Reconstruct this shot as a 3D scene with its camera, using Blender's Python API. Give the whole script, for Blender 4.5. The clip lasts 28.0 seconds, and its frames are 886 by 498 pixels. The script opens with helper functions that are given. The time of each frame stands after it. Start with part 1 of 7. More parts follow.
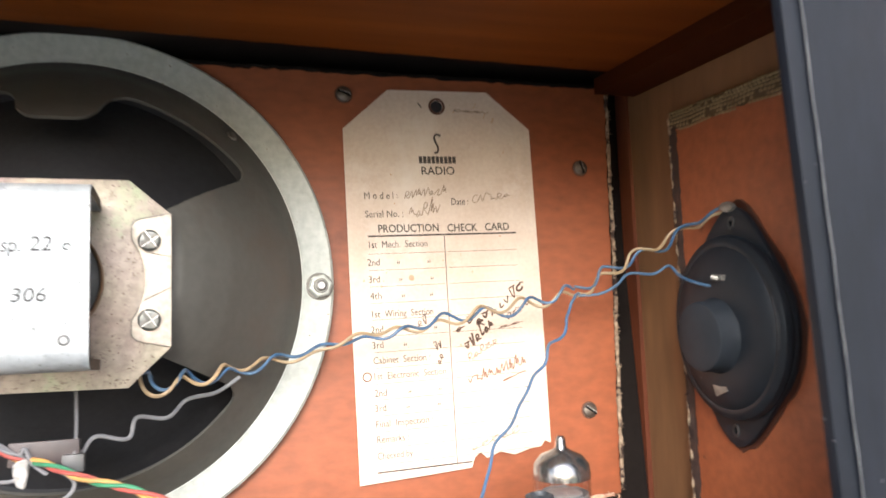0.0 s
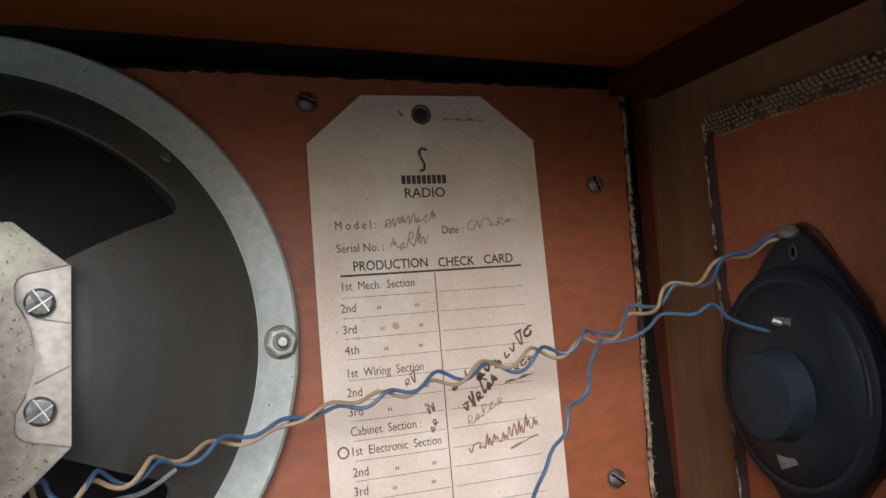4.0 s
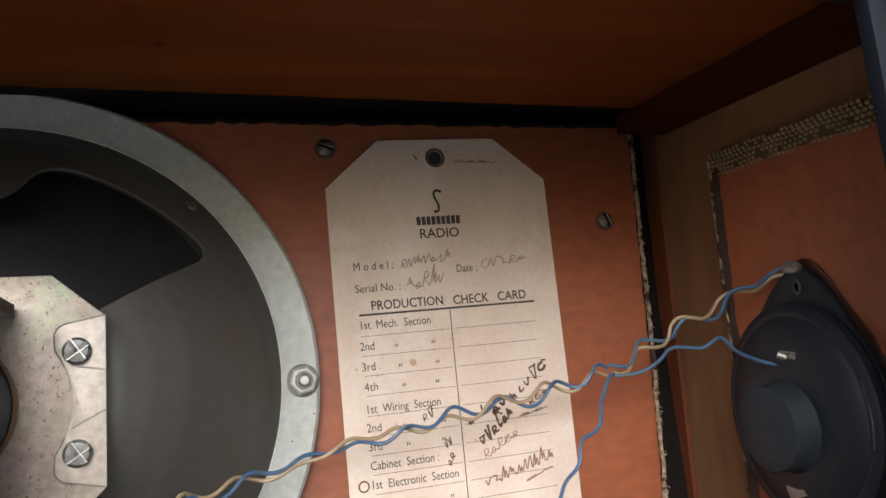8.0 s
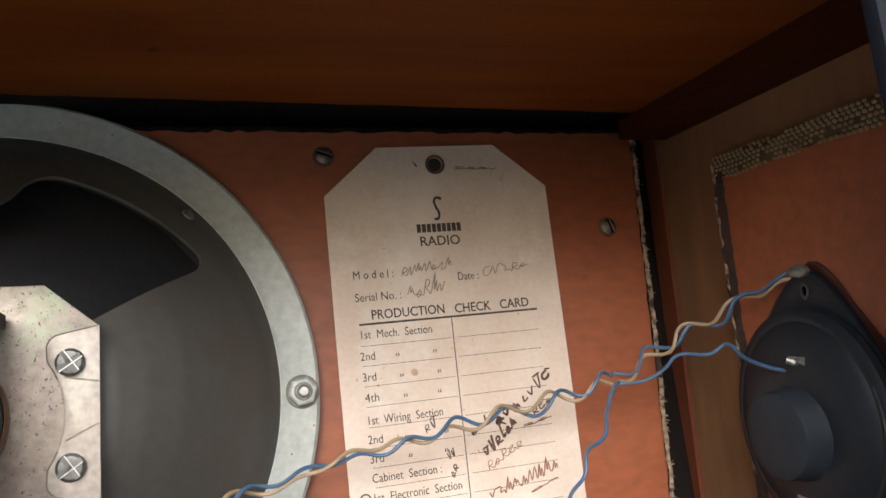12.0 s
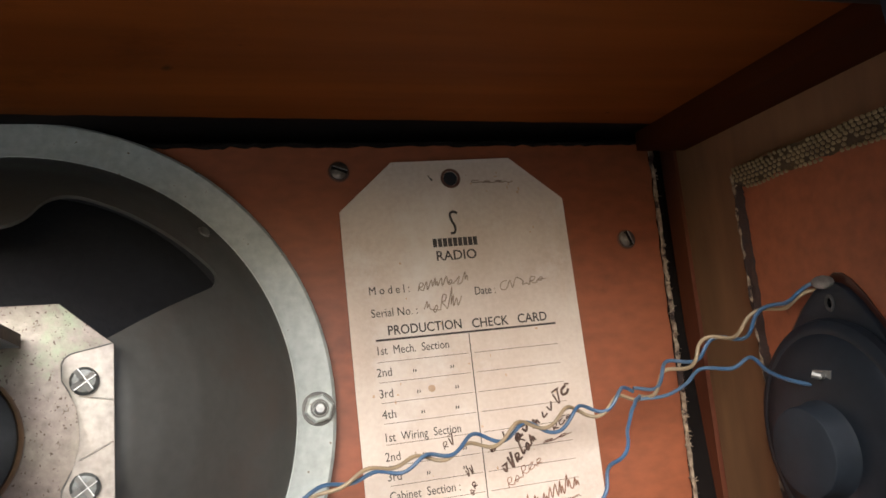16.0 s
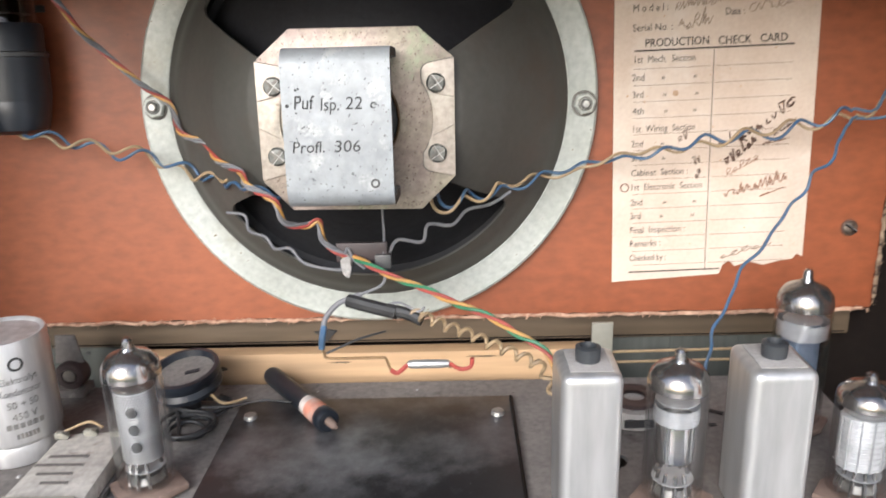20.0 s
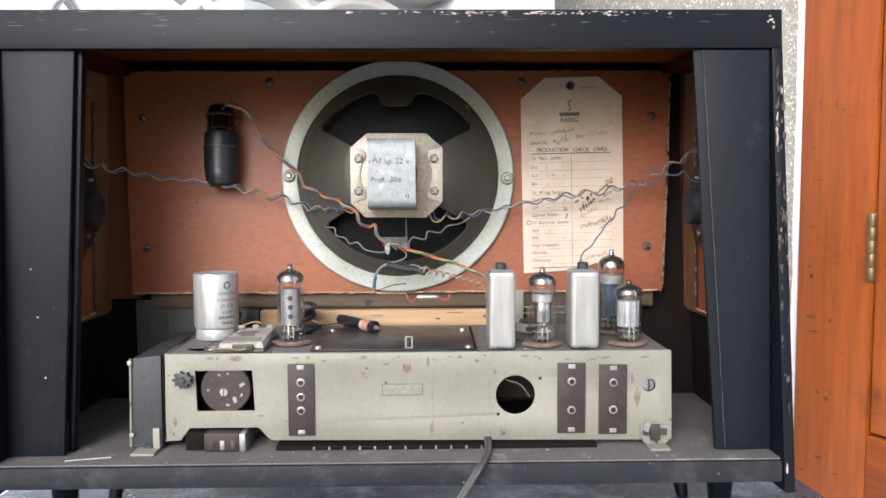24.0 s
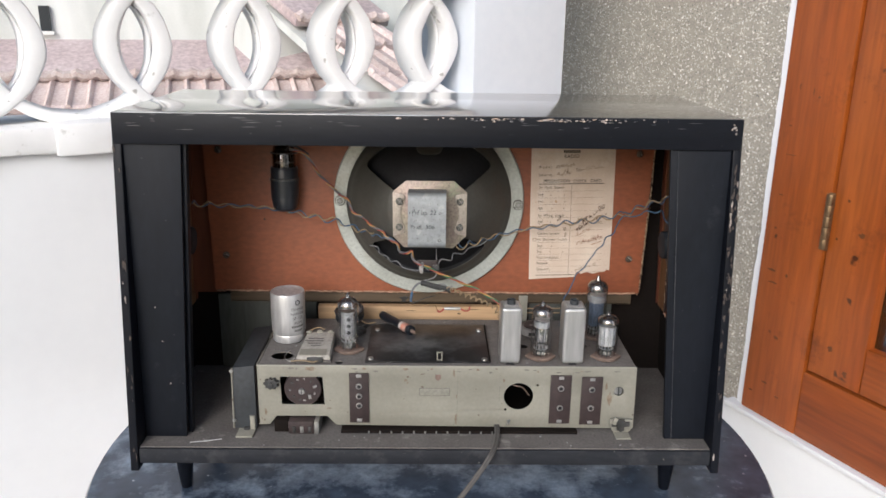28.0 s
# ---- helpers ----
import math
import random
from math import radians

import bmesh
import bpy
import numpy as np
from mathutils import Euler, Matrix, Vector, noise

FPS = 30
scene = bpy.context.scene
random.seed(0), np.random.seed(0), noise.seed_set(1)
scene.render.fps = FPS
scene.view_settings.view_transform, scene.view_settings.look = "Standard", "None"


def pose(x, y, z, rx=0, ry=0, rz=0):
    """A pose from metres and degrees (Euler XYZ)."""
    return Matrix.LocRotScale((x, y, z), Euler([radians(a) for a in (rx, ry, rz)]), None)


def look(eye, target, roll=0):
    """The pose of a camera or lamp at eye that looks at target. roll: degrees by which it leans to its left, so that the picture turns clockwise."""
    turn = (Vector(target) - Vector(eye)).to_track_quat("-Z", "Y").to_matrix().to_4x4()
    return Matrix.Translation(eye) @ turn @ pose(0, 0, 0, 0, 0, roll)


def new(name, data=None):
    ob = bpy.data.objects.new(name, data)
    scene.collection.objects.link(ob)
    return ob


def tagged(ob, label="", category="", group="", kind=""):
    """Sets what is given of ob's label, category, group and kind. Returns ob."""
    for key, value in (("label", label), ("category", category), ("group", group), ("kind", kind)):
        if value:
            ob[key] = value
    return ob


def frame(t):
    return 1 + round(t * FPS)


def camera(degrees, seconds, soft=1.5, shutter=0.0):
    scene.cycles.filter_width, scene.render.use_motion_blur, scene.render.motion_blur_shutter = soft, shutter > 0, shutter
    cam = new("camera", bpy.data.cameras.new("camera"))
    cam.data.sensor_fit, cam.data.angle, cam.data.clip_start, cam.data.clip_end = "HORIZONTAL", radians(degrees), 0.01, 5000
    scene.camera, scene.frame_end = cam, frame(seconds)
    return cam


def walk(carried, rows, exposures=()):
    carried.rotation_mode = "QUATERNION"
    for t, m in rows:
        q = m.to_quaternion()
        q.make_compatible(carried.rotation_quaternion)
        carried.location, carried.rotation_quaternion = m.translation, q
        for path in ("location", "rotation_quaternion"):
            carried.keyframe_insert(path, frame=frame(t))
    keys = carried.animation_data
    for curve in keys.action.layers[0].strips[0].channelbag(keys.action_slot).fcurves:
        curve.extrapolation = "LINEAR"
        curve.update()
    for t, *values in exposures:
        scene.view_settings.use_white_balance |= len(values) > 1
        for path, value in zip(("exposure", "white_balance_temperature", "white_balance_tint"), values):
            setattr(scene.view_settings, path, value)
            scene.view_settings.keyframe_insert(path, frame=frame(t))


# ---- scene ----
cam = camera(59.2, 28.0, soft=1.6, shutter=0.5)
PATH = [
    (0, (0.0465, -0.3530, 0.2911), (0.2008, 0.1216, 0.3219), -1.62),
    (0.5, (0.0565, -0.2982, 0.2850), (0.2161, 0.1746, 0.3173), -1.90),
    (1, (0.0602, -0.2849, 0.2980), (0.2206, 0.1876, 0.3306), -1.91),
    (1.5, (0.0610, -0.2748, 0.3072), (0.2228, 0.1971, 0.3407), -1.87),
    (2, (0.0648, -0.2712, 0.3068), (0.2262, 0.2008, 0.3424), -2.13),
    (2.5, (0.0658, -0.2747, 0.3069), (0.2293, 0.1965, 0.3429), -2.61),
    (3, (0.0636, -0.2787, 0.3082), (0.2282, 0.1921, 0.3437), -2.83),
    (3.5, (0.0659, -0.2839, 0.3076), (0.2306, 0.1869, 0.3429), -3.01),
    (5.5, (0.0646, -0.2992, 0.3102), (0.2233, 0.1734, 0.3480), -3.48),
    (6, (0.0634, -0.3019, 0.3131), (0.2204, 0.1711, 0.3527), -3.64),
    (6.5, (0.0628, -0.3004, 0.3132), (0.2175, 0.1733, 0.3544), -3.67),
    (7, (0.0630, -0.3002, 0.3125), (0.2166, 0.1734, 0.3580), -3.84),
    (7.5, (0.0639, -0.3014, 0.3139), (0.2171, 0.1721, 0.3619), -3.90),
    (8, (0.0661, -0.3012, 0.3131), (0.2154, 0.1733, 0.3634), -3.91),
    (8.5, (0.0645, -0.2999, 0.3118), (0.2158, 0.1738, 0.3644), -4.05),
    (9, (0.0651, -0.3002, 0.3127), (0.2153, 0.1736, 0.3666), -4.09),
    (9.5, (0.0652, -0.2989, 0.3118), (0.2163, 0.1744, 0.3674), -4.13),
    (10, (0.0664, -0.3002, 0.3133), (0.2151, 0.1740, 0.3679), -4.22),
    (10.5, (0.0659, -0.2999, 0.3130), (0.2155, 0.1740, 0.3681), -4.24),
    (11, (0.0665, -0.2986, 0.3129), (0.2150, 0.1758, 0.3675), -4.28),
    (11.5, (0.0671, -0.2976, 0.3123), (0.2160, 0.1764, 0.3687), -4.42),
    (13.5, (0.0699, -0.2944, 0.3102), (0.2154, 0.1801, 0.3712), -4.71),
    (14, (0.0710, -0.2957, 0.3115), (0.2118, 0.1800, 0.3738), -4.77),
    (14.5, (0.0688, -0.2957, 0.3122), (0.2088, 0.1798, 0.3774), -4.77),
    (15, (0.0700, -0.2961, 0.3120), (0.2069, 0.1799, 0.3801), -4.86),
    (15.5, (0.0715, -0.2937, 0.3103), (0.2071, 0.1826, 0.3795), -4.90),
    (16, (0.0700, -0.2946, 0.3118), (0.2065, 0.1815, 0.3804), -4.88),
    (16.5, (0.0737, -0.2949, 0.3098), (0.2082, 0.1816, 0.3799), -5.16),
    (17, (0.0733, -0.2953, 0.3101), (0.2075, 0.1847, 0.3501), -5.16),
    (17.5, (0.0735, -0.3041, 0.3120), (0.2093, 0.1770, 0.3224), -5.30),
    (18, (0.0672, -0.3447, 0.3082), (0.1688, 0.1447, 0.2948), -5.55),
    (18.5, (0.0607, -0.3851, 0.3300), (0.1379, 0.1058, 0.2747), -5.10),
    (19, (0.0303, -0.4143, 0.3540), (0.0923, 0.0746, 0.2695), -2.15),
    (19.5, (0.0195, -0.3981, 0.3498), (0.0708, 0.0852, 0.2322), 0.31),
    (20, (0.0395, -0.3763, 0.3413), (0.0313, 0.1015, 0.1942), -1.52),
    (20.5, (0.0575, -0.3877, 0.3408), (0.0172, 0.0863, 0.1869), -2.85),
    (21, (0.0258, -0.4801, 0.3120), (-0.0224, -0.0005, 0.1791), -3.02),
    (21.5, (0.0072, -0.5932, 0.3003), (-0.0071, -0.1060, 0.1886), -2.10),
    (22, (-0.0012, -0.6881, 0.2979), (0.0015, -0.1907, 0.2478), -1.07),
    (22.5, (0.0280, -0.7476, 0.3069), (0.0273, -0.2499, 0.2594), -0.24),
    (24.5, (0.0287, -0.7132, 0.2799), (0.0392, -0.2144, 0.2461), -0.29),
    (25, (0.0378, -0.6279, 0.3378), (0.0367, -0.1305, 0.2870), -0.68),
    (25.5, (0.0346, -0.6806, 0.5192), (0.0365, -0.2153, 0.3363), 1.06),
    (26, (0.0310, -0.8065, 0.5537), (0.0283, -0.3428, 0.3666), 0.82),
    (26.5, (0.0089, -0.8660, 0.5222), (0.0048, -0.3972, 0.3485), 0.96),
    (27, (0.0014, -0.8573, 0.5057), (0.0024, -0.3800, 0.3570), 1.00),
    (27.5, (0.0039, -0.8537, 0.5057), (0.0076, -0.3759, 0.3586), 0.94),
    (28, (0.0015, -0.8669, 0.5056), (0.0099, -0.3885, 0.3602), 0.82),
]
EXPOSURES = [(t, s, k, 10) for t, s, k in ((0.0, 1.27, 5950), (1.0, 0.72, 5850), (2.0, 0.02, 5500), (3.0, -0.05, 5450), (6.0, 0.13, 5700), (9.0, 0.27, 5800), (11.0, 0.34, 5850), (14.0, 0.50, 5850), (16.0, 0.49, 5850), (17.0, 0.18, 5850), (18.0, -0.28, 5900), (19.0, 0.47, 5700), (20.0, 0.52, 5850), (21.0, 0.46, 5550), (22.0, 0.49, 5400), (24.5, 0.20, 5950), (25.0, -0.10, 6050), (26.0, 0.04, 5950), (28.0, -0.29, 5950))]
walk(cam, [(t, look(eye, target, roll)) for t, eye, target, roll in PATH], EXPOSURES)

# ---- world, sun and exposure ----
SUN_ELEV, SUN_TURN = radians(27), radians(200)
world = bpy.data.worlds.new("sky")
scene.world = world
world.use_nodes = True
wn = world.node_tree.nodes
sky = wn.new("ShaderNodeTexSky")
sky.sky_type = "NISHITA"
sky.sun_disc = False
sky.sun_elevation, sky.sun_rotation = SUN_ELEV, SUN_TURN
sky.air_density, sky.dust_density = 1.0, 4.0
wn["Background"].inputs["Strength"].default_value = 0.15
world.node_tree.links.new(sky.outputs[0], wn["Background"].inputs["Color"])
sun = new("sun", bpy.data.lights.new("sun", "SUN"))
sun.data.energy, sun.data.angle, sun.data.color = 2.7, radians(36), (1.0, 0.985, 0.97)
sun.matrix_world = look((0, 0, 5), (5 * -math.sin(SUN_TURN) * math.cos(SUN_ELEV) , 5 * -math.cos(SUN_TURN) * math.cos(SUN_ELEV), 5 - 5 * math.sin(SUN_ELEV)))


# ---- materials ----
def surf(name, base, alt=None, scale=8.0, rough=0.6, metal=0.0, bump=0.0, bscale=200.0, stretch=(1, 1, 1), stain=None, stain_scale=20.0, stain_at=0.62, rough_var=0.15, mixed=0.5, island=0.0, spec=0.5, specks=None, speck_scale=300.0, speck_at=0.66, stain_soft=0.08):
    """A surface with broad blotches, fine grain, relief and, where asked, stains with an edge."""
    m = bpy.data.materials.new(name)
    m.use_nodes = True
    nt = m.node_tree
    n, link = nt.nodes, nt.links.new
    bsdf = n["Principled BSDF"]
    at = n.new("ShaderNodeTexCoord")
    mp = n.new("ShaderNodeMapping")
    mp.inputs["Scale"].default_value = stretch
    link(at.outputs["Object"], mp.inputs["Vector"])
    big = n.new("ShaderNodeTexNoise")
    big.inputs["Scale"].default_value, big.inputs["Detail"].default_value = scale, 6.0
    link(mp.outputs[0], big.inputs["Vector"])
    fine = n.new("ShaderNodeTexNoise")
    fine.inputs["Scale"].default_value, fine.inputs["Detail"].default_value = bscale, 4.0
    link(mp.outputs[0], fine.inputs["Vector"])
    ramp = n.new("ShaderNodeValToRGB")
    ramp.color_ramp.elements[0].position, ramp.color_ramp.elements[1].position = 0.3, 0.7
    alt = alt or tuple(c * 0.75 for c in base)
    ramp.color_ramp.elements[0].color, ramp.color_ramp.elements[1].color = (*alt, 1), (*base, 1)
    link(big.outputs["Fac"], ramp.inputs["Fac"])
    speck = n.new("ShaderNodeMix")
    speck.data_type, speck.blend_type = "RGBA", "OVERLAY"
    speck.inputs["Factor"].default_value = mixed
    link(ramp.outputs[0], speck.inputs[6])
    link(fine.outputs["Fac"], speck.inputs[7])
    out = speck.outputs[2]
    if island:
        info = n.new("ShaderNodeObjectInfo")
        mul = n.new("ShaderNodeMapRange")
        mul.inputs["To Min"].default_value, mul.inputs["To Max"].default_value = 1 - island, 1 + island
        link(info.outputs["Random"], mul.inputs["Value"])
        hue = n.new("ShaderNodeHueSaturation")
        link(mul.outputs[0], hue.inputs["Value"])
        link(out, hue.inputs["Color"])
        out = hue.outputs[0]
    if stain:
        third = n.new("ShaderNodeTexNoise")
        third.inputs["Scale"].default_value, third.inputs["Detail"].default_value = stain_scale, 8.0
        third.inputs["Roughness"].default_value = 0.7
        link(at.outputs["Object"], third.inputs["Vector"])
        edge = n.new("ShaderNodeMapRange")
        edge.inputs["From Min"].default_value, edge.inputs["From Max"].default_value = stain_at, stain_at + stain_soft
        link(third.outputs["Fac"], edge.inputs["Value"])
        over = n.new("ShaderNodeMix")
        over.data_type = "RGBA"
        link(edge.outputs[0], over.inputs["Factor"])
        link(out, over.inputs[6])
        over.inputs[7].default_value = (*stain, 1)
        out = over.outputs[2]
    if specks:
        dots = n.new("ShaderNodeTexNoise")
        dots.inputs["Scale"].default_value, dots.inputs["Detail"].default_value = speck_scale, 2.0
        link(at.outputs["Object"], dots.inputs["Vector"])
        cut = n.new("ShaderNodeMapRange")
        cut.inputs["From Min"].default_value, cut.inputs["From Max"].default_value = speck_at, speck_at + 0.05
        link(dots.outputs["Fac"], cut.inputs["Value"])
        dot = n.new("ShaderNodeMix")
        dot.data_type = "RGBA"
        link(cut.outputs[0], dot.inputs["Factor"])
        link(out, dot.inputs[6])
        dot.inputs[7].default_value = (*specks, 1)
        out = dot.outputs[2]
    link(out, bsdf.inputs["Base Color"])
    rr = n.new("ShaderNodeMapRange")
    rr.inputs["To Min"].default_value, rr.inputs["To Max"].default_value = max(0.02, rough - rough_var), min(1.0, rough + rough_var)
    link(big.outputs["Fac"], rr.inputs["Value"])
    link(rr.outputs[0], bsdf.inputs["Roughness"])
    bsdf.inputs["Metallic"].default_value = metal
    bsdf.inputs["Specular IOR Level"].default_value = spec
    if bump:
        bp = n.new("ShaderNodeBump")
        bp.inputs["Strength"].default_value, bp.inputs["Distance"].default_value = min(1.0, bump), 0.0006
        link(fine.outputs["Fac"], bp.inputs["Height"])
        link(bp.outputs[0], bsdf.inputs["Normal"])
    return m


def glass(name, tint=(1, 1, 1), rough=0.03, bump=0.0, gloss=1.0):
    """Thin glass: clear, with a sheen that grows at the edges."""
    m = bpy.data.materials.new(name)
    m.use_nodes = True
    n, link = m.node_tree.nodes, m.node_tree.links.new
    clear = n.new("ShaderNodeBsdfTransparent")
    clear.inputs["Color"].default_value = (*tint, 1)
    shine = n.new("ShaderNodeBsdfGlossy")
    shine.inputs["Roughness"].default_value = rough
    fres = n.new("ShaderNodeLayerWeight")
    fres.inputs["Blend"].default_value = 0.5
    pw = n.new("ShaderNodeMath")
    pw.operation, pw.inputs[1].default_value = "POWER", 3.0
    k = n.new("ShaderNodeMath")
    k.operation = "MULTIPLY_ADD"
    k.inputs[1].default_value, k.inputs[2].default_value = 0.55 * gloss, 0.03 * gloss
    mix = n.new("ShaderNodeMixShader")
    link(fres.outputs["Facing"], pw.inputs[0])
    link(pw.outputs[0], k.inputs[0])
    link(k.outputs[0], mix.inputs[0])
    link(clear.outputs[0], mix.inputs[1])
    link(shine.outputs[0], mix.inputs[2])
    link(mix.outputs[0], n["Material Output"].inputs["Surface"])
    if bump:
        v = n.new("ShaderNodeTexVoronoi")
        v.inputs["Scale"].default_value = 120.0
        at = n.new("ShaderNodeTexCoord")
        link(at.outputs["Object"], v.inputs["Vector"])
        bp = n.new("ShaderNodeBump")
        bp.inputs["Strength"].default_value, bp.inputs["Distance"].default_value = bump, 0.002
        link(v.outputs["Distance"], bp.inputs["Height"])
        link(bp.outputs[0], shine.inputs["Normal"])
        link(bp.outputs[0], fres.inputs["Normal"])
    return m


BLACK_PAINT = surf("black_painted_wood", (0.00581, 0.007138, 0.01162), (0.003818, 0.004648, 0.007304), 6, 0.45, bump=0.25, bscale=260, stretch=(0.25, 1, 1), stain=(0.02988, 0.03054, 0.03453), stain_scale=60, stain_at=0.70, mixed=0.35, spec=0.19, specks=(0.05976, 0.05976, 0.06308), speck_scale=230, speck_at=0.755)
GLOSSY_TOP = surf("glossy_black_top", (0.022, 0.021, 0.022), (0.036, 0.031, 0.030), 5, 0.12, bump=0.025, bscale=60, stretch=(0.1, 1.5, 1), rough_var=0.04, spec=1.0)
GLOSSY_TOP.node_tree.nodes["Principled BSDF"].inputs["Coat Weight"].default_value = 1.0
GLOSSY_TOP.node_tree.nodes["Principled BSDF"].inputs["Coat Roughness"].default_value = 0.075
GLOSSY_TOP.node_tree.nodes["Principled BSDF"].inputs["Coat IOR"].default_value = 1.6
DUSTY_PAINT = surf("dust_greyed_black_paint", (0.02191, 0.02407, 0.02922), (0.0117, 0.01311, 0.01751), 9, 0.6, bump=0.2, bscale=220, stretch=(0.2, 1, 1), stain=(0.06939, 0.06939, 0.07304), stain_scale=22, stain_at=0.52, stain_soft=0.25, spec=0.25, specks=(0.1607, 0.1534, 0.1461), speck_scale=240, speck_at=0.74)
BARE_WOOD = surf("bare_chipped_wood", (0.52, 0.33, 0.22), (0.75, 0.66, 0.58), 180, 0.8)
INNER_WOOD = surf("varnished_inner_wood", (0.1635, 0.04441, 0.006474), (0.07802, 0.01643, 0.002158), 7, 0.6, bump=0.2, bscale=60, stretch=(0.12, 1.2, 1.2), mixed=0.4, specks=(0.02191, 0.00581, 0.002158), speck_scale=60, speck_at=0.72, spec=0.06, stain=(0.02191, 0.004731, 0.001079), stain_scale=9, stain_at=0.56, stain_soft=0.25)
# darker copy of the inner wood, with the ceiling corner's shade in its colour
DARK_WOOD = surf("inner_wood_corner_shade", (0.05843, 0.01461, 0.002573), (0.02482, 0.00581, 0.001328), 9, 0.65, bump=0.2, bscale=60, stretch=(1.2, 0.12, 1.2), mixed=0.4, spec=0.08)
BOARD_PAINT = surf("dusty_black_board_paint", (0.008964, 0.01096, 0.01627), (0.005644, 0.006972, 0.01029), 9, 0.5, bump=0.2, bscale=200, stretch=(1, 1, 0.3), stain=(0.0332, 0.03519, 0.03984), stain_scale=26, stain_at=0.60, stain_soft=0.2, mixed=0.35, spec=0.19, specks=(0.09296, 0.09296, 0.09628), speck_scale=210, speck_at=0.745)
TARNISHED = surf("tarnished_screw_steel", (0.1411, 0.112, 0.08715), (0.0664, 0.0498, 0.03735), 260, 0.45, metal=0.5, bump=0.2, bscale=500)
# for the board's rubbed ridge and the tweeter's painted highlight
SHADE_RIDGE = surf("rubbed_ridge_and_highlight", (0.1079, 0.112, 0.1162), (0.0166, 0.01909, 0.0249), 130, 0.6)
RED_STRIP = surf("reddish_stained_strip", (0.1461, 0.03801, 0.01245), (0.08034, 0.01901, 0.006557), 14, 0.6, bump=0.2, bscale=120, stretch=(1, 1, 0.2), mixed=0.4)
PALE_FRAY = surf("pale_frayed_threads", (0.3798, 0.2922, 0.1972), (0.1169, 0.06574, 0.03652), 420, 0.8, stain=(0.02556, 0.01021, 0.00581), stain_scale=130, stain_at=0.50, stain_soft=0.06)
TAN_WOOD = surf("tan_plywood", (0.1863, 0.08914, 0.03652), (0.1388, 0.06208, 0.02482), 9, 0.65, bump=0.2, bscale=120, stretch=(1, 1, 0.2), mixed=0.4)
BAFFLE = surf("orange_brown_hardboard", (0.2531, 0.07304, 0.02656), (0.1843, 0.04938, 0.0176), 11, 0.5, bump=0.2, bscale=240, stretch=(0.5, 1, 1), stain=(0.1096, 0.02922, 0.0117), stain_scale=14, stain_at=0.64, stain_soft=0.2, mixed=0.35, specks=(0.05843, 0.01826, 0.008798), speck_scale=110, speck_at=0.74)
# near-black colour standing for deep shade in gaps; also on small black parts
DARK_GAP = surf("near_black_shade_and_parts", (0.00747, 0.004565, 0.00332), None, 20, 0.85, spec=0.2)
CLOTH = surf("gold_speaker_cloth", (0.2629, 0.1999, 0.09994), (0.142, 0.09468, 0.03944), 140, 0.5, bump=0.3, bscale=900, stain=(0.05259, 0.03419, 0.0147), stain_scale=70, stain_at=0.56, stain_soft=0.2)
CLOTH_BACK = surf("brown_cloth_ground", (0.083, 0.0498, 0.01992), (0.03735, 0.02075, 0.00913), 120, 0.8, bump=0.3, bscale=900)
DARK_CLOTH = surf("frayed_brown_cloth", (0.0415, 0.0166, 0.00913), (0.01162, 0.00498, 0.00332), 240, 0.8, bump=0.6, bscale=900)
NUT_STEEL = surf("greasy_nut_steel", (0.2324, 0.2241, 0.2075), (0.1411, 0.1286, 0.112), 200, 0.42, metal=0.6, bump=0.2, bscale=500)
CAP_DUST = surf("dusty_black_cap", (0.0085, 0.0120, 0.0170), (0.0130, 0.0168, 0.0225), 60, 0.7, bump=0.1, spec=0.3, stain=(0.026, 0.030, 0.036), stain_scale=90, stain_at=0.62, stain_soft=0.2)
GLUE = surf("dark_glue", (0.0249, 0.00747, 0.00415), (0.04565, 0.01494, 0.0083), 200, 0.35)
GREASY = surf("greasy_dark_screw", (0.1577, 0.1618, 0.1494), (0.083, 0.08466, 0.07802), 300, 0.4, metal=0.5, bump=0.2, bscale=700)
FIBRE = surf("torn_fibre", (0.5146, 0.3486, 0.249), (0.249, 0.1245, 0.0747), 300, 0.9)
RIM = surf("cream_grey_rim", (0.4382, 0.4602, 0.4309), (0.3579, 0.3725, 0.336), 24, 0.42, metal=0.1, bump=0.14, bscale=300, stain=(0.2922, 0.2702, 0.1972), stain_scale=26, stain_at=0.55, stain_soft=0.25, mixed=0.35, specks=(0.1607, 0.1242, 0.07304), speck_scale=300, speck_at=0.70)
BASKET = surf("grey_pressed_steel", (0.07853, 0.07664, 0.06813), (0.05772, 0.05536, 0.04845), 12, 0.5, metal=0.2, bump=0.03, bscale=300, stain=(0.07323, 0.05829, 0.0475), stain_scale=16, stain_at=0.54, stain_soft=0.2, mixed=0.2)
CONE = surf("black_paper_cone", (0.01411, 0.01411, 0.0166), None, 40, 0.75, bump=0.4, bscale=300)
ZINC = surf("iridescent_zinc_plate", (0.3068, 0.279, 0.2081), (0.2483, 0.1789, 0.1738), 34, 0.40, metal=0.4, bump=0.16, bscale=420, stain=(0.295, 0.3442, 0.2185), stain_scale=30, stain_at=0.55, stain_soft=0.12, specks=(0.1093, 0.07647, 0.05463), speck_scale=1100, speck_at=0.64)
STRAP_ZINC = surf("cream_zinc_strap", (0.3561, 0.3223, 0.2686), (0.3109, 0.26, 0.2261), 40, 0.45, metal=0.3, bump=0.1, bscale=420, specks=(0.1979, 0.1583, 0.1131), speck_scale=300, speck_at=0.72)
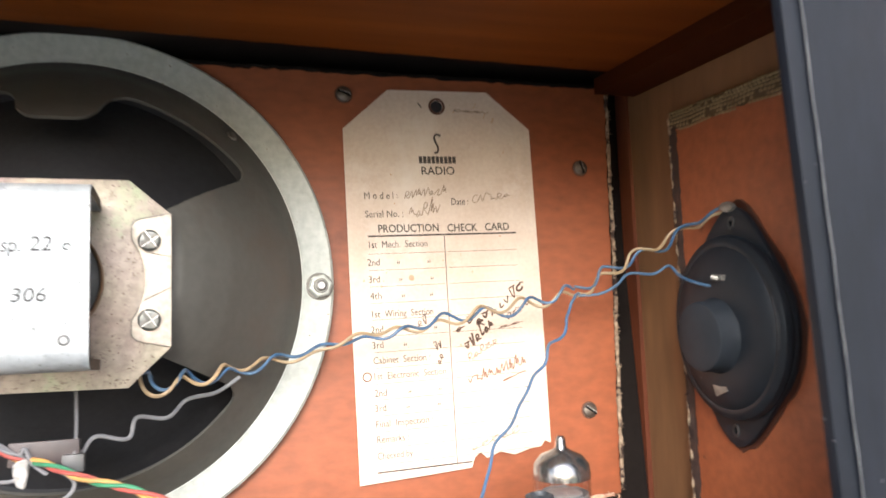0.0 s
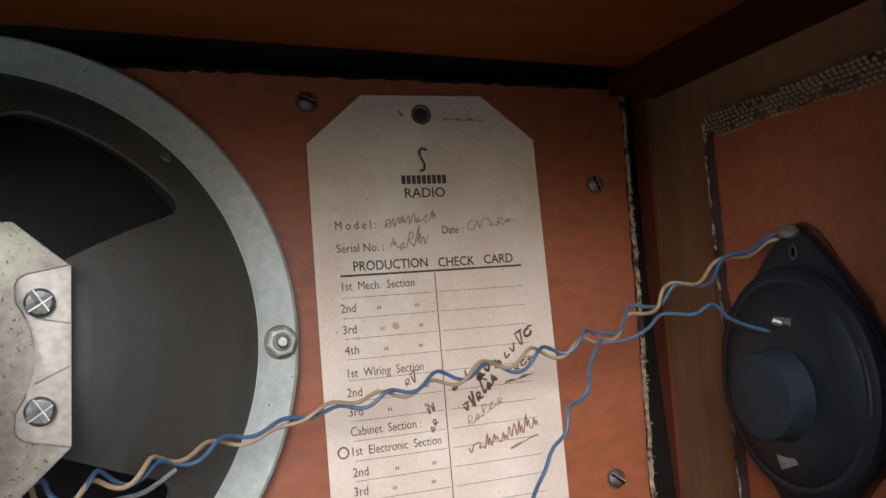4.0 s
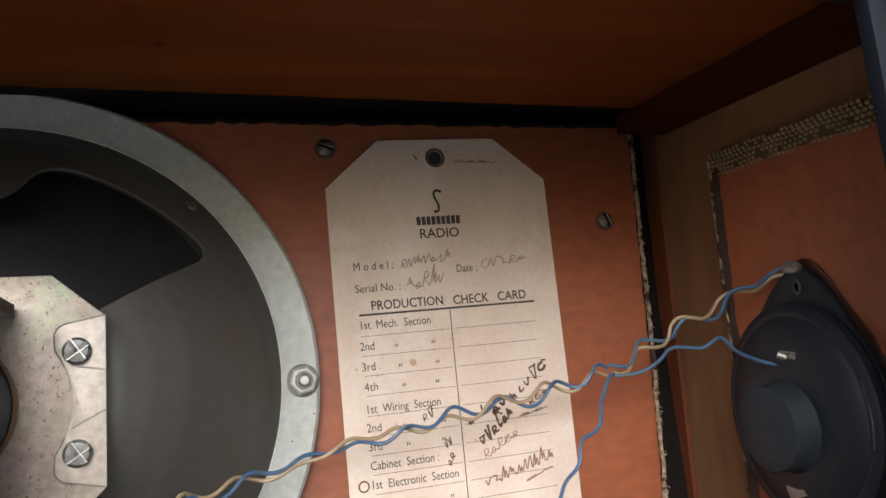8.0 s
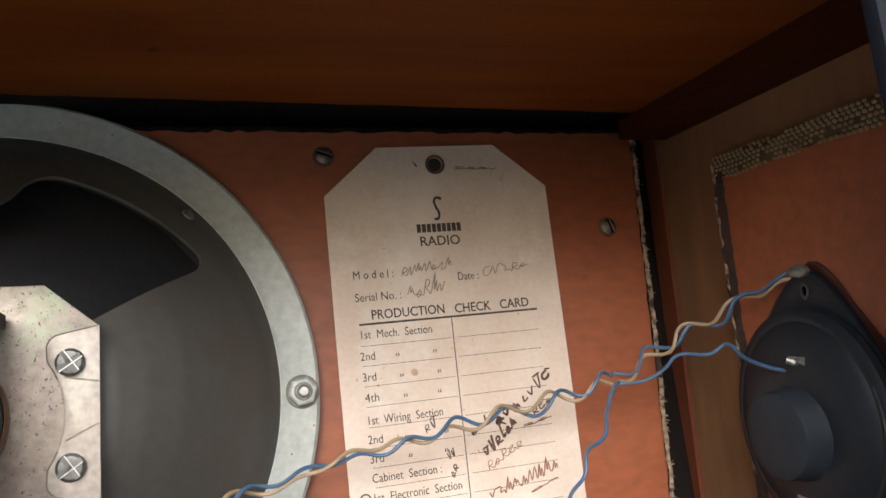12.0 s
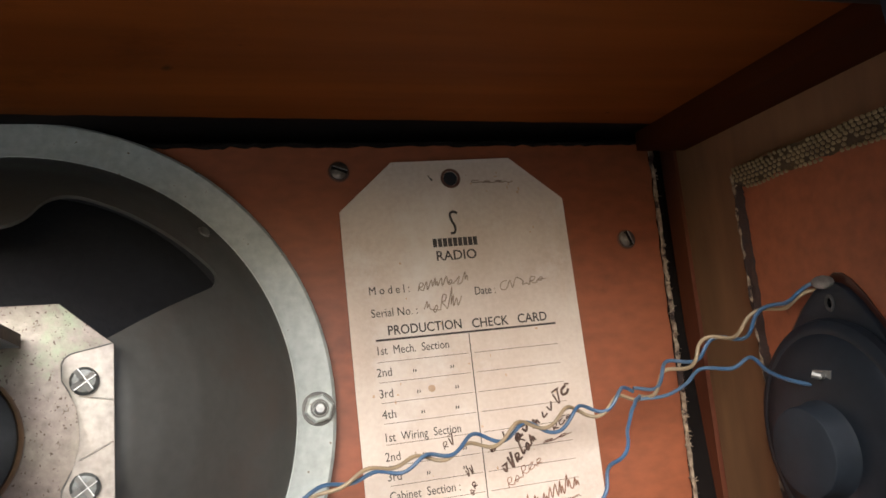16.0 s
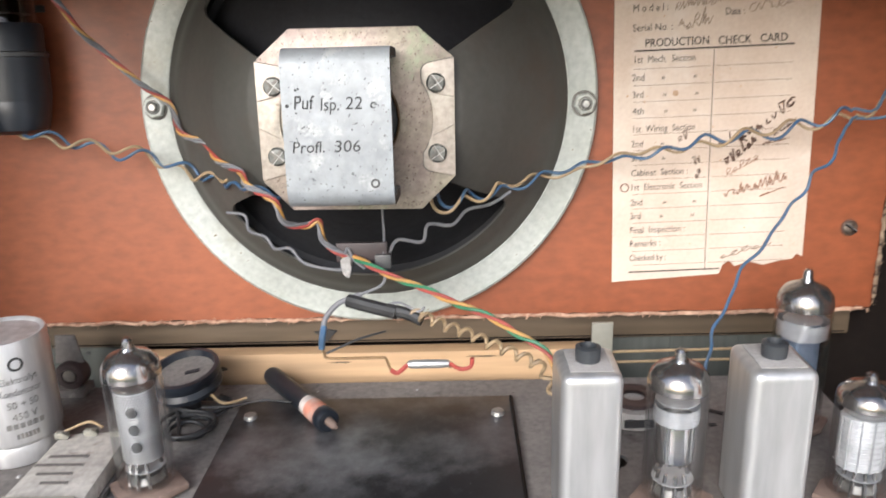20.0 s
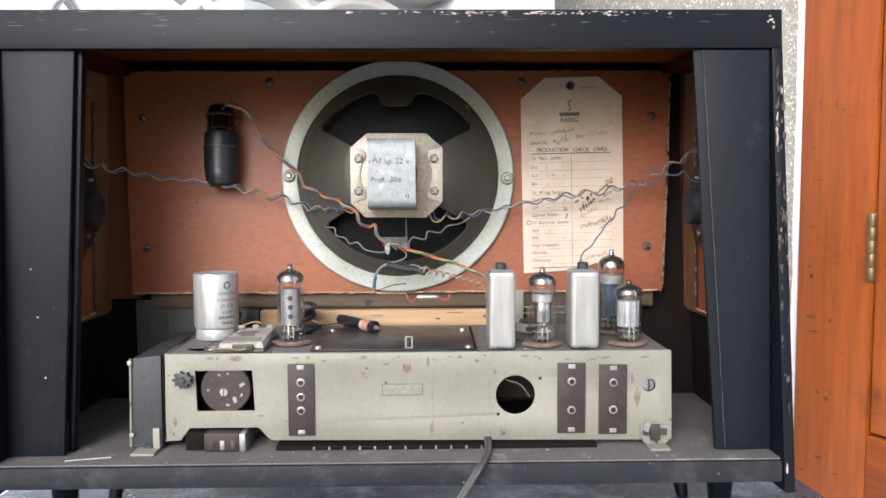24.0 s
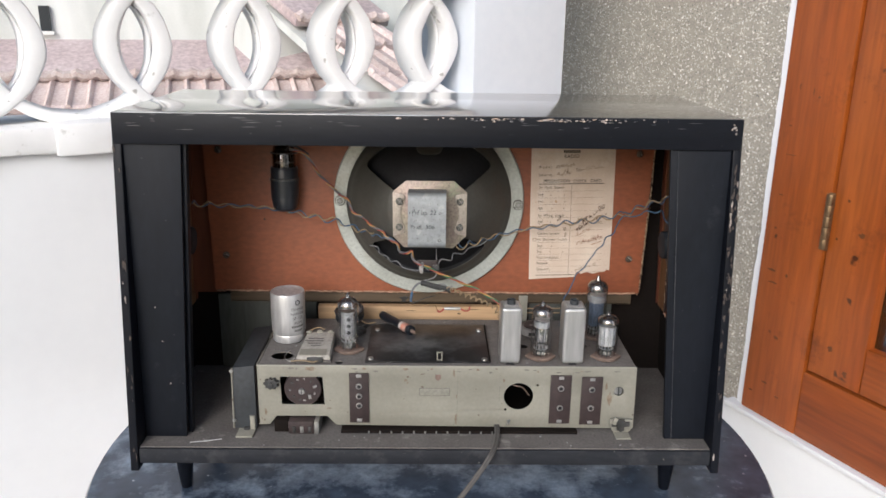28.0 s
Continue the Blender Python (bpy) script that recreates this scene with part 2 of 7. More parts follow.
MAGNET = surf("spotted_galvanised_steel", (0.2739, 0.2905, 0.2971), (0.2241, 0.2382, 0.249), 30, 0.5, metal=0.22, bump=0.7, bscale=230, stain=(0.3486, 0.3569, 0.3569), stain_scale=70, stain_at=0.58, specks=(0.083, 0.083, 0.083), speck_scale=800, speck_at=0.67, mixed=0.3)
DARK_EDGE = surf("dark_brown_cut_edge", (0.07055, 0.0498, 0.03486), (0.0332, 0.02324, 0.0166), 240, 0.7, metal=0.2, bump=0.2, bscale=600)
STEEL = surf("dull_steel", (0.4316, 0.4316, 0.415), (0.2988, 0.2988, 0.2905), 90, 0.4, metal=0.8, bump=0.1, bscale=500)
DARK_STEEL = surf("dirty_dark_steel", (0.083, 0.083, 0.083), (0.0415, 0.0415, 0.0415), 60, 0.5, metal=0.5, bump=0.1)
ALU = surf("brushed_aluminium", (0.4711, 0.4711, 0.464), (0.3926, 0.3926, 0.3855), 30, 0.34, metal=0.66, bump=0.10, bscale=220, stretch=(1, 1, 0.15), stain=(0.2638, 0.2513, 0.2324), stain_scale=40, stain_at=0.64, stain_soft=0.15, mixed=0.3)
CAN_DUST = surf("pale_grey_dust", (0.336, 0.3214, 0.3068), (0.2629, 0.2483, 0.2337), 90, 0.85, bump=0.25, bscale=700, mixed=0.3)
POLISHED = surf("polished_anode_steel", (0.5146, 0.498, 0.4814), (0.332, 0.3154, 0.2988), 40, 0.16, metal=0.95, stretch=(1, 1, 0.2), rough_var=0.08)
CHASSIS = surf("dusty_chassis_steel", (0.2799, 0.2697, 0.227), (0.2247, 0.216, 0.1797), 14, 0.5, metal=0.15, bump=0.06, bscale=300, stain=(0.1873, 0.1388, 0.09718), stain_scale=34, stain_at=0.67, mixed=0.14, specks=(0.1041, 0.06939, 0.04857), speck_scale=150, speck_at=0.72)
SHADE_STEEL = surf("dark_and_grimy_steel", (0.166, 0.1577, 0.1369), (0.1162, 0.1079, 0.09545), 120, 0.7)
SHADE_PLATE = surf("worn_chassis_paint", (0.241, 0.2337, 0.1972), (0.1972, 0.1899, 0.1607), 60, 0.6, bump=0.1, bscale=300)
DUSTY = surf("dust_covered_steel", (0.1461, 0.1351, 0.1258), (0.0986, 0.08914, 0.08325), 24, 0.85, metal=0.0, bump=0.25, bscale=420, stain=(0.2191, 0.2045, 0.1899), stain_scale=40, stain_at=0.58, specks=(0.06574, 0.05842, 0.05112), speck_scale=200, speck_at=0.73)
BLACK_PLATE = surf("blackened_plate", (0.009296, 0.009296, 0.01062), (0.02258, 0.02258, 0.02457), 12, 0.36, metal=0.2, bump=0.05, bscale=300, stain=(0.150, 0.150, 0.155), stain_scale=13, stain_at=0.47, stain_soft=0.26, mixed=0.25, specks=(0.1062, 0.0996, 0.09296), speck_scale=330, speck_at=0.74)
BAKELITE = surf("brown_bakelite", (0.04017, 0.02631, 0.02631), (0.02772, 0.01901, 0.01901), 50, 0.5, bump=0.15, stain=(0.08034, 0.06939, 0.06574), stain_scale=60, stain_at=0.66)
TOP_DUST = surf("thick_grey_dust", (0.1794, 0.1653, 0.1534), (0.1275, 0.1157, 0.1062), 22, 0.9, bump=0.25, bscale=420, stain=(0.09444, 0.08266, 0.07317), stain_scale=34, stain_at=0.62, specks=(0.058, 0.0493, 0.0435), speck_scale=260, speck_at=0.72)
GREYBLUE = surf("grey_painted_side", (0.04017, 0.04532, 0.05113), (0.02922, 0.03212, 0.03503), 20, 0.55, bump=0.15, stain=(0.1242, 0.1169, 0.1096), stain_scale=30, stain_at=0.66)
GREENGREY = surf("green_grey_backplate", (0.06026, 0.06574, 0.05752), (0.04108, 0.04382, 0.03835), 16, 0.6, bump=0.1, stretch=(1, 1, 0.2))
PALE_WOOD = surf("pale_pine_strip", (0.4528, 0.3068, 0.1753), (0.3506, 0.2118, 0.1023), 14, 0.65, bump=0.25, bscale=120, stretch=(0.08, 1, 1.5), stain=(0.1826, 0.08765, 0.03652), stain_scale=30, stain_at=0.70, mixed=0.5)
BROWN_RAIL = surf("dusty_brown_rail", (0.09935, 0.07138, 0.04349), (0.06208, 0.04349, 0.02482), 20, 0.7, stretch=(0.1, 1, 1), bump=0.2)
PAPER = surf("aged_paper", (0.5902, 0.5017, 0.4169), (0.4943, 0.391, 0.3099), 32, 0.85, bump=0.12, bscale=500, stain=(0.6345, 0.568, 0.5017), stain_scale=22, stain_at=0.54, stain_soft=0.16, mixed=0.15, specks=(0.2655, 0.1771, 0.1107), speck_scale=240, speck_at=0.745)
INK = surf("black_ink", (0.0332, 0.02573, 0.02158), (0.0581, 0.04565, 0.03735), 400, 0.8)
SEPIA = surf("brown_ink", (0.083, 0.03154, 0.01826), (0.1411, 0.06225, 0.03735), 300, 0.8)
DARK_PEN = surf("dark_brown_pen", (0.0415, 0.01992, 0.01411), (0.1245, 0.07055, 0.04565), 420, 0.8)
RUST_PEN = surf("reddish_brown_pen", (0.1411, 0.05395, 0.02656), (0.249, 0.1245, 0.0747), 380, 0.8)
PALE_INK = surf("faded_pencil", (0.2739, 0.1992, 0.1411), None, 300, 0.8)
TWEETER_BLACK = surf("matt_black_pressed_steel", (0.005976, 0.008964, 0.01311), (0.009545, 0.01262, 0.01743), 30, 0.5, bump=0.15, spec=0.35, stain=(0.01826, 0.02158, 0.02656), stain_scale=50, stain_at=0.66, stain_soft=0.2, specks=(0.07055, 0.07304, 0.07636), speck_scale=240, speck_at=0.76)
RUBBER = surf("black_plastic", (0.007304, 0.009877, 0.01461), (0.0117, 0.01461, 0.02042), 30, 0.4, bump=0.15, stain=(0.02191, 0.02407, 0.02922), stain_scale=60, stain_at=0.68, specks=(0.08765, 0.08765, 0.0913), speck_scale=240, speck_at=0.755)
BLUE_WIRE = surf("blue_insulation", (0.02482, 0.07669, 0.1643), (0.06208, 0.09495, 0.1315), 120, 0.42, mixed=0.45)
CREAM_WIRE = surf("cream_insulation", (0.3141, 0.2264, 0.1242), (0.2045, 0.1461, 0.084), 60, 0.55, mixed=0.3)
GREY_WIRE = surf("dusty_grey_insulation", (0.1826, 0.1826, 0.1909), (0.1162, 0.1162, 0.1245), 70, 0.7, mixed=0.3)
YELLOW_WIRE = surf("yellow_insulation", (0.4565, 0.249, 0.0581), (0.3154, 0.1826, 0.0664), 70, 0.5, mixed=0.3)
GREEN_WIRE = surf("green_insulation", (0.0332, 0.166, 0.083), None, 70, 0.5, mixed=0.3)
RED_WIRE = surf("red_insulation", (0.3154, 0.05395, 0.0415), (0.2158, 0.0498, 0.0415), 70, 0.5, mixed=0.3)
CABLE = surf("grey_mains_cable", (0.08715, 0.08134, 0.07553), (0.0581, 0.0552, 0.05229), 80, 0.65, bump=0.1, mixed=0.3)
TAPE = surf("black_tape", (0.01162, 0.01162, 0.01245), (0.0249, 0.0249, 0.0249), 90, 0.55, bump=0.3)
SILVERING = surf("mirror_getter", (0.415, 0.3984, 0.3818), (0.249, 0.2324, 0.2241), 60, 0.20, metal=0.92, bump=0.05, bscale=300, stain=(0.16, 0.135, 0.115), stain_scale=120, stain_at=0.54, stain_soft=0.15)
MESH_METAL = surf("perforated_anode", (0.5146, 0.5229, 0.5312), (0.3486, 0.3486, 0.3486), 60, 0.4, metal=0.5)
BRIGHT_MESH = surf("bright_anode_mesh", (0.5976, 0.6059, 0.6142), (0.498, 0.498, 0.498), 60, 0.35, metal=0.4)
DARK_ANODE = surf("dark_anode", (0.1909, 0.2407, 0.3237), (0.1162, 0.1494, 0.2075), 60, 0.4, metal=0.4)
SOCKET = surf("brown_valve_socket", (0.1743, 0.1245, 0.0996), (0.1245, 0.08715, 0.07055), 80, 0.8)
ORANGE_RES = surf("worn_salmon_enamel", (0.4316, 0.166, 0.1079), (0.332, 0.2739, 0.2407), 120, 0.6)
WHITE_WALL = surf("white_wall_paint", (0.85, 0.86, 0.88), (0.80, 0.81, 0.83), 5, 0.6, bump=0.12, bscale=60, mixed=0.1)
# bluer and darker than WHITE_WALL
PILLAR = surf("pale_blue_white", (0.68, 0.72, 0.78), (0.64, 0.68, 0.74), 5, 0.55, bump=0.08, bscale=60, mixed=0.1)
CONCRETE_WHITE = surf("whitewashed_concrete", (0.88, 0.88, 0.88), (0.80, 0.80, 0.80), 18, 0.8, bump=1.0, bscale=70, stain=(0.60, 0.60, 0.58), stain_scale=30, stain_at=0.63, specks=(0.45, 0.44, 0.42), speck_scale=70, speck_at=0.70, mixed=0.18)
WINDOW_WOOD = surf("orange_varnished_teak", (0.352, 0.0884, 0.012), (0.216, 0.0448, 0.006), 7, 0.36, bump=0.12, bscale=80, stretch=(1.6, 1.6, 0.13), stain=(0.09504, 0.02112, 0.00424), stain_scale=13, stain_at=0.56, stain_soft=0.22, mixed=0.5, specks=(0.0704, 0.01688, 0.00424), speck_scale=34, speck_at=0.72)
WINDOW_RAIL = surf("orange_varnished_rail", (0.336, 0.0832, 0.0116), (0.192, 0.0392, 0.00528), 7, 0.38, bump=0.2, bscale=80, stretch=(0.12, 1.6, 1.6), stain=(0.088, 0.01968, 0.00424), stain_scale=14, stain_at=0.64, stain_soft=0.15, mixed=0.5)
BRASS = surf("tarnished_brass", (0.26, 0.17, 0.09), (0.14, 0.085, 0.045), 60, 0.45, metal=0.7)
# blue-grey patches hold reflected sky as well as marbling and scratches
TABLE_TOP = surf("marbled_lacquer_with_reflection", (0.024, 0.0348, 0.0564), (0.066, 0.09, 0.132), 6, 0.22, bump=0.05, bscale=60, stain=(0.264, 0.324, 0.42), stain_scale=9, stain_at=0.50, rough_var=0.12, stain_soft=0.18, specks=(0.36, 0.408, 0.48), speck_scale=110, speck_at=0.73)
FLOOR = surf("grey_floor_tile", (0.30, 0.29, 0.28), (0.24, 0.23, 0.22), 6, 0.4)
ROOF_TILE = surf("weathered_clay_tile", (0.68, 0.58, 0.545), (0.55, 0.44, 0.41), 3, 0.8, island=0.25, bump=0.3, bscale=60)
FLASHING = surf("mauve_mortar", (0.56, 0.47, 0.47), (0.44, 0.35, 0.35), 3, 0.7, bump=0.2, bscale=30)
FAR_WALL = surf("weathered_render", (0.80, 0.81, 0.79), (0.50, 0.52, 0.49), 2.4, 0.9, stretch=(1, 1, 0.35), mixed=0.2)
# near-black colour in place of unlit interiors behind windows
DARK_WIN = surf("unlit_opening_shade", (0.02, 0.025, 0.03), None, 2, 0.4)
GROUND = surf("distant_ground", (0.20, 0.22, 0.15), (0.12, 0.15, 0.08), 0.6, 0.9)
LEAF = surf("leaf_green", (0.07, 0.13, 0.03), (0.04, 0.08, 0.02), 3, 0.6)
GLASS = glass("valve_glass", (0.97, 0.975, 0.98), 0.03, gloss=1.25)
SMOKY = glass("smoky_glass", (0.55, 0.51, 0.48), 0.06, gloss=1.8)
PANE = glass("ribbed_window_glass", (0.55, 0.62, 0.62), 0.15, 0.8, 2.0)
LETTER = surf("black_stamp", (0.022, 0.022, 0.022), (0.05, 0.05, 0.05), 400, 0.8)
FAINT = surf("worn_stamp", (0.11, 0.105, 0.10), (0.22, 0.21, 0.20), 500, 0.8)


def pebble_wall():
    """Exposed aggregate: a grey matrix with pale chips of many sizes."""
    m = surf("exposed_aggregate", (0.385, 0.355, 0.302), (0.305, 0.28, 0.236), 40, 0.75, bump=0.5, bscale=260)
    n, link = m.node_tree.nodes, m.node_tree.links.new
    b = n["Principled BSDF"]
    was = b.inputs["Base Color"].links[0].from_socket
    at = n.new("ShaderNodeTexCoord")
    shift = n.new("ShaderNodeTexNoise")
    shift.inputs["Scale"].default_value = 120.0
    link(at.outputs["Object"], shift.inputs["Vector"])
    bend = n.new("ShaderNodeVectorMath")
    bend.operation, bend.inputs[1].default_value = "MULTIPLY_ADD", (0.012, 0.012, 0.012)
    link(shift.outputs["Color"], bend.inputs[0])
    link(at.outputs["Object"], bend.inputs[2])
    for scale, limit, shade in ((210.0, 0.36, (0.66, 0.64, 0.58)), (150.0, 0.25, (0.78, 0.75, 0.68)), (90.0, 0.20, (0.85, 0.84, 0.80)), (300.0, 0.28, (0.12, 0.12, 0.11))):
        v = n.new("ShaderNodeTexVoronoi")
        v.inputs["Scale"].default_value = scale
        link(bend.outputs[0], v.inputs["Vector"])
        e = n.new("ShaderNodeMapRange")
        e.inputs["From Min"].default_value, e.inputs["From Max"].default_value = limit, limit - 0.06
        link(v.outputs["Distance"], e.inputs["Value"])
        pick = n.new("ShaderNodeMath")
        pick.operation = "MULTIPLY"
        sep = n.new("ShaderNodeSeparateColor")
        link(v.outputs["Color"], sep.inputs[0])
        step = n.new("ShaderNodeMath")
        step.operation = "GREATER_THAN"
        step.inputs[1].default_value = 0.45
        link(sep.outputs[0], step.inputs[0])
        link(step.outputs[0], pick.inputs[0])
        link(e.outputs[0], pick.inputs[1])
        over = n.new("ShaderNodeMix")
        over.data_type = "RGBA"
        link(pick.outputs[0], over.inputs["Factor"])
        link(was, over.inputs[6])
        over.inputs[7].default_value = (*shade, 1)
        was = over.outputs[2]
    link(was, b.inputs["Base Color"])
    return m


PEBBLE = pebble_wall()


# ---- shapes ----
def box(x0, x1, y0, y1, z0, z1, bevel=0.0, seg=2):
    bm = bmesh.new()
    bmesh.ops.create_cube(bm, size=1.0)
    for v in bm.verts:
        v.co = Vector(((x0 + x1) / 2 + v.co.x * (x1 - x0), (y0 + y1) / 2 + v.co.y * (y1 - y0), (z0 + z1) / 2 + v.co.z * (z1 - z0)))
    if bevel:
        bmesh.ops.bevel(bm, geom=bm.edges[:], offset=bevel, segments=seg, affect="EDGES", profile=0.6)
    return bm


def hull(corners, bevel=0.0):
    """A block from eight corners: bottom four round, then top four."""
    bm = bmesh.new()
    v = [bm.verts.new(c) for c in corners]
    for f in ((3, 2, 1, 0), (4, 5, 6, 7), (0, 1, 5, 4), (1, 2, 6, 5), (2, 3, 7, 6), (3, 0, 4, 7)):
        bm.faces.new([v[i] for i in f])
    bmesh.ops.recalc_face_normals(bm, faces=bm.faces[:])
    if bevel:
        bmesh.ops.bevel(bm, geom=bm.edges[:], offset=bevel, segments=2, affect="EDGES", profile=0.6)
    return bm


def lathe(profile, n=32, sx=1.0, sy=1.0):
    """Turns (radius, height) pairs round z."""
    bm = bmesh.new()
    rings = []
    for r, z in profile:
        if r < 1e-6:
            rings.append([bm.verts.new((0, 0, z))])
        else:
            rings.append([bm.verts.new((r * sx * math.cos(2 * math.pi * i / n), r * sy * math.sin(2 * math.pi * i / n), z)) for i in range(n)])
    for a, b in zip(rings, rings[1:]):
        for i in range(n):
            j = (i + 1) % n
            loop = [a[i % len(a)], a[j % len(a)], b[j % len(b)], b[i % len(b)]]
            face = list(dict.fromkeys(loop))
            if len(face) > 2:
                bm.faces.new(face)
    bmesh.ops.recalc_face_normals(bm, faces=bm.faces[:])
    return bm


def moved(bm, m):
    bmesh.ops.transform(bm, matrix=m, verts=bm.verts[:])
    return bm


def merged(*many):
    out = many[0]
    for bm in many[1:]:
        me = bpy.data.meshes.new("tmp")
        bm.to_mesh(me)
        out.from_mesh(me)
        bpy.data.meshes.remove(me)
        bm.free()
    return out


def spline(points, per=8):
    """A smooth line through the points."""
    p = [Vector(q) for q in points]
    p = [2 * p[0] - p[1]] + p + [2 * p[-1] - p[-2]]
    out = []
    for i in range(1, len(p) - 2):
        for k in range(per):
            t = k / per
            out.append(0.5 * ((2 * p[i]) + (p[i + 1] - p[i - 1]) * t + (2 * p[i - 1] - 5 * p[i] + 4 * p[i + 1] - p[i + 2]) * t * t + (3 * p[i] - p[i - 1] - 3 * p[i + 1] + p[i + 2]) * t ** 3))
    return out + [p[-2]]


def frames_along(path):
    """Two directions across the line at each of its points."""
    out, up = [], Vector((0.3, 0.2, 1)).normalized()
    for i, p in enumerate(path):
        d = (path[min(i + 1, len(path) - 1)] - path[max(i - 1, 0)]).normalized()
        side = d.cross(up)
        if side.length < 1e-4:
            side = d.cross(Vector((1, 0, 0)))
        side.normalize()
        up = side.cross(d).normalized()
        out.append((side, up))
    return out


def tube(path, r, n=8):
    path = [Vector(p) for p in path]
    bm = bmesh.new()
    rings = []
    for p, (a, b) in zip(path, frames_along(path)):
        rings.append([bm.verts.new(p + r * (math.cos(2 * math.pi * k / n) * a + math.sin(2 * math.pi * k / n) * b)) for k in range(n)])
    for u, v in zip(rings, rings[1:]):
        for k in range(n):
            bm.faces.new((u[k], u[(k + 1) % n], v[(k + 1) % n], v[k]))
    bm.faces.new(rings[0][::-1])
    bm.faces.new(rings[-1])
    bmesh.ops.recalc_face_normals(bm, faces=bm.faces[:])
    return bm


def coiled(path, r, pitch, phase=0.0, wander=0.0):
    """A line that winds round another one."""
    path = [Vector(p) for p in path]
    out, run = [], 0.0
    for i, (p, (a, b)) in enumerate(zip(path, frames_along(path))):
        run += (p - path[i - 1]).length if i else 0.0
        w = 2 * math.pi * run / pitch + phase + wander * math.sin(run * 70)
        out.append(p + r * (math.cos(w) * a + math.sin(w) * b))
    return out


def waved(path, high, length, phase=0.0, gap=0.0, twist=0.05, side_phase=0.0):
    """A line that swings up and down along another one, at a small and slowly turning distance."""
    path = [Vector(p) for p in path]
    out, run = [], 0.0
    for i, (p, (a, b)) in enumerate(zip(path, frames_along(path))):
        run += (p - path[i - 1]).length if i else 0.0
        w = 2 * math.pi * run / length + phase + 0.5 * math.sin(run * 55)
        swing = high * (0.75 + 0.35 * math.sin(run * 37 + 1.3))
        turn = 2 * math.pi * run / twist + side_phase
        out.append(p + b * (swing * math.sin(w) + gap * math.sin(turn)) + a * (0.6 * swing * math.cos(w) + gap * math.cos(turn)))
    return out


def slab(outline, depth, holes=(), bevel=0.0):
    """A flat plate: its outline in x and z, its holes, and its thickness from y = 0 back to y = depth."""
    cu = bpy.data.curves.new("outline", "CURVE")
    cu.dimensions, cu.fill_mode = "2D", "BOTH"
    cu.offset = -bevel
    cu.extrude, cu.bevel_depth, cu.bevel_resolution = max(depth / 2 - bevel, 1e-5), bevel, 1
    for loop in (outline, *holes):
        sp = cu.splines.new("POLY")
        sp.points.add(len(loop) - 1)
        for q, (x, z) in zip(sp.points, loop):
            q.co = (x, z, 0, 1)
        sp.use_cyclic_u = True
    ob = bpy.data.objects.new("outline", cu)
    me = bpy.data.meshes.new_from_object(ob)
    bm = bmesh.new()
    bm.from_mesh(me)
    bpy.data.objects.remove(ob)
    bpy.data.curves.remove(cu)
    bpy.data.meshes.remove(me)
    bmesh.ops.remove_doubles(bm, verts=bm.verts[:], dist=1e-6)
    return moved(bm, Matrix.Translation((0, depth / 2, 0)) @ pose(0, 0, 0, 90, 0, 0))


def ring(cx, cz, r, n=24, rz=None):
    return [(cx + r * math.cos(2 * math.pi * i / n), cz + (rz or r) * math.sin(2 * math.pi * i / n)) for i in range(n)]


def words(text, size, x, z, y=0.0, width=None, thick=0.00006, slant=0.0, bold=0.0):
    """Letters that stand upright in x and z, facing -y, from the left end of their base line."""
    cu = bpy.data.curves.new("letters", "FONT")
    cu.body, cu.size, cu.extrude, cu.shear, cu.offset, cu.resolution_u = text, size, thick, slant, bold, 3
    ob = bpy.data.objects.new("letters", cu)
    me = bpy.data.meshes.new_from_object(ob)
    bm = bmesh.new()
    bm.from_mesh(me)
    bpy.data.objects.remove(ob)
    bpy.data.curves.remove(cu)
    bpy.data.meshes.remove(me)
    wide = max((v.co.x for v in bm.verts), default=1.0)
    k = (width / wide) if width else 1.0
    return moved(bm, Matrix.Translation((x, y, z)) @ pose(0, 0, 0, 90, 0, 0) @ Matrix.Diagonal((k, 1, 1, 1)))


def made(name, bm, material, smooth=35):
    me = bpy.data.meshes.new(name)
    bm.to_mesh(me)
    bm.free()
    me.materials.append(material)
    if smooth:
        me.shade_smooth()
        me.set_sharp_from_angle(angle=radians(smooth))
    return me


def part(name, bm, material, parent, label="", smooth=35):
    ob = new(name, made(name, bm, material, smooth))
    ob.parent = parent
    return tagged(ob, label)


def again(name, ob, parent, m):
    """Another part on the same mesh."""
    o = new(name, ob.data)
    o.parent = parent
    o.matrix_basis = m
    return o


def thing(name, m, label, category, group="", kind=""):
    ob = new(name)
    ob.empty_display_size = 0.02
    ob.matrix_basis = m
    return tagged(ob, label, category, group, kind)


def single(name, bm, material, m, label, category, group="", kind="", smooth=35):
    ob = new(name, made(name, bm, material, smooth))
    ob.matrix_basis = m
    return tagged(ob, label, category, group, kind)


RADIO = pose(0, 0, 0.300, -4.5)
LEAN = math.tan(radians(4.5))

# ---- the porch ----
house = Vector((math.cos(radians(-65.2)), math.sin(radians(-65.2)), 0))
WALL = Matrix.Translation((0.561, 0.363, 0)) @ pose(0, 0, 0, 0, 0, -65.2)
PARAPET = Matrix.Translation((-0.3768, 0.1441, 0)) @ pose(0, 0, 0, 0, 0, 32)
BEYOND = Matrix.Translation((-0.42, 0.235, 0)) @ pose(0, 0, 0, 0, 0, 21)

single("floor", box(-3.0, 3.0, -3.0, 1.2, -0.72, -0.66), FLOOR, pose(0, 0, 0, 0, 0, 21), "grey tiled porch floor under the table", "floor", kind="structure")

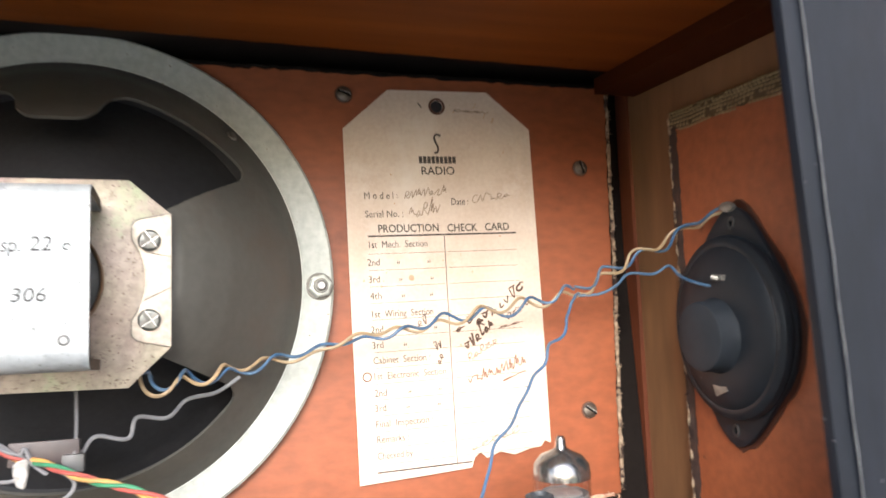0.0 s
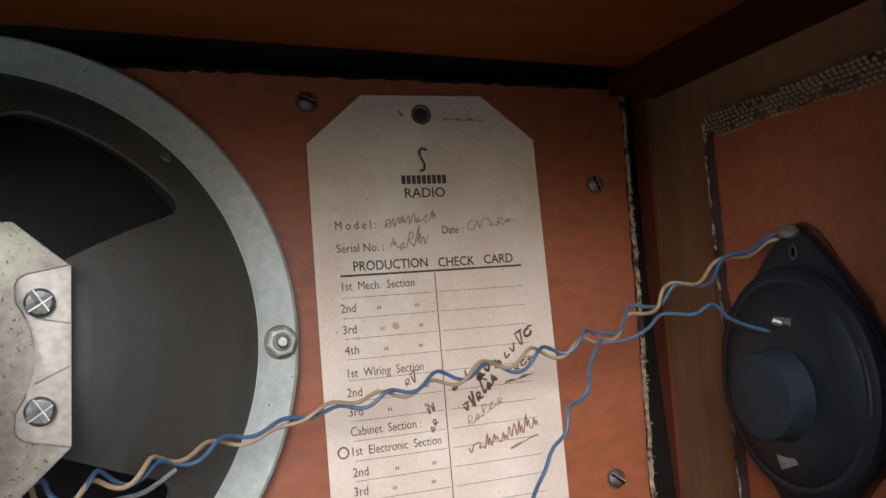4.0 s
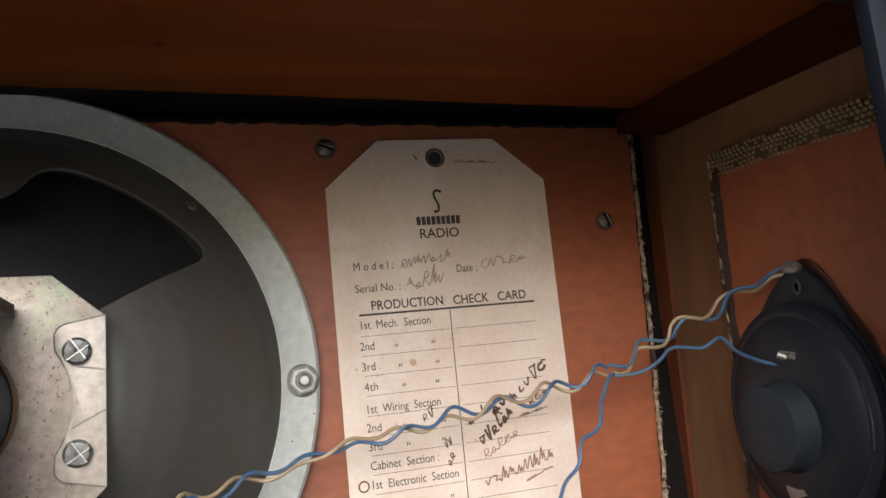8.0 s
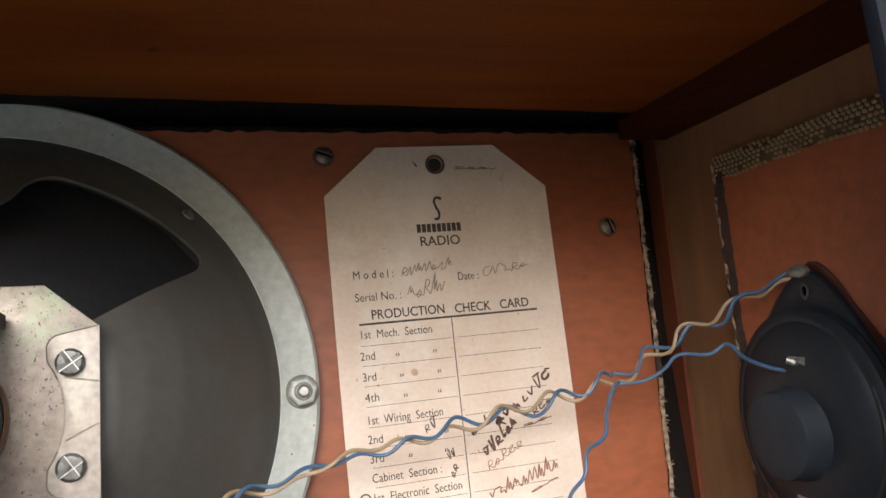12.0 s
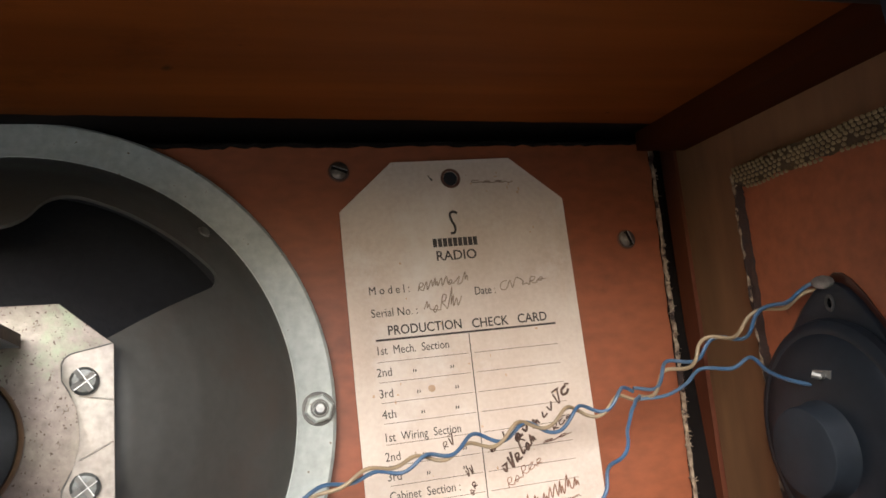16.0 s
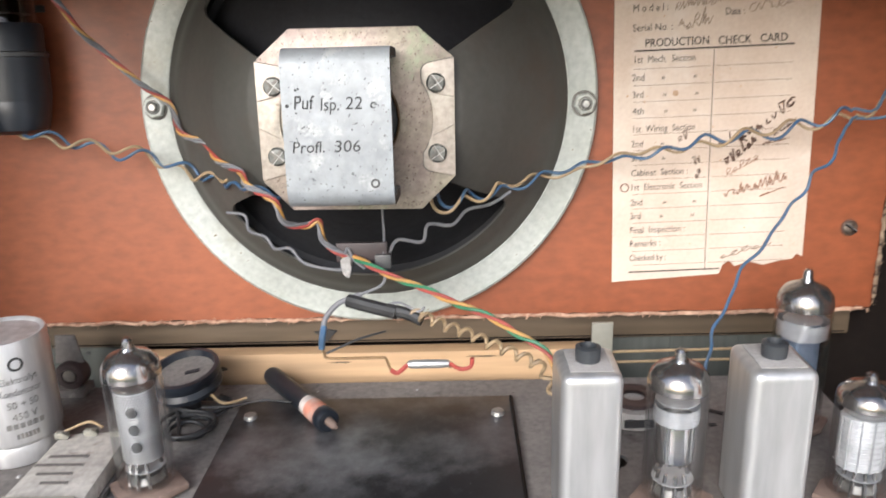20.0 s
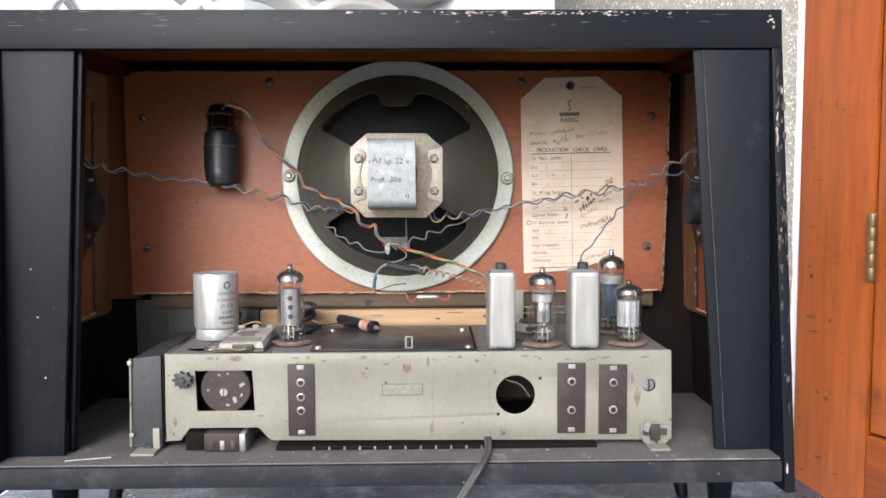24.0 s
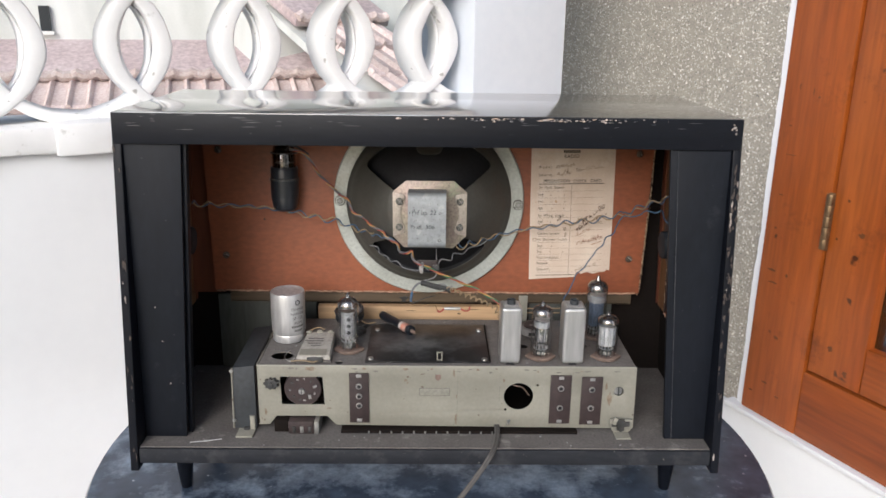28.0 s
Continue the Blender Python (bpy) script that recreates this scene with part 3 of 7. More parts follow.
parapet = thing("parapet", PARAPET, "white plastered porch parapet with a pierced concrete balustrade", "parapet", kind="structure")
part("wall", box(-2.2, 0.525, 0.0, 0.13, -0.66, 0.3335), WHITE_WALL, parapet, "smooth white plastered parapet wall")
ledge = box(-2.2, 0.525, -0.014, 0.14, 0.334, 0.3665, 0.006)
bmesh.ops.subdivide_edges(ledge, edges=[e for e in ledge.edges if abs(e.verts[0].co.x - e.verts[1].co.x) > 1], cuts=60)
for v in ledge.verts:
    v.co += 0.0016 * noise.noise_vector(v.co * 60)
part("ledge", ledge, CONCRETE_WHITE, parapet, "rough whitewashed concrete ledge")
part("top_rail", box(-2.2, 0.525, -0.02, 0.13, 0.566, 0.65, 0.01), CONCRETE_WHITE, parapet)


PITCH, IN_A, IN_B, OUT_A, OUT_B = 0.150, 0.0975, 0.084, 0.1195, 0.0990


def half(a, b, z):
    """Half the width of an oval at a height."""
    return a * math.sqrt(max(0.0, 1 - (z / b) ** 2))


def wobbly(points, seed):
    return [(x + 0.0016 * noise.noise(Vector((x * 45, z * 45, seed))), z + 0.0016 * noise.noise(Vector((x * 45, z * 45, seed + 9)))) for x, z in points]


def oval_ring(seed):
    """One cast oval band: neighbours overlap, so that eye-shaped openings stand between waisted ones."""
    loops = []
    for a, b, n in ((OUT_A, OUT_B, 1.85), (IN_A, IN_B, 2.0)):
        line = []
        for k in range(80):
            c, s = math.cos(math.pi * k / 40), math.sin(math.pi * k / 40)
            line.append((a * math.copysign(abs(c) ** (2 / n), c), b * math.copysign(abs(s) ** (2 / n), s)))
        loops.append(wobbly(line, seed))
    return slab(loops[0], 0.060, [loops[1]], 0.0032)


ovals = {}
for i in range(-12, 4):
    ovals[i] = part("oval_ring", moved(oval_ring(i), Matrix.Translation((0.090 + PITCH * i, 0.020 + 0.0022 * (i % 2), 0.460))), CONCRETE_WHITE, parapet, "whitewashed concrete oval of the balustrade", 50)
    part("foot", box(0.052 + PITCH * i, 0.128 + PITCH * i, -0.0165, 0.10, 0.3300, 0.3700, 0.005), CONCRETE_WHITE, ovals[i], "smooth whitewashed foot on the ledge")
# stepped inner rings in the eye-shaped openings
for i in range(-12, 3):
    c, z_top = PITCH * (i + 0.5), IN_B * math.sqrt(1 - (PITCH / 2 / IN_A) ** 2)
    rings = []
    for k in (0.99, 0.74):
        line = []
        for sgn in (1, -1):
            for j in range(-10, 10):
                z = sgn * z_top * j / 10
                line.append((c + sgn * k * max(0.0002, half(IN_A, IN_B, z) - PITCH / 2), z * (0.995 if k > 0.9 else 0.90)))
        rings.append(wobbly(line, i + 70))
    part("lip", moved(slab(rings[0], 0.020, [rings[1]], 0.002), Matrix.Translation((0.090, 0.042, 0.460))), CONCRETE_WHITE, ovals[i], "", 50)

single("pillar", box(0.519, 0.708, -0.01, 0.20, -0.66, 2.0, 0.004), PILLAR, PARAPET, "smooth white painted pillar at the end of the balustrade", "pillar", kind="structure")

window_wall = thing("wall_window", WALL, "exposed-aggregate wall above a white plastered plinth", "wall", kind="structure")
part("aggregate_panel", box(-1.0, -0.010, 0.0, 0.15, -0.157, 2.0), PEBBLE, window_wall, "grey wall of exposed pale stone chips")
part("white_border", moved(slab([(-0.0012, 2.0), (-0.0012, -0.157)] + [(-0.0150 + 0.0030 * noise.noise(Vector((0, z * 9, 2.0))) + 0.0018 * noise.noise(Vector((0, z * 45, 5.0))), z) for z in [-0.157 + 2.157 * k / 160 for k in range(161)]], 0.15), Matrix.Translation((0, -0.006, 0))), WHITE_WALL, window_wall, "unevenly painted white border", 0)
part("plinth", box(-1.0, 2.6, -0.012, 0.16, -0.66, -0.1575, 0.003), WHITE_WALL, window_wall, "white plastered plinth")
part("sill_lip", box(-0.03, 1.4, -0.022, 0.10, -0.1572, -0.1475, 0.003), WHITE_WALL, window_wall)
part("lintel", box(0.0, 2.6, 0.0, 0.15, 1.35, 2.0), WHITE_WALL, window_wall)
part("far_pier", box(1.3, 2.6, 0.0, 0.15, -0.157, 1.35), WHITE_WALL, window_wall)
# flat board added behind the panes; its colour gives the room's darkness
single("room_shade_board", box(0.0, 1.3, 0.9, 0.94, -0.6, 1.5), DARK_WIN, WALL, "near-black board standing for the unlit room behind the window", "wall", kind="structure")

win = thing("window_1", WALL, "varnished teak casement window with a wavy glass pane", "window", kind="structure")
part("jamb", box(0.0, 0.112, -0.012, 0.08, -0.147, 1.35, 0.003), WINDOW_WOOD, win)
part("frame_sill", box(0.1122, 1.188, -0.0115, 0.08, -0.147, -0.0335, 0.003), WINDOW_RAIL, win)
part("frame_head", box(0.1122, 1.188, -0.0115, 0.08, 1.24, 1.35, 0.003), WINDOW_RAIL, win)
part("jamb", box(1.1885, 1.30, -0.012, 0.08, -0.147, 1.35, 0.003), WINDOW_WOOD, win)
for k, x in enumerate((0.1155, 0.654)):
    leaf = part("leaf", box(x, x + 0.092, -0.009, 0.03, -0.030, 1.237, 0.003), WINDOW_WOOD, win, "varnished casement leaf with two brass hinges")
    part("stile", box(x + 0.438, x + 0.530, -0.009, 0.03, -0.030, 1.237, 0.003), WINDOW_WOOD, leaf)
    part("rail", box(x + 0.0923, x + 0.4377, -0.0085, 0.03, -0.030, 0.042, 0.003), WINDOW_RAIL, leaf)
    part("rail", box(x + 0.0923, x + 0.4377, -0.0085, 0.03, 1.16, 1.237, 0.003), WINDOW_RAIL, leaf)
    pane = part("pane", box(x + 0.0925, x + 0.4375, 0.008, 0.012, 0.0424, 1.1596), PANE, leaf, "wavy obscured glass pane")
    pane.visible_shadow = False
    for z in (0.17, 0.95):
        hx = 0.1135 if k == 0 else 1.187
        hinge = part("hinge", box(hx - 0.0050, hx + 0.0050, -0.0128, -0.0095, z - 0.002, z + 0.087, 0.0008), BRASS, leaf, "tarnished brass butt hinge")
        for j in range(5):
            part("knuckle", moved(lathe([(0, 0), (0.0052, 0), (0.0056, 0.001), (0.0056, 0.0155), (0.0052, 0.0165), (0, 0.0165)], 14), Matrix.Translation((hx, -0.0150, z + 0.0172 * j))), BRASS, hinge)

KNOT = surf("dark_wood_knot", (0.10, 0.030, 0.010), (0.16, 0.050, 0.014), 200, 0.5)
for k, (x, z, w, hgt) in enumerate(((0.030, 0.405, 0.0012, 0.0060), (0.055, 0.400, 0.0012, 0.0070), (0.066, 0.392, 0.0020, 0.0018), (0.022, 0.345, 0.0040, 0.0012), (0.030, 0.300, 0.0110, 0.0007), (0.022, 0.235, 0.0060, 0.0010), (0.020, 0.180, 0.0035, 0.0022), (0.026, 0.110, 0.0120, 0.0022), (0.030, 0.090, 0.0110, 0.0017), (0.055, 0.108, 0.0028, 0.0036), (0.052, 0.000, 0.0045, 0.0036), (0.016, -0.110, 0.0050, 0.0020), (0.043, -0.085, 0.0075, 0.0025), (0.070, -0.100, 0.0060, 0.0016), (0.140, 0.250, 0.0028, 0.0026), (0.130, 0.190, 0.0024, 0.0022), (0.170, 0.205, 0.0065, 0.0040), (0.150, 0.020, 0.0050, 0.0050), (0.180, -0.010, 0.0040, 0.0060))):
    rnd = random.Random(700 + k)
    pts = [(x + w * math.cos(q) * rnd.uniform(0.5, 1.2), z + hgt * math.sin(q) * rnd.uniform(0.5, 1.2)) for q in [i * math.pi / 7 for i in range(14)]]
    part("knot", moved(slab(pts, 0.0002), Matrix.Translation((0, -0.0122 if x < 0.112 else -0.0092, 0))), KNOT, win, smooth=0)

# ---- beyond the balustrade ----
single("ground", box(-400, 400, -300, 500, -4.2, -4.0), GROUND, Matrix.Identity(4), "hazy garden ground far below the porch", "ground", kind="structure")


def tile_mesh():
    """A flat clay pan with one round rib and a thick rolled lower edge."""
    bm = bmesh.new()
    rows = []
    for y, up in ((0.0, 0.0), (0.0, 0.030), (0.03, 0.040), (0.06, 0.028), (0.46, 0.0)):
        row = []
        for x, rib in ((0.0, 0.0), (0.010, 0.022), (0.022, 0.030), (0.034, 0.022), (0.044, 0.0), (0.087, -0.006), (0.13, 0.0)):
            row.append(bm.verts.new((x, y, rib + up)))
        rows.append(row)
    for a, b in zip(rows, rows[1:]):
        for i in range(6):
            bm.faces.new((a[i], a[i + 1], b[i + 1], b[i]))
    return bm


def neighbour(name, m, wide, beyond, windows, label):
    far = thing(name, m, label, "house")
    part("wall", box(-0.2, wide + beyond, 2.1, 4.0, -3.5, 2.6), FAR_WALL, far, "weathered grey rendered wall")
    for x, z in windows:
        hole = part("window", box(x, x + 0.07, 2.06, 2.12, z, z + 0.18), DARK_WIN, far, "small dark window opening")
        part("sill", box(x - 0.02, x + 0.09, 2.05, 2.11, z - 0.03, z - 0.001, 0.005), FAR_WALL, hole)
    ROOF = pose(0, 0, -0.35, 24)
    base = part("roof", box(-0.1, wide + 0.1, -0.05, 2.3, -0.12, -0.06), FAR_WALL, far)
    base.matrix_basis = ROOF
    strip = part("flashing", box(-0.1, wide + 0.1, 1.80, 2.36, -0.02, 0.075, 0.02), FLASHING, far, "smooth mauve mortared strip along the wall")
    strip.matrix_basis = ROOF
    roll = part("mortar_roll", tube([(-0.1 + 0.0325 * k, 1.79 + 0.006 * math.sin(k * 1.7), 0.062 + (0.020 if k % 4 == 1 else 0.0)) for k in range(int(wide / 0.0325) + 6)], 0.036, 8), ROOF_TILE, far)
    roll.matrix_basis = ROOF
    keep = None
    for r in range(5):
        for c in range(int(wide / 0.13)):
            at = ROOF @ Matrix.Translation((0.13 * c, 0.42 * r - 0.30, 0.010 * ((r * 7 + c * 3) % 3)))
            if keep is None:
                keep = part("tile", tile_mesh(), ROOF_TILE, far)
                keep.matrix_basis = at
            else:
                again("tile", keep, far, at)
    return far


neighbour("house", BEYOND @ pose(-2.3, 3.6, -0.40, 0, 0, -4), 3.9, 2.6, [(1.615, 0.73)], "neighbouring house with a red clay tile roof and grey wall")
neighbour("house", BEYOND @ pose(1.85, 3.2, 0.02, 0, 0, 20), 0.66, 0.2, [], "nearer tiled roof of a house beside the porch")


def tree(m, tall, label):
    t = thing("tree", m, label, "tree")
    trunk = merged(tube(spline([(0, 0, 0), (0.06, 0.02, tall * 0.4), (-0.04, 0.05, tall * 0.75)]), 0.07, 8), tube(spline([(0.05, 0.02, tall * 0.4), (0.4, 0.1, tall * 0.7)]), 0.035, 6), tube(spline([(0.03, 0.02, tall * 0.5), (-0.4, -0.1, tall * 0.8)]), 0.03, 6))
    part("trunk", trunk, BROWN_RAIL, t)
    bm = bmesh.new()
    for i in range(900):
        c = Vector((random.gauss(0, 0.45), random.gauss(0, 0.45), tall * 0.8 + random.gauss(0, 0.35)))
        a, b = Vector((random.gauss(0, 1), random.gauss(0, 1), random.gauss(0, 1))).normalized(), Vector((random.gauss(0, 1), random.gauss(0, 1), random.gauss(0, 1))).normalized()
        s = random.uniform(0.05, 0.11)
        bm.faces.new([bm.verts.new(c + s * q) for q in (a, b * 0.4, -a, -b * 0.4)])
    part("crown", bm, LEAF, t, smooth=0)


tree(BEYOND @ pose(-2.2, 2.2, -4.0), 4.35, "leafy green garden tree behind the parapet")
tree(BEYOND @ pose(-3.4, 3.0, -4.0), 4.5, "leafy green garden tree behind the parapet")

# ---- the table ----
table = thing("round_table", pose(0.007, -0.028, -0.66), "round black lacquered side table with a scuffed glossy top", "table")
part("tabletop", lathe([(0, 0.632), (0.369, 0.632), (0.387, 0.636), (0.392, 0.645), (0.392, 0.653), (0.388, 0.6595), (0.379, 0.66), (0, 0.66)], 96), TABLE_TOP, table, "black glossy tabletop with marbling and bluish sky reflections in its colour")
part("pedestal", lathe([(0, 0.03), (0.05, 0.03), (0.042, 0.2), (0.035, 0.4), (0.05, 0.58), (0.09, 0.6318), (0, 0.6318)], 32), BLACK_PAINT, table)
part("base", lathe([(0, 0), (0.22, 0), (0.225, 0.01), (0.2, 0.025), (0.06, 0.0298), (0, 0.0298)], 48), BLACK_PAINT, table)


# ---- the radio's cabinet ----
def y_back(z):
    return -0.188 + (z - 0.067) * LEAN


def y_front(z):
    return 0.05 + (z - 0.416) * LEAN


def x_side(z):
    return 0.2854 + (0.416 - z) * 0.0205


def leaning(x0b, x1b, x0t, x1t, z0, z1, back, front, bevel=0.0):
    """A board between two heights, whose ends lean with the cabinet; back and front are offsets from its back plane, or functions of the height."""
    yb0, yb1 = back(z0), back(z1)
    yf0, yf1 = front(z0), front(z1)
    return hull([(x0b, yb0, z0), (x1b, yb0, z0), (x1b, yf0, z0), (x0b, yf0, z0), (x0t, yb1, z1), (x1t, yb1, z1), (x1t, yf1, z1), (x0t, yf1, z1)], bevel)


cabinet = thing("radio_cabinet", Matrix.Identity(4), "black wooden radio cabinet without its back, chipped along the top", "radio cabinet")
part("top_panel", leaning(-0.2856, 0.2856, -0.2856, 0.2856, 0.4065, 0.4165, y_back, y_front, 0.0016), GLOSSY_TOP, cabinet, "glossy black cabinet top")
for s in (-1, 1):
    a, b = sorted((s * x_side(0.066), s * (x_side(0.066) - 0.008)))
    c, d = sorted((s * x_side(0.4062), s * (x_side(0.4062) - 0.008)))
    part("side_panel", leaning(a, b, c, d, 0.0665, 0.4062, y_back, y_front, 0.0012), BLACK_PAINT, cabinet)
    a, b = sorted((s * (x_side(0.09) - 0.0083), s * 0.2425))
    c, d = sorted((s * (x_side(0.388) - 0.0083), s * (0.2215 if s > 0 else 0.2255)))
    part("corner_board", leaning(a, b, c, d, 0.0912, 0.3875, lambda z: -0.160 - (0.3875 - z) * 0.012, lambda z: -0.1555 - (0.3875 - z) * 0.012, 0.0008), BOARD_PAINT, cabinet, "black painted upright board, dusty and scuffed")
    if s > 0:
        part("edge_strip", leaning(0.2490, b - 0.001, 0.2280, d - 0.001, 0.0920, 0.3870, lambda z: -0.1614 - (0.3875 - z) * 0.012, lambda z: -0.1602 - (0.3875 - z) * 0.012, 0.0005), BOARD_PAINT, cabinet)
        part("worn_ridge", tube([(0.2492 - 0.0211 * k / 24 + 0.0002 * math.sin(k * 2.3), -0.1614 - 0.00354 * (1 - k / 24), 0.0925 + 0.2940 * k / 24) for k in range(25)], 0.00028, 5), SHADE_RIDGE, cabinet, "rubbed pale ridge")
    part("corner_batten", leaning(min(s * 0.247, s * 0.2722), max(s * 0.247, s * 0.2722), min(s * 0.247, s * 0.2722), max(s * 0.247, s * 0.2722), 0.3940, 0.4021, lambda z: -0.150, lambda z: 0.002), DARK_WOOD, cabinet, "corner batten, coloured darker for the shade under the ceiling")
    if s < 0:
        part("corner_post", leaning(-0.2435, -0.2390, -0.2270, -0.2220, 0.0912, 0.3875, lambda z: -0.1550, lambda z: -0.1465, 0.0008), BLACK_PAINT, cabinet)
    # inner side linings, with the side loudspeakers' boards
    part("side_lining", leaning(min(s * 0.2835, s * 0.2765), max(s * 0.2835, s * 0.2765), min(s * 0.2765, s * 0.2705), max(s * 0.2765, s * 0.2705), 0.172, 0.4015, lambda z: -0.150, lambda z: 0.0085), TAN_WOOD, cabinet, "tan plywood side lining")
    part("front_strip", leaning(min(s * 0.2835, s * 0.2755), max(s * 0.2835, s * 0.2755), min(s * 0.2765, s * 0.2695), max(s * 0.2765, s * 0.2695), 0.0912, 0.4015, lambda z: 0.009, lambda z: 0.020), RED_STRIP, cabinet)
    # coloured near-black for the shade in the lower corner
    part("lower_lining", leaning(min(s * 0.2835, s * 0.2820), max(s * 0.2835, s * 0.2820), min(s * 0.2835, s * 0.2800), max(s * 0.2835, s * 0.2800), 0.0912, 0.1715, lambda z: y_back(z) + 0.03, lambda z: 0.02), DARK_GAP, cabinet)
part("top_rail", leaning(-0.2770, 0.2770, -0.2770, 0.2770, 0.3880, 0.4062, lambda z: y_back(z) + 0.0005, lambda z: y_back(z) + 0.013, 0.001), BLACK_PAINT, cabinet, "chipped black top rail")
part("edge_band", leaning(-0.2852, 0.2852, -0.2852, 0.2852, 0.3882, 0.4158, lambda z: y_back(z) - 0.0008, lambda z: y_back(z) + 0.0004, 0.0003), BLACK_PAINT, cabinet, "worn black edge band, chipped to bare wood")
part("bottom_panel", leaning(-0.2836, 0.2836, -0.2836, 0.2836, 0.0742, 0.0895, lambda z: y_back(z) + 0.001, y_front, 0.0015), DUSTY_PAINT, cabinet, "dusty black bottom board")
part("floor_lining", leaning(-0.2832, 0.2832, -0.2832, 0.2832, 0.0897, 0.0908, lambda z: y_back(z) + 0.004, lambda z: 0.02), DUSTY, cabinet, "dust-covered cabinet floor")
def sheet_with_ragged_end(z0, z1):
    """The ceiling sheet: its far end runs askew and is unevenly cut."""
    far = [(x, -0.0215 + 0.042 * x + 0.0012 * noise.noise(Vector((x * 90, 4.0, 1.0)))) for x in [0.2765 - 0.553 * k / 60 for k in range(61)]]
    near = y_back(z0) + 0.0135
    bm = slab([(-0.2765, near), (0.2765, near)] + far, z1 - z0)
    return moved(bm, Matrix.Translation((0, 0, z1)) @ pose(0, 0, 0, -90))


part("ceiling_lining", sheet_with_ragged_end(0.4022, 0.4062), INNER_WOOD, cabinet, "orange-brown varnished inner ceiling")
# near-black sheet and panel paint the shade above and behind the baffle
part("ceiling_gap_shade", leaning(-0.2765, 0.2765, -0.2765, 0.2765, 0.40625, 0.4064, lambda z: -0.0335, lambda z: y_front(z) - 0.0225), DARK_GAP, cabinet)
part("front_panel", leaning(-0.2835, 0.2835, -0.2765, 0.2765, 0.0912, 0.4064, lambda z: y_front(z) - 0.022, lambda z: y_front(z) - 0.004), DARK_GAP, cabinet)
for s in (-1, 1):
    for y, lean in ((-0.135, 1), (0.0, -1)):
        leg = merged(lathe([(0, 0), (0.0052, 0), (0.0058, 0.0015), (0.0110, 0.066), (0.0110, 0.0740), (0, 0.0740)], 20))
        for v in leg.verts:
            k = 1 - v.co.z / 0.074
            v.co += Vector((s * 0.257 + s * 0.008 * k, y + 0.022 * lean * k, 0.0))
        part("leg", leg, BLACK_PAINT, cabinet, "tapered black wooden leg")

part("filler_board", leaning(-0.2760, -0.2440, -0.2695, -0.2520, 0.1860, 0.4015, lambda z: 0.0112 + (z - 0.300) * LEAN, lambda z: 0.0160 + (z - 0.300) * LEAN), RED_STRIP, cabinet, "brown filler board beside the baffle")

# chips of bare wood along the rear top edge
CHIP_TONES = [BARE_WOOD, surf("pale_chipped_filler", (0.50, 0.45, 0.41), (0.30, 0.24, 0.20), 300, 0.85), surf("worn_grey_paint", (0.10, 0.10, 0.11), (0.20, 0.19, 0.19), 300, 0.7)]
for i in range(130):
    if i < 90:
        x = random.gauss(0.105, 0.050)
        w, hgt = random.uniform(0.0005, 0.0024) * (1.7 if i % 9 == 0 else 1.0), random.uniform(0.0002, 0.0008)
        z, tone = 0.4146 - abs(random.gauss(0.0, 0.0014)), CHIP_TONES[0 if i % 4 == 0 else 1 if i % 4 < 3 else 2]
    else:
        x, w, hgt = random.uniform(-0.275, 0.275), random.uniform(0.002, 0.009), random.uniform(0.00010, 0.00022)
        z, tone = 0.4150 - abs(random.gauss(0.0, 0.006)), CHIP_TONES[2]
    pts = [(x + w * math.cos(q) * random.uniform(0.3, 1.2), z + hgt * math.sin(q) * random.uniform(0.2, 1.2)) for q in [k * math.pi / 6 for k in range(12)]]
    part("chip", moved(slab(pts, 0.0003), Matrix.Translation((0, y_back(z) - 0.0011, 0))), tone, cabinet, smooth=0)
for x, z, w in ((0.2775, 0.4085, 0.0016), (0.2750, 0.4070, 0.0010), (0.279, 0.4065, 0.0010), (0.2765, 0.4110, 0.0009), (-0.254, 0.150, 0.0010), (-0.258, 0.195, 0.0009), (0.2535, 0.118, 0.0014), (-0.262, 0.230, 0.0008), (0.263, 0.135, 0.0007)):
    pts = [(x + w * math.cos(q) * random.uniform(0.4, 1.2), z + w * math.sin(q) * random.uniform(0.4, 1.2)) for q in [k * math.pi / 4 for k in range(8)]]
    part("chip", moved(slab(pts, 0.0004), Matrix.Translation((0, y_back(z) - 0.0011 if z > 0.3 else -0.1605 - (0.3875 - z) * 0.012, 0))), CHIP_TONES[1], cabinet, smooth=0)


# rubbed and chipped paint along the side panels' rear edges
rnd = random.Random(91)
SCUFF = surf("brown_scuffed_paint", (0.095, 0.070, 0.055), (0.04, 0.034, 0.032), 300, 0.75)
for k in range(64):
    s = 1 if k < 50 else -1
    z = min(0.402, max(0.075, rnd.gauss(0.30, 0.055) if k < 36 else rnd.uniform(0.08, 0.40)))
    w, hgt = rnd.uniform(0.0004, 0.0016), rnd.uniform(0.0012, 0.0060)
    x = s * (x_side(z) - rnd.uniform(0.0012, 0.0070))
    pts = [(x + w * math.cos(q) * rnd.uniform(0.3, 1.2), z + hgt * math.sin(q) * rnd.uniform(0.3, 1.2)) for q in [i * math.pi / 6 for i in range(12)]]
    part("chip", moved(slab(pts, 0.0003), Matrix.Translation((0, y_back(z) - 0.0008, 0))), SCUFF if k % 6 else CHIP_TONES[1], cabinet, smooth=0)


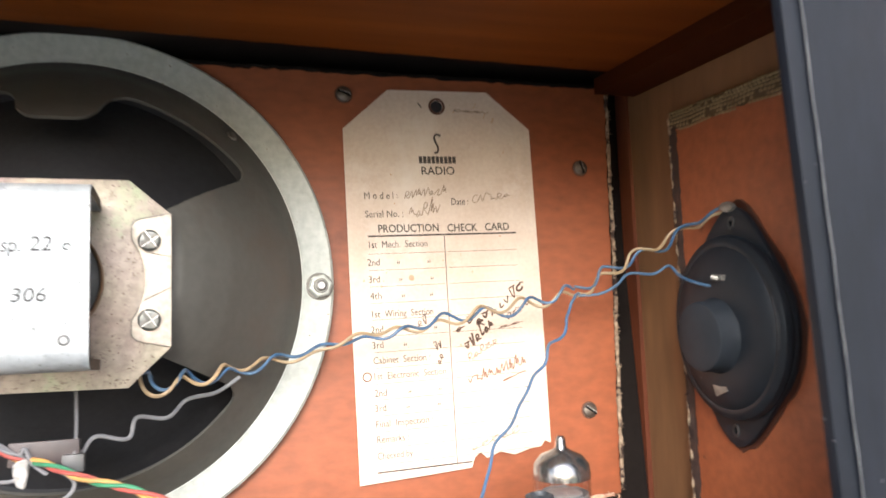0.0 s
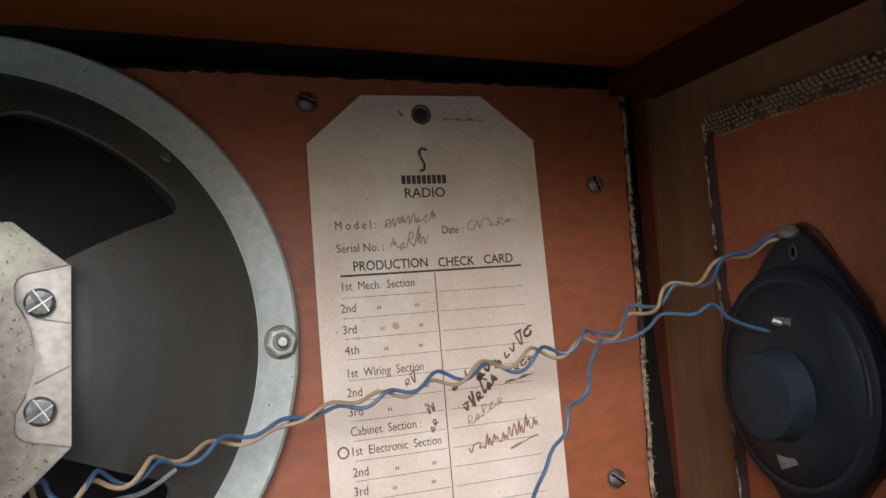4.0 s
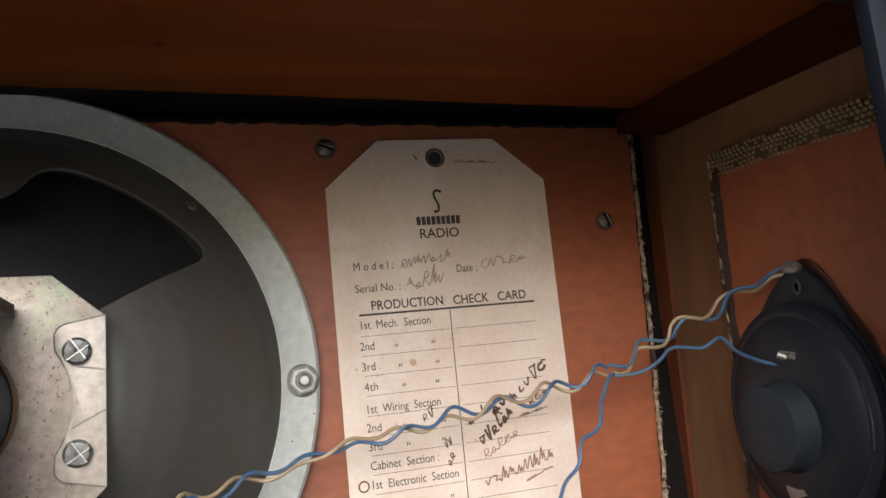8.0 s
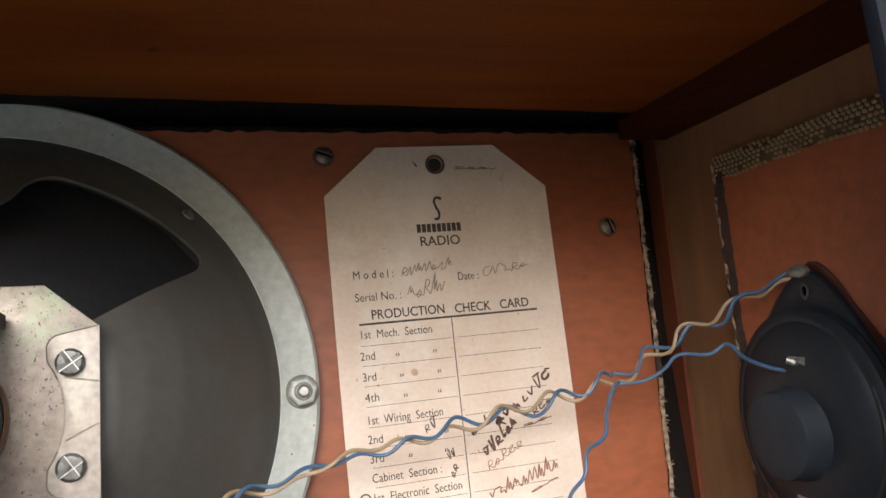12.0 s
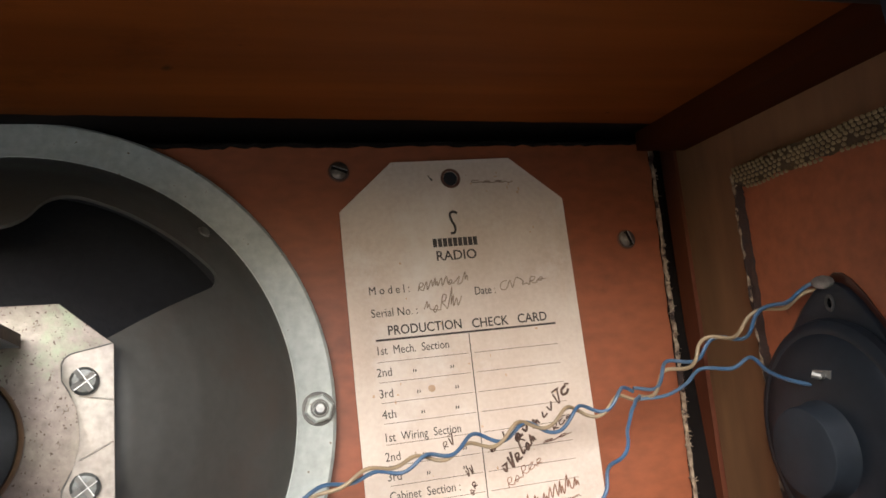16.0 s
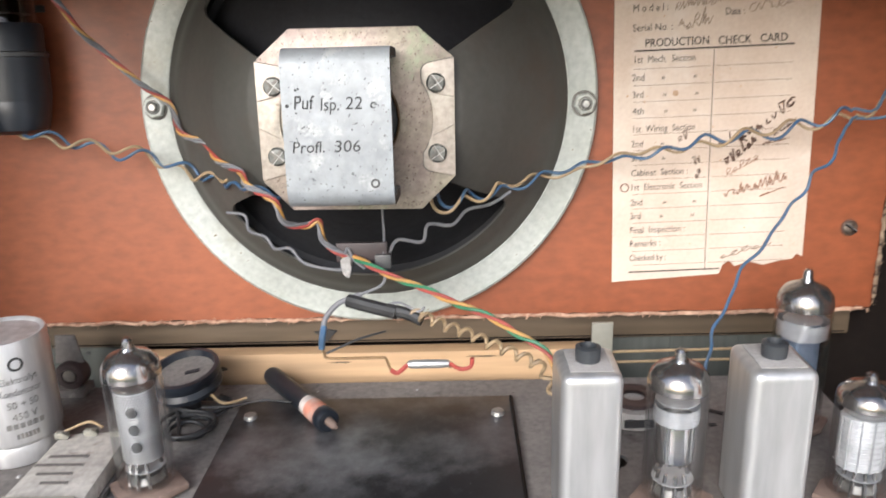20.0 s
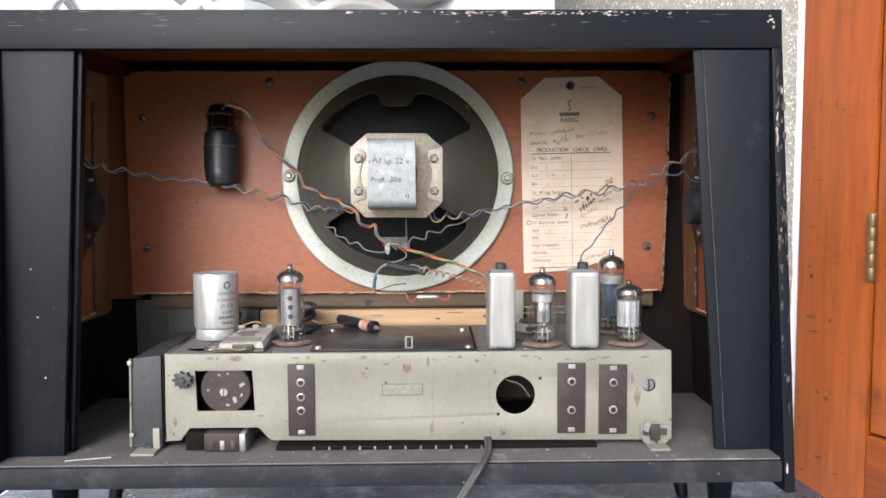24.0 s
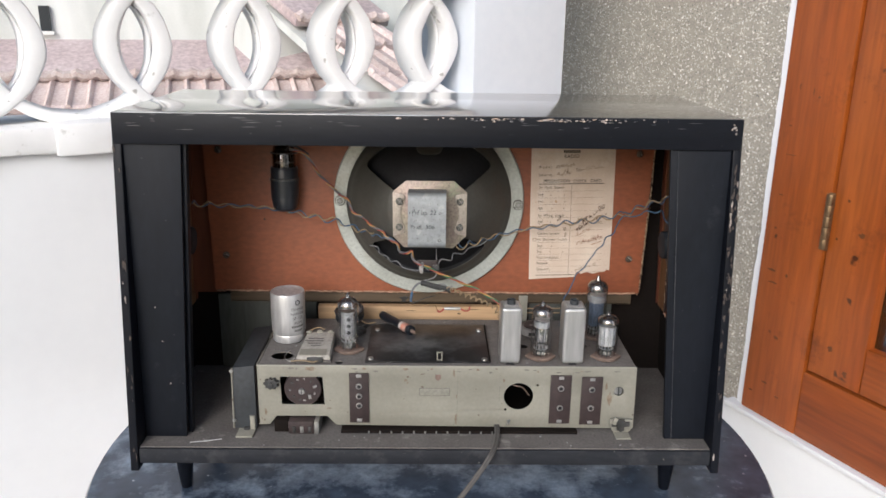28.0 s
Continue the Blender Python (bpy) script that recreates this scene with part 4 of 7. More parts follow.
# ---- baffle with its main loudspeaker ----
def ragged(points, step, amount, seed):
    """A closed outline with small uneven notches."""
    out = []
    for (x0, z0), (x1, z1) in zip(points, points[1:] + points[:1]):
        n = max(1, int(math.hypot(x1 - x0, z1 - z0) / step))
        for i in range(n):
            k = i / n
            x, z = x0 + (x1 - x0) * k, z0 + (z1 - z0) * k
            q = noise.noise_vector(Vector((x * 160 + seed, z * 160, seed)))
            out.append((x + amount * q.x, z + amount * q.z))
    return out


baffle = thing("baffle_board", RADIO, "orange-brown hardboard loudspeaker baffle with ragged cloth-bound edges", "baffle")
part("board", slab(ragged([(-0.247, -0.1075), (0.247, -0.1075), (0.2557, 0.0998), (-0.2557, 0.0998)], 0.004, 0.0009, 3), 0.006, [ring(0, 0, 0.094, 64)]), BAFFLE, baffle)


def fringe(points, spread, count, seed, lift=0.002, cord=0.0009):
    """Frayed cloth and torn paper along an edge: many short curled slivers and a lumpy cord."""
    rnd = random.Random(seed)
    line = [Vector(p) for p in points]
    many = []
    length = [(b - a).length for a, b in zip(line, line[1:])]
    lumps = []
    for (a, b), l in zip(zip(line, line[1:]), length):
        for i in range(int(l / 0.003)):
            q = noise.noise_vector((a.lerp(b, i * 0.003 / l)) * 300)
            lumps.append(a.lerp(b, i * 0.003 / l) + 0.0008 * q)
    bm = tube(lumps, cord, 6)
    for v in bm.verts:
        v.co += 0.0007 * noise.noise_vector(v.co * 900)
    for i in range(count):
        s = rnd.uniform(0, sum(length))
        for (a, b), l in zip(zip(line, line[1:]), length):
            if s <= l:
                p = a.lerp(b, s / l)
                break
            s -= l
        d = Vector((rnd.gauss(0, 1), -abs(rnd.gauss(0, 0.6)), rnd.gauss(0, 1))).normalized()
        w = Vector((rnd.gauss(0, 1), rnd.gauss(0, 1), rnd.gauss(0, 1))).normalized() * rnd.uniform(0.0003, 0.0008)
        e = p + d * rnd.uniform(0.3, 1.0) * spread
        bm.faces.new([bm.verts.new(c) for c in (p - w, p + w, e + w * 0.3 + Vector((0, -lift * 0.3, 0)), e - w * 0.3)])
    return bm


part("cloth_edge", fringe([(0.2558, -0.0015, 0.098), (0.2540, -0.0018, 0.05), (0.2520, -0.0018, 0.0), (0.2488, -0.002, -0.06), (0.2468, -0.002, -0.106)], 0.0026, 300, 11), PALE_FRAY, baffle, "pale frayed cloth edge", 0)
part("torn_edge", fringe([(-0.246, -0.001, -0.1078), (-0.1, -0.001, -0.1082), (0.05, -0.001, -0.1080), (0.15, -0.0015, -0.1084), (0.246, -0.001, -0.1080)], 0.0028, 380, 12), FIBRE, baffle, "torn paper fibres along the bottom edge", 0)
# top fringe is near-black, as shaded under the ceiling
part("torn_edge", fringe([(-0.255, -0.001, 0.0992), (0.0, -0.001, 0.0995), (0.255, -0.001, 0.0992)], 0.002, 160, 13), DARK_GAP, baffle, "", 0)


def nail(m, r, label):
    n = thing("board_screw", m, label, "screw", "screws in the baffle board")
    part("head", moved(lathe([(0, 0), (r, 0), (r * 0.95, r * 0.35), (r * 0.6, r * 0.62), (0, r * 0.72)], 18), pose(0, 0, 0, 90)), TARNISHED, n)
    part("slot", box(-r * 0.85, r * 0.85, -r * 0.76, -r * 0.4, -r * 0.13, r * 0.13), DARK_GAP, n)
    part("slot_edge", box(-r * 0.80, r * 0.80, -r * 0.765, -r * 0.4, r * 0.13, r * 0.24), STEEL, n, "bright edge of the slot")
    part("rust_ring", moved(lathe([(r * 0.95, 0), (r * 1.18, 0), (r * 1.12, r * 0.05), (r * 0.95, r * 0.06)], 20), pose(0, 0, 0, 90)), SEPIA, n)


for x, z, turn in ((0.1161, 0.0883, 20), (0.2379, 0.0555, 70), (0.2328, -0.0666, 35), (-0.1195, 0.088, 5), (-0.2370, 0.055, 60), (-0.2330, -0.066, 15)):
    nail(RADIO @ pose(x, -0.0002, z, 0, turn, 0), 0.0037, "round-headed steel screw in the baffle board")

speaker = thing("loudspeaker", RADIO, "large oval-windowed loudspeaker with grey basket and cream rim", "loudspeaker")
TOWARD = pose(0, 0, 0, 90)
part("rim", moved(lathe([(0.0925, 0.0005), (0.1072, 0.0005), (0.1079, 0.002), (0.1076, 0.0052), (0.1064, 0.0064), (0.0960, 0.0068), (0.0936, 0.0078), (0.0925, 0.0070)], 96), TOWARD), RIM, speaker, "cream-grey pressed steel rim, slightly rusty")


def rounded(parts, r):
    """Distance to the overlap of several regions, its corners rounded; inside is negative."""
    pos = [max(d + r, 0.0) for d in parts]
    return math.sqrt(sum(d * d for d in pos)) + min(max(d + r for d in parts), 0.0) - r


def beside(p, a, q):
    """Distance of p to the right of the line from a to q."""
    d = Vector((q[0] - a[0], q[1] - a[1])).normalized()
    return (p[0] - a[0]) * d.y - (p[1] - a[1]) * d.x


def polar(r, deg):
    return (r * math.cos(radians(deg)), r * math.sin(radians(deg)))


def openings(p):
    """Distance to the basket's upper and lower windows."""
    away = math.hypot(*p)
    tab = rounded([abs(p[0]) - 0.0148, 0.0572 - p[1], p[1] - 0.2], 0.009)
    upper = rounded([math.hypot(p[0], p[1] + 0.014) - 0.0905, 0.030 - away, beside(p, polar(0.036, 27), polar(0.080, 31)), -beside(p, polar(0.036, 153), polar(0.080, 150))], 0.0062)
    upper = rounded([upper, -tab], 0.012)
    lower = rounded([away - 0.0800, 0.030 - away, -beside(p, polar(0.036, -46), polar(0.080, -35)), beside(p, polar(0.036, 226), polar(0.080, 215))], 0.0062)
    return min(upper, lower)


def pressed_basket(thick=0.0012):
    depth = [(0.0945, 0.0065), (0.0905, 0.0100), (0.0860, 0.0165), (0.0800, 0.0225), (0.0720, 0.0320), (0.0620, 0.0440), (0.0520, 0.0530), (0.0440, 0.0588), (0.0330, 0.0630)]
    rr, dd = [d[0] for d in depth[::-1]], [d[1] for d in depth[::-1]]
    n, steps = 256, 44
    bm = bmesh.new()
    grid, flat = {}, {}
    for i in range(steps + 1):
        for j in range(n):
            r, w = 0.0945 + (0.0330 - 0.0945) * i / steps, 2 * math.pi * j / n
            flat[i, j] = (r * math.cos(w), r * math.sin(w))
    for i in range(steps):
        for j in range(n):
            keys = [(i, j), (i, (j + 1) % n), (i + 1, (j + 1) % n), (i + 1, j)]
            if openings((sum(flat[k][0] for k in keys) / 4, sum(flat[k][1] for k in keys) / 4)) < 0.0:
                continue
            for k in keys:
                if k not in grid:
                    x, z = flat[k]
                    grid[k] = bm.verts.new((x, -float(np.interp(math.hypot(x, z), rr, dd)), z))
            bm.faces.new([grid[k] for k in keys])
    # the openings' edges slide on to their true outline
    for v in {v for e in bm.edges if e.is_boundary for v in e.verts}:
        if 0.0335 < math.hypot(v.co.x, v.co.z) < 0.0930:
            for _ in range(5):
                d = openings((v.co.x, v.co.z))
                g = Vector(((openings((v.co.x + 1e-5, v.co.z)) - d) / 1e-5, (openings((v.co.x, v.co.z + 1e-5)) - d) / 1e-5))
                if g.length > 0.2:
                    v.co.x, v.co.z = v.co.x - g.x * d / g.length_squared, v.co.z - g.y * d / g.length_squared
            v.co.y = -float(np.interp(math.hypot(v.co.x, v.co.z), rr, dd))
    bmesh.ops.recalc_face_normals(bm, faces=bm.faces[:])
    bmesh.ops.solidify(bm, geom=bm.faces[:], thickness=thick)
    return bm


basket = part("basket", pressed_basket(), BASKET, speaker, "grey pressed steel basket with rounded windows", 50)
part("dimple", moved(lathe([(0, 0), (0.0024, 0), (0.0020, 0.0010), (0, 0.0013)], 14), Matrix.Translation((0.0640, -0.0115, 0.0625)) @ pose(0, 0, 0, 62, 0, 35)), NUT_STEEL, basket)
cone = lathe([(0.0905, 0.0025), (0.0880, 0.0045), (0.0860, 0.0025), (0.0835, 0.0048), (0.0805, 0.0030), (0.0775, 0.0052), (0.0720, 0.0092), (0.0712, 0.0108), (0.0640, 0.0155), (0.0632, 0.0172), (0.0560, 0.0222), (0.0552, 0.0238), (0.040, 0.0350), (0.025, 0.0450), (0.0, 0.0460)], 72)
part("cone", moved(cone, TOWARD), CONE, speaker, "black paper cone")
OCT = [(-0.0382, 0.0192), (-0.0250, 0.0306), (0.0258, 0.0304), (0.0395, 0.0184), (0.0390, -0.0290), (0.0257, -0.0418), (-0.0270, -0.0412), (-0.0385, -0.0295)]
part("magnet_plate", moved(slab(OCT, 0.0018, (), 0.0003), Matrix.Translation((0.0006, -0.0632, 0))), ZINC, speaker, "iridescent zinc-plated octagonal plate")
for s in (-1, 1):
    arc = [(0.0054 + 0.0252 * math.cos(radians(q)), -0.0050 + 0.0252 * math.sin(radians(q))) for q in range(34, -35, -4)]
    turn_in = [(0.0300 - 0.0040 * math.sin(radians(q)), 0.0125 + 0.0040 * math.cos(radians(q))) for q in (0, 25, 50, 75)]
    turn_out = [(x, -0.0100 - z) for x, z in reversed(turn_in)]
    edge = [(0.0394, 0.0184)] + turn_in + arc + turn_out + [(0.0391, -0.0286)]
    edge = [(s * x + 0.0010, z) for x, z in edge]
    strap = part("strap", moved(slab(edge, 0.0009, (), 0.0002), Matrix.Translation((0, -0.0643, 0))), STRAP_ZINC, speaker, "light zinc fixing strap")
    for z0, z1 in ((0.0048, 0.0030), (-0.0120, -0.0078)):
        part("crease", tube(spline([(s * 0.0306 + 0.001, -0.0643, z0), (s * 0.0340 + 0.001, -0.0645, z0 * 0.6 + z1 * 0.4), (s * 0.0392 + 0.001, -0.0643, z1)], 4), 0.00028, 6), STRAP_ZINC, strap)
    part("burr", tube([(s * x + 0.0010, -0.0645, z) for x, z in [(0.0394, 0.0184)] + turn_in + arc[:4]], 0.00016, 5), SHADE_STEEL, strap, "dark torn edge")
    part("burr", tube([(s * x + 0.0010, -0.0645, z) for x, z in arc[-4:] + turn_out], 0.00016, 5), SHADE_STEEL, strap, "dark torn edge")
    for z in (0.0086, -0.0190):
        AT = Matrix.Translation((s * 0.0322 + 0.0008, -0.0644, z))
        screw = part("screw", moved(lathe([(0, 0), (0.0037, 0), (0.0038, 0.0008), (0.0030, 0.0018), (0, 0.0021)], 20), AT @ TOWARD), GREASY, strap, "dark cross-slotted screw")
        for turn in (48 + 8 * s, 138 + 8 * s):
            part("slot", moved(box(-0.0034, 0.0034, -0.0023, -0.0016, -0.0007, 0.0007), AT @ pose(0, 0, 0, 0, turn)), SHADE_STEEL, screw)
            part("slot_edge", moved(box(-0.0034, 0.0034, -0.0024, -0.0016, 0.00055, 0.00080), AT @ pose(0, 0, 0, 0, turn)), STEEL, screw, "bright thin line along the slot")
for s, z in ((-1, 0.0), (1, -0.0032)):
    AT = Matrix.Translation((s * 0.1006 + 0.0004, -0.0068, z)) @ TOWARD
    bolt = part("bolt", moved(lathe([(0, 0), (0.0053, 0), (0.0053, 0.0030), (0.0045, 0.0038), (0.0030, 0.0039), (0.0028, 0.0034), (0, 0.0034)], 6), AT @ pose(0, 0, 0, 0, 0, 12)), RIM, speaker, "hexagonal galvanised nut on a stud")
    # dark outline round the nut
    part("dark_ring", moved(lathe([(0.0048, 0), (0.0061, 0), (0.0058, 0.0006), (0.0048, 0.0006)], 24), AT), SHADE_STEEL, bolt)
    part("chamfer", moved(lathe([(0.0027, 0.0030), (0.0033, 0.0036), (0.0033, 0.0042), (0.0027, 0.0041)], 24), AT), SHADE_STEEL, bolt)
    part("stud", moved(lathe([(0, 0), (0.0021, 0), (0.0021, 0.0052), (0.0015, 0.0058), (0, 0.0058)], 16), AT), STEEL, bolt)
    part("thread", moved(lathe([(0.0019, 0.0044), (0.0024, 0.0047), (0.0019, 0.0050)], 16), AT), SHADE_STEEL, bolt)
MAG_Y = -0.098
yoke = bmesh.new()
outer = [(-0.0660, 0.0222)] + [(MAG_Y + 0.007 - 0.007 * math.sin(math.pi / 2 * k / 6), 0.0152 + 0.007 * math.cos(math.pi / 2 * k / 6)) for k in range(7)] + [(MAG_Y + 0.007 - 0.007 * math.cos(math.pi / 2 * k / 6), -0.0282 - 0.007 * math.sin(math.pi / 2 * k / 6)) for k in range(7)] + [(-0.0660, -0.0352)]
sheets = []
for x in (-0.0213, 0.0177):
    sheets.append([yoke.verts.new((x, y, z)) for y, z in outer] + [yoke.verts.new((x, y + 0.0028 if 2 < i < len(outer) - 3 else y, z * 0.88 - 0.0008)) for i, (y, z) in reversed(list(enumerate(outer)))])
a, b = sheets
for i in range(len(a)):
    j = (i + 1) % len(a)
    yoke.faces.new((a[i], a[j], b[j], b[i]))
m = len(outer)
for side in (a, b):
    for i in range(m - 1):
        yoke.faces.new((side[i], side[i + 1], side[2 * m - 2 - i], side[2 * m - 1 - i]))
bmesh.ops.recalc_face_normals(yoke, faces=yoke.faces[:])
yoke = part("magnet_yoke", yoke, MAGNET, speaker, "spotted galvanised magnet yoke with stencilled figures", 50)
# the yoke's side faces take a darker brown than its front
yoke.data.materials.append(DARK_EDGE)
for f in yoke.data.polygons:
    if abs(f.normal.x) > 0.9:
        f.material_index = 1
magnet = part("magnet", moved(lathe([(0, 0.0655), (0.0195, 0.0655), (0.0195, 0.0672), (0.0150, 0.0680), (0.0145, 0.0940), (0, 0.0940)], 36), Matrix.Translation((-0.0018, 0, -0.0050)) @ TOWARD), DARK_STEEL, speaker, "dark round magnet inside the yoke")
part("pole_ring", moved(lathe([(0.0196, 0.0660), (0.0206, 0.0660), (0.0206, 0.0690), (0.0202, 0.0700), (0.0196, 0.0690)], 36), Matrix.Translation((-0.0018, 0, -0.0050)) @ TOWARD), BRASS, magnet, "tarnished brass-coloured ring")
for text, size, x, z, wide in (("Puf", 0.0068, -0.0172, 0.0008, 0.0078), ("Isp.", 0.0064, -0.0078, 0.0002, 0.0070), ("22", 0.0064, 0.0012, 0.0004, 0.0062), ("c", 0.0050, 0.0100, 0.0006, 0.0022), ("Profl.", 0.0058, -0.0186, -0.0146, 0.0118), ("306", 0.0060, -0.0036, -0.0146, 0.0098)):
    part("stencil", words(text, size, x, z, MAG_Y - 0.0002, wide, slant=0.12), LETTER, yoke, "", 0)
for x, z, w in ((-0.0193, 0.0020, 0.0007), (-0.0160, 0.0075, 0.0005), (-0.0150, 0.0079, 0.0004)):
    part("stencil", moved(slab(ring(x, z, w, 8), 0.0002), Matrix.Translation((0, MAG_Y - 0.0002, 0))), LETTER, yoke, "", 0)
part("rivet", moved(lathe([(0.0010, 0.0), (0.0017, 0.0), (0.0017, 0.0003), (0.0010, 0.0004)], 16), Matrix.Translation((0.0110, MAG_Y, -0.0262)) @ TOWARD), DARK_STEEL, yoke)
part("terminal_board", box(-0.012, 0.010, -0.052, -0.049, -0.066, -0.058, 0.0005), BAKELITE, speaker)

# ---- check card ----
CARD = RADIO @ pose(0.1616, -0.0016, 0.0842, 0, -1.3, 0)
card = thing("check_card", CARD, "aged paper check card pinned to the baffle, one corner torn", "card")
edge = [(-0.0470, -0.0119), (-0.0242, 0.0078), (0.0265, 0.0080), (0.0482, -0.0109), (0.0468, -0.100), (0.0450, -0.1655), (0.0420, -0.1640), (0.0400, -0.1665), (0.0340, -0.1670), (0.0260, -0.1690), (0.0190, -0.1668), (0.0120, -0.1690), (0.0090, -0.1660), (0.0060, -0.1680), (0.0042, -0.1725), (-0.0200, -0.1735), (-0.0486, -0.1745), (-0.0478, -0.08)]
paper = slab(edge, 0.0004, [ring(0, 0, 0.0030, 20)])
part("paper", paper, PAPER, card)
part("eyelet", moved(slab(ring(0, 0, 0.0042, 24), 0.0003, [ring(0, 0, 0.0031, 24)]), Matrix.Translation((0, -0.0003, 0))), SEPIA, card)
part("hole", moved(slab(ring(0, 0, 0.0030, 20), 0.0002), Matrix.Translation((0, 0.0003, 0))), CONE, card)
print_y = -0.00008
for text, size, x, z, wide in (
    ("RADIO", 0.0056, -10.4, -34.0, 17.1), ("M o d e l :", 0.0046, -39.0, -45.6, 16.3), ("Date :", 0.0046, 3.6, -48.9, 9.0), ("Serial No. :", 0.0046, -39.0, -54.4, 18.5),
    ("PRODUCTION", 0.0052, -33.3, -61.6, 29.8), ("CHECK", 0.0052, 0.7, -61.9, 15.5), ("CARD", 0.0052, 20.0, -61.8, 12.8),
    ("1st  Mech.  Section", 0.0046, -38.7, -68.8, 29.0), ("2nd", 0.0046, -39.2, -77.0, 5.8), ("3rd", 0.0046, -39.2, -84.9, 5.4), ("4th", 0.0046, -38.9, -92.6, 5.4),
    ("1st  Wiring  Section", 0.0046, -39.2, -101.0, 30.0), ("2nd", 0.0046, -39.5, -108.0, 5.8), ("3rd", 0.0046, -39.5, -115.0, 5.4), ("Cabinet  Section :", 0.0046, -39.4, -122.0, 27.1),
    ("1st  Electronic  Section", 0.0046, -39.9, -129.0, 34.8), ("2nd", 0.0046, -39.7, -136.5, 5.8), ("3rd", 0.0046, -40.0, -143.2, 5.4), ("Final  Inspection :", 0.0046, -40.0, -150.2, 27.0), ("Remarks :", 0.0046, -40.0, -157.0, 15.0), ("Checked by :", 0.0046, -40.1, -164.2, 18.0)):
    part("print", words(text, size, x / 1000, z / 1000, print_y, wide / 1000, bold=0.00006 if size > 0.005 else 0.0), INK, card, smooth=0)
for k, z in enumerate((-77.0, -84.9, -92.6, -108.0, -115.0, -136.5, -143.2)):
    for x in (-25.0 + 0.7 * (k % 3), -10.0 + 0.9 * (k % 2)):
        part("ditto_mark", merged(*[tube([((x + o) / 1000, -0.0001, (z + 1.5) / 1000), ((x + o + 0.15) / 1000, -0.0001, (z + 1.0) / 1000), ((x + o - 0.1) / 1000, -0.0001, (z + 0.4) / 1000)], 0.00022, 5) for o in (0.0, 0.9)]), INK, card, smooth=0)
part("rule", box(-0.0382, 0.0362, print_y, 0, -0.0637, -0.0629), INK, card, smooth=0)
part("rule", box(-0.0404, 0.0045, print_y, 0, -0.1702, -0.1695), INK, card, smooth=0)
part("rule", moved(box(-0.00018, 0.00018, print_y, 0, -0.107, 0.0), Matrix.Translation((-0.0010, 0, -0.0640)) @ pose(0, 0, 0, 0, 1.0)), INK, card, smooth=0)
for k in range(14):
    z = -0.0716 - 0.00762 * k if k < 6 else -0.0716 - 0.00762 * 5 - 0.0071 * (k - 5)
    part("rule", box(-0.0385, -0.0022 - 0.0001 * k, print_y, 0, z - 0.00009, z + 0.00009), INK, card, smooth=0)
    part("rule", box(0.0002 - 0.0001 * k, 0.0357, print_y, 0, z - 0.00012, z + 0.00006), INK, card, smooth=0)
# the maker's mark and name as plain shapes
part("maker_mark", tube(spline([(0.0008, -0.0001, -0.0148), (-0.0012, -0.0001, -0.0142), (-0.0024, -0.0001, -0.0155), (-0.0018, -0.0001, -0.0182), (-0.0008, -0.0001, -0.0205), (-0.0012, -0.0001, -0.0228), (-0.0030, -0.0001, -0.0232)]), 0.00052, 6), INK, card)
for k in range(9):
    part("name_bar", box(-0.0109 + 0.00212 * k, -0.0109 + 0.00212 * k + 0.0017, print_y, 0, -0.0285, -0.0250), INK, card, smooth=0)


def scrawl(x0, z0, x1, z1, tall, loops, ink, seed, thick=0.00022):
    """An unreadable line of pen strokes between two places on the card."""
    rnd = random.Random(seed)
    dx, dz = x1 - x0, z1 - z0
    l = math.hypot(dx, dz)
    ux, uz = dx / l, dz / l
    shapes = ([(0.1, 0), (0.3, 1.0), (0.45, 0.1), (0.6, 0.6), (0.8, 0)], [(0.7, 0.9), (0.2, 0.8), (0.15, 0.2), (0.6, 0), (0.85, 0.3)], [(0.2, 0), (0.25, 1.1), (0.7, 1.0), (0.6, 0.55), (0.25, 0.5), (0.8, 0)], [(0.1, 0.8), (0.4, 0), (0.7, 0.9)], [(0.5, 0.9), (0.45, 0.0), (0.9, 0.1)], [(0.1, 0.3), (0.4, 0.7), (0.6, 0.35), (0.35, 0.0), (0.15, 0.3), (0.9, 0.15)])
    wide = l / loops
    strokes, line = [], []
    for i in range(loops):
        pts = []
        lift, size = rnd.uniform(-0.15, 0.15) * tall, rnd.choice((0.45, 0.55, 0.6, 0.7, 1.1))
        for sx, sz in rnd.choice(shapes):
            along, up = (i + sx * 1.05) * wide + sz * size * tall * 0.35, lift + sz * tall * size
            pts.append(((x0 + ux * along - uz * up) / 1000, -0.00010, (z0 + uz * along + ux * up) / 1000))
        line += pts
        if ink != DARK_PEN:
            continue
        strokes.append(tube(spline(pts, 4), thick * rnd.uniform(0.7, 1.25), 5))
        if rnd.random() < 0.35:
            p, q = pts[0], pts[-1]
            strokes.append(tube([(p[0] - 0.0004, p[1], p[2] + 0.0006), (q[0] + 0.0006, q[1], (p[2] + q[2]) / 2 + 0.0012)], thick * 0.8, 5))
    part("handwriting", merged(*strokes) if strokes else tube(spline(line, 4), thick, 5), ink, card)


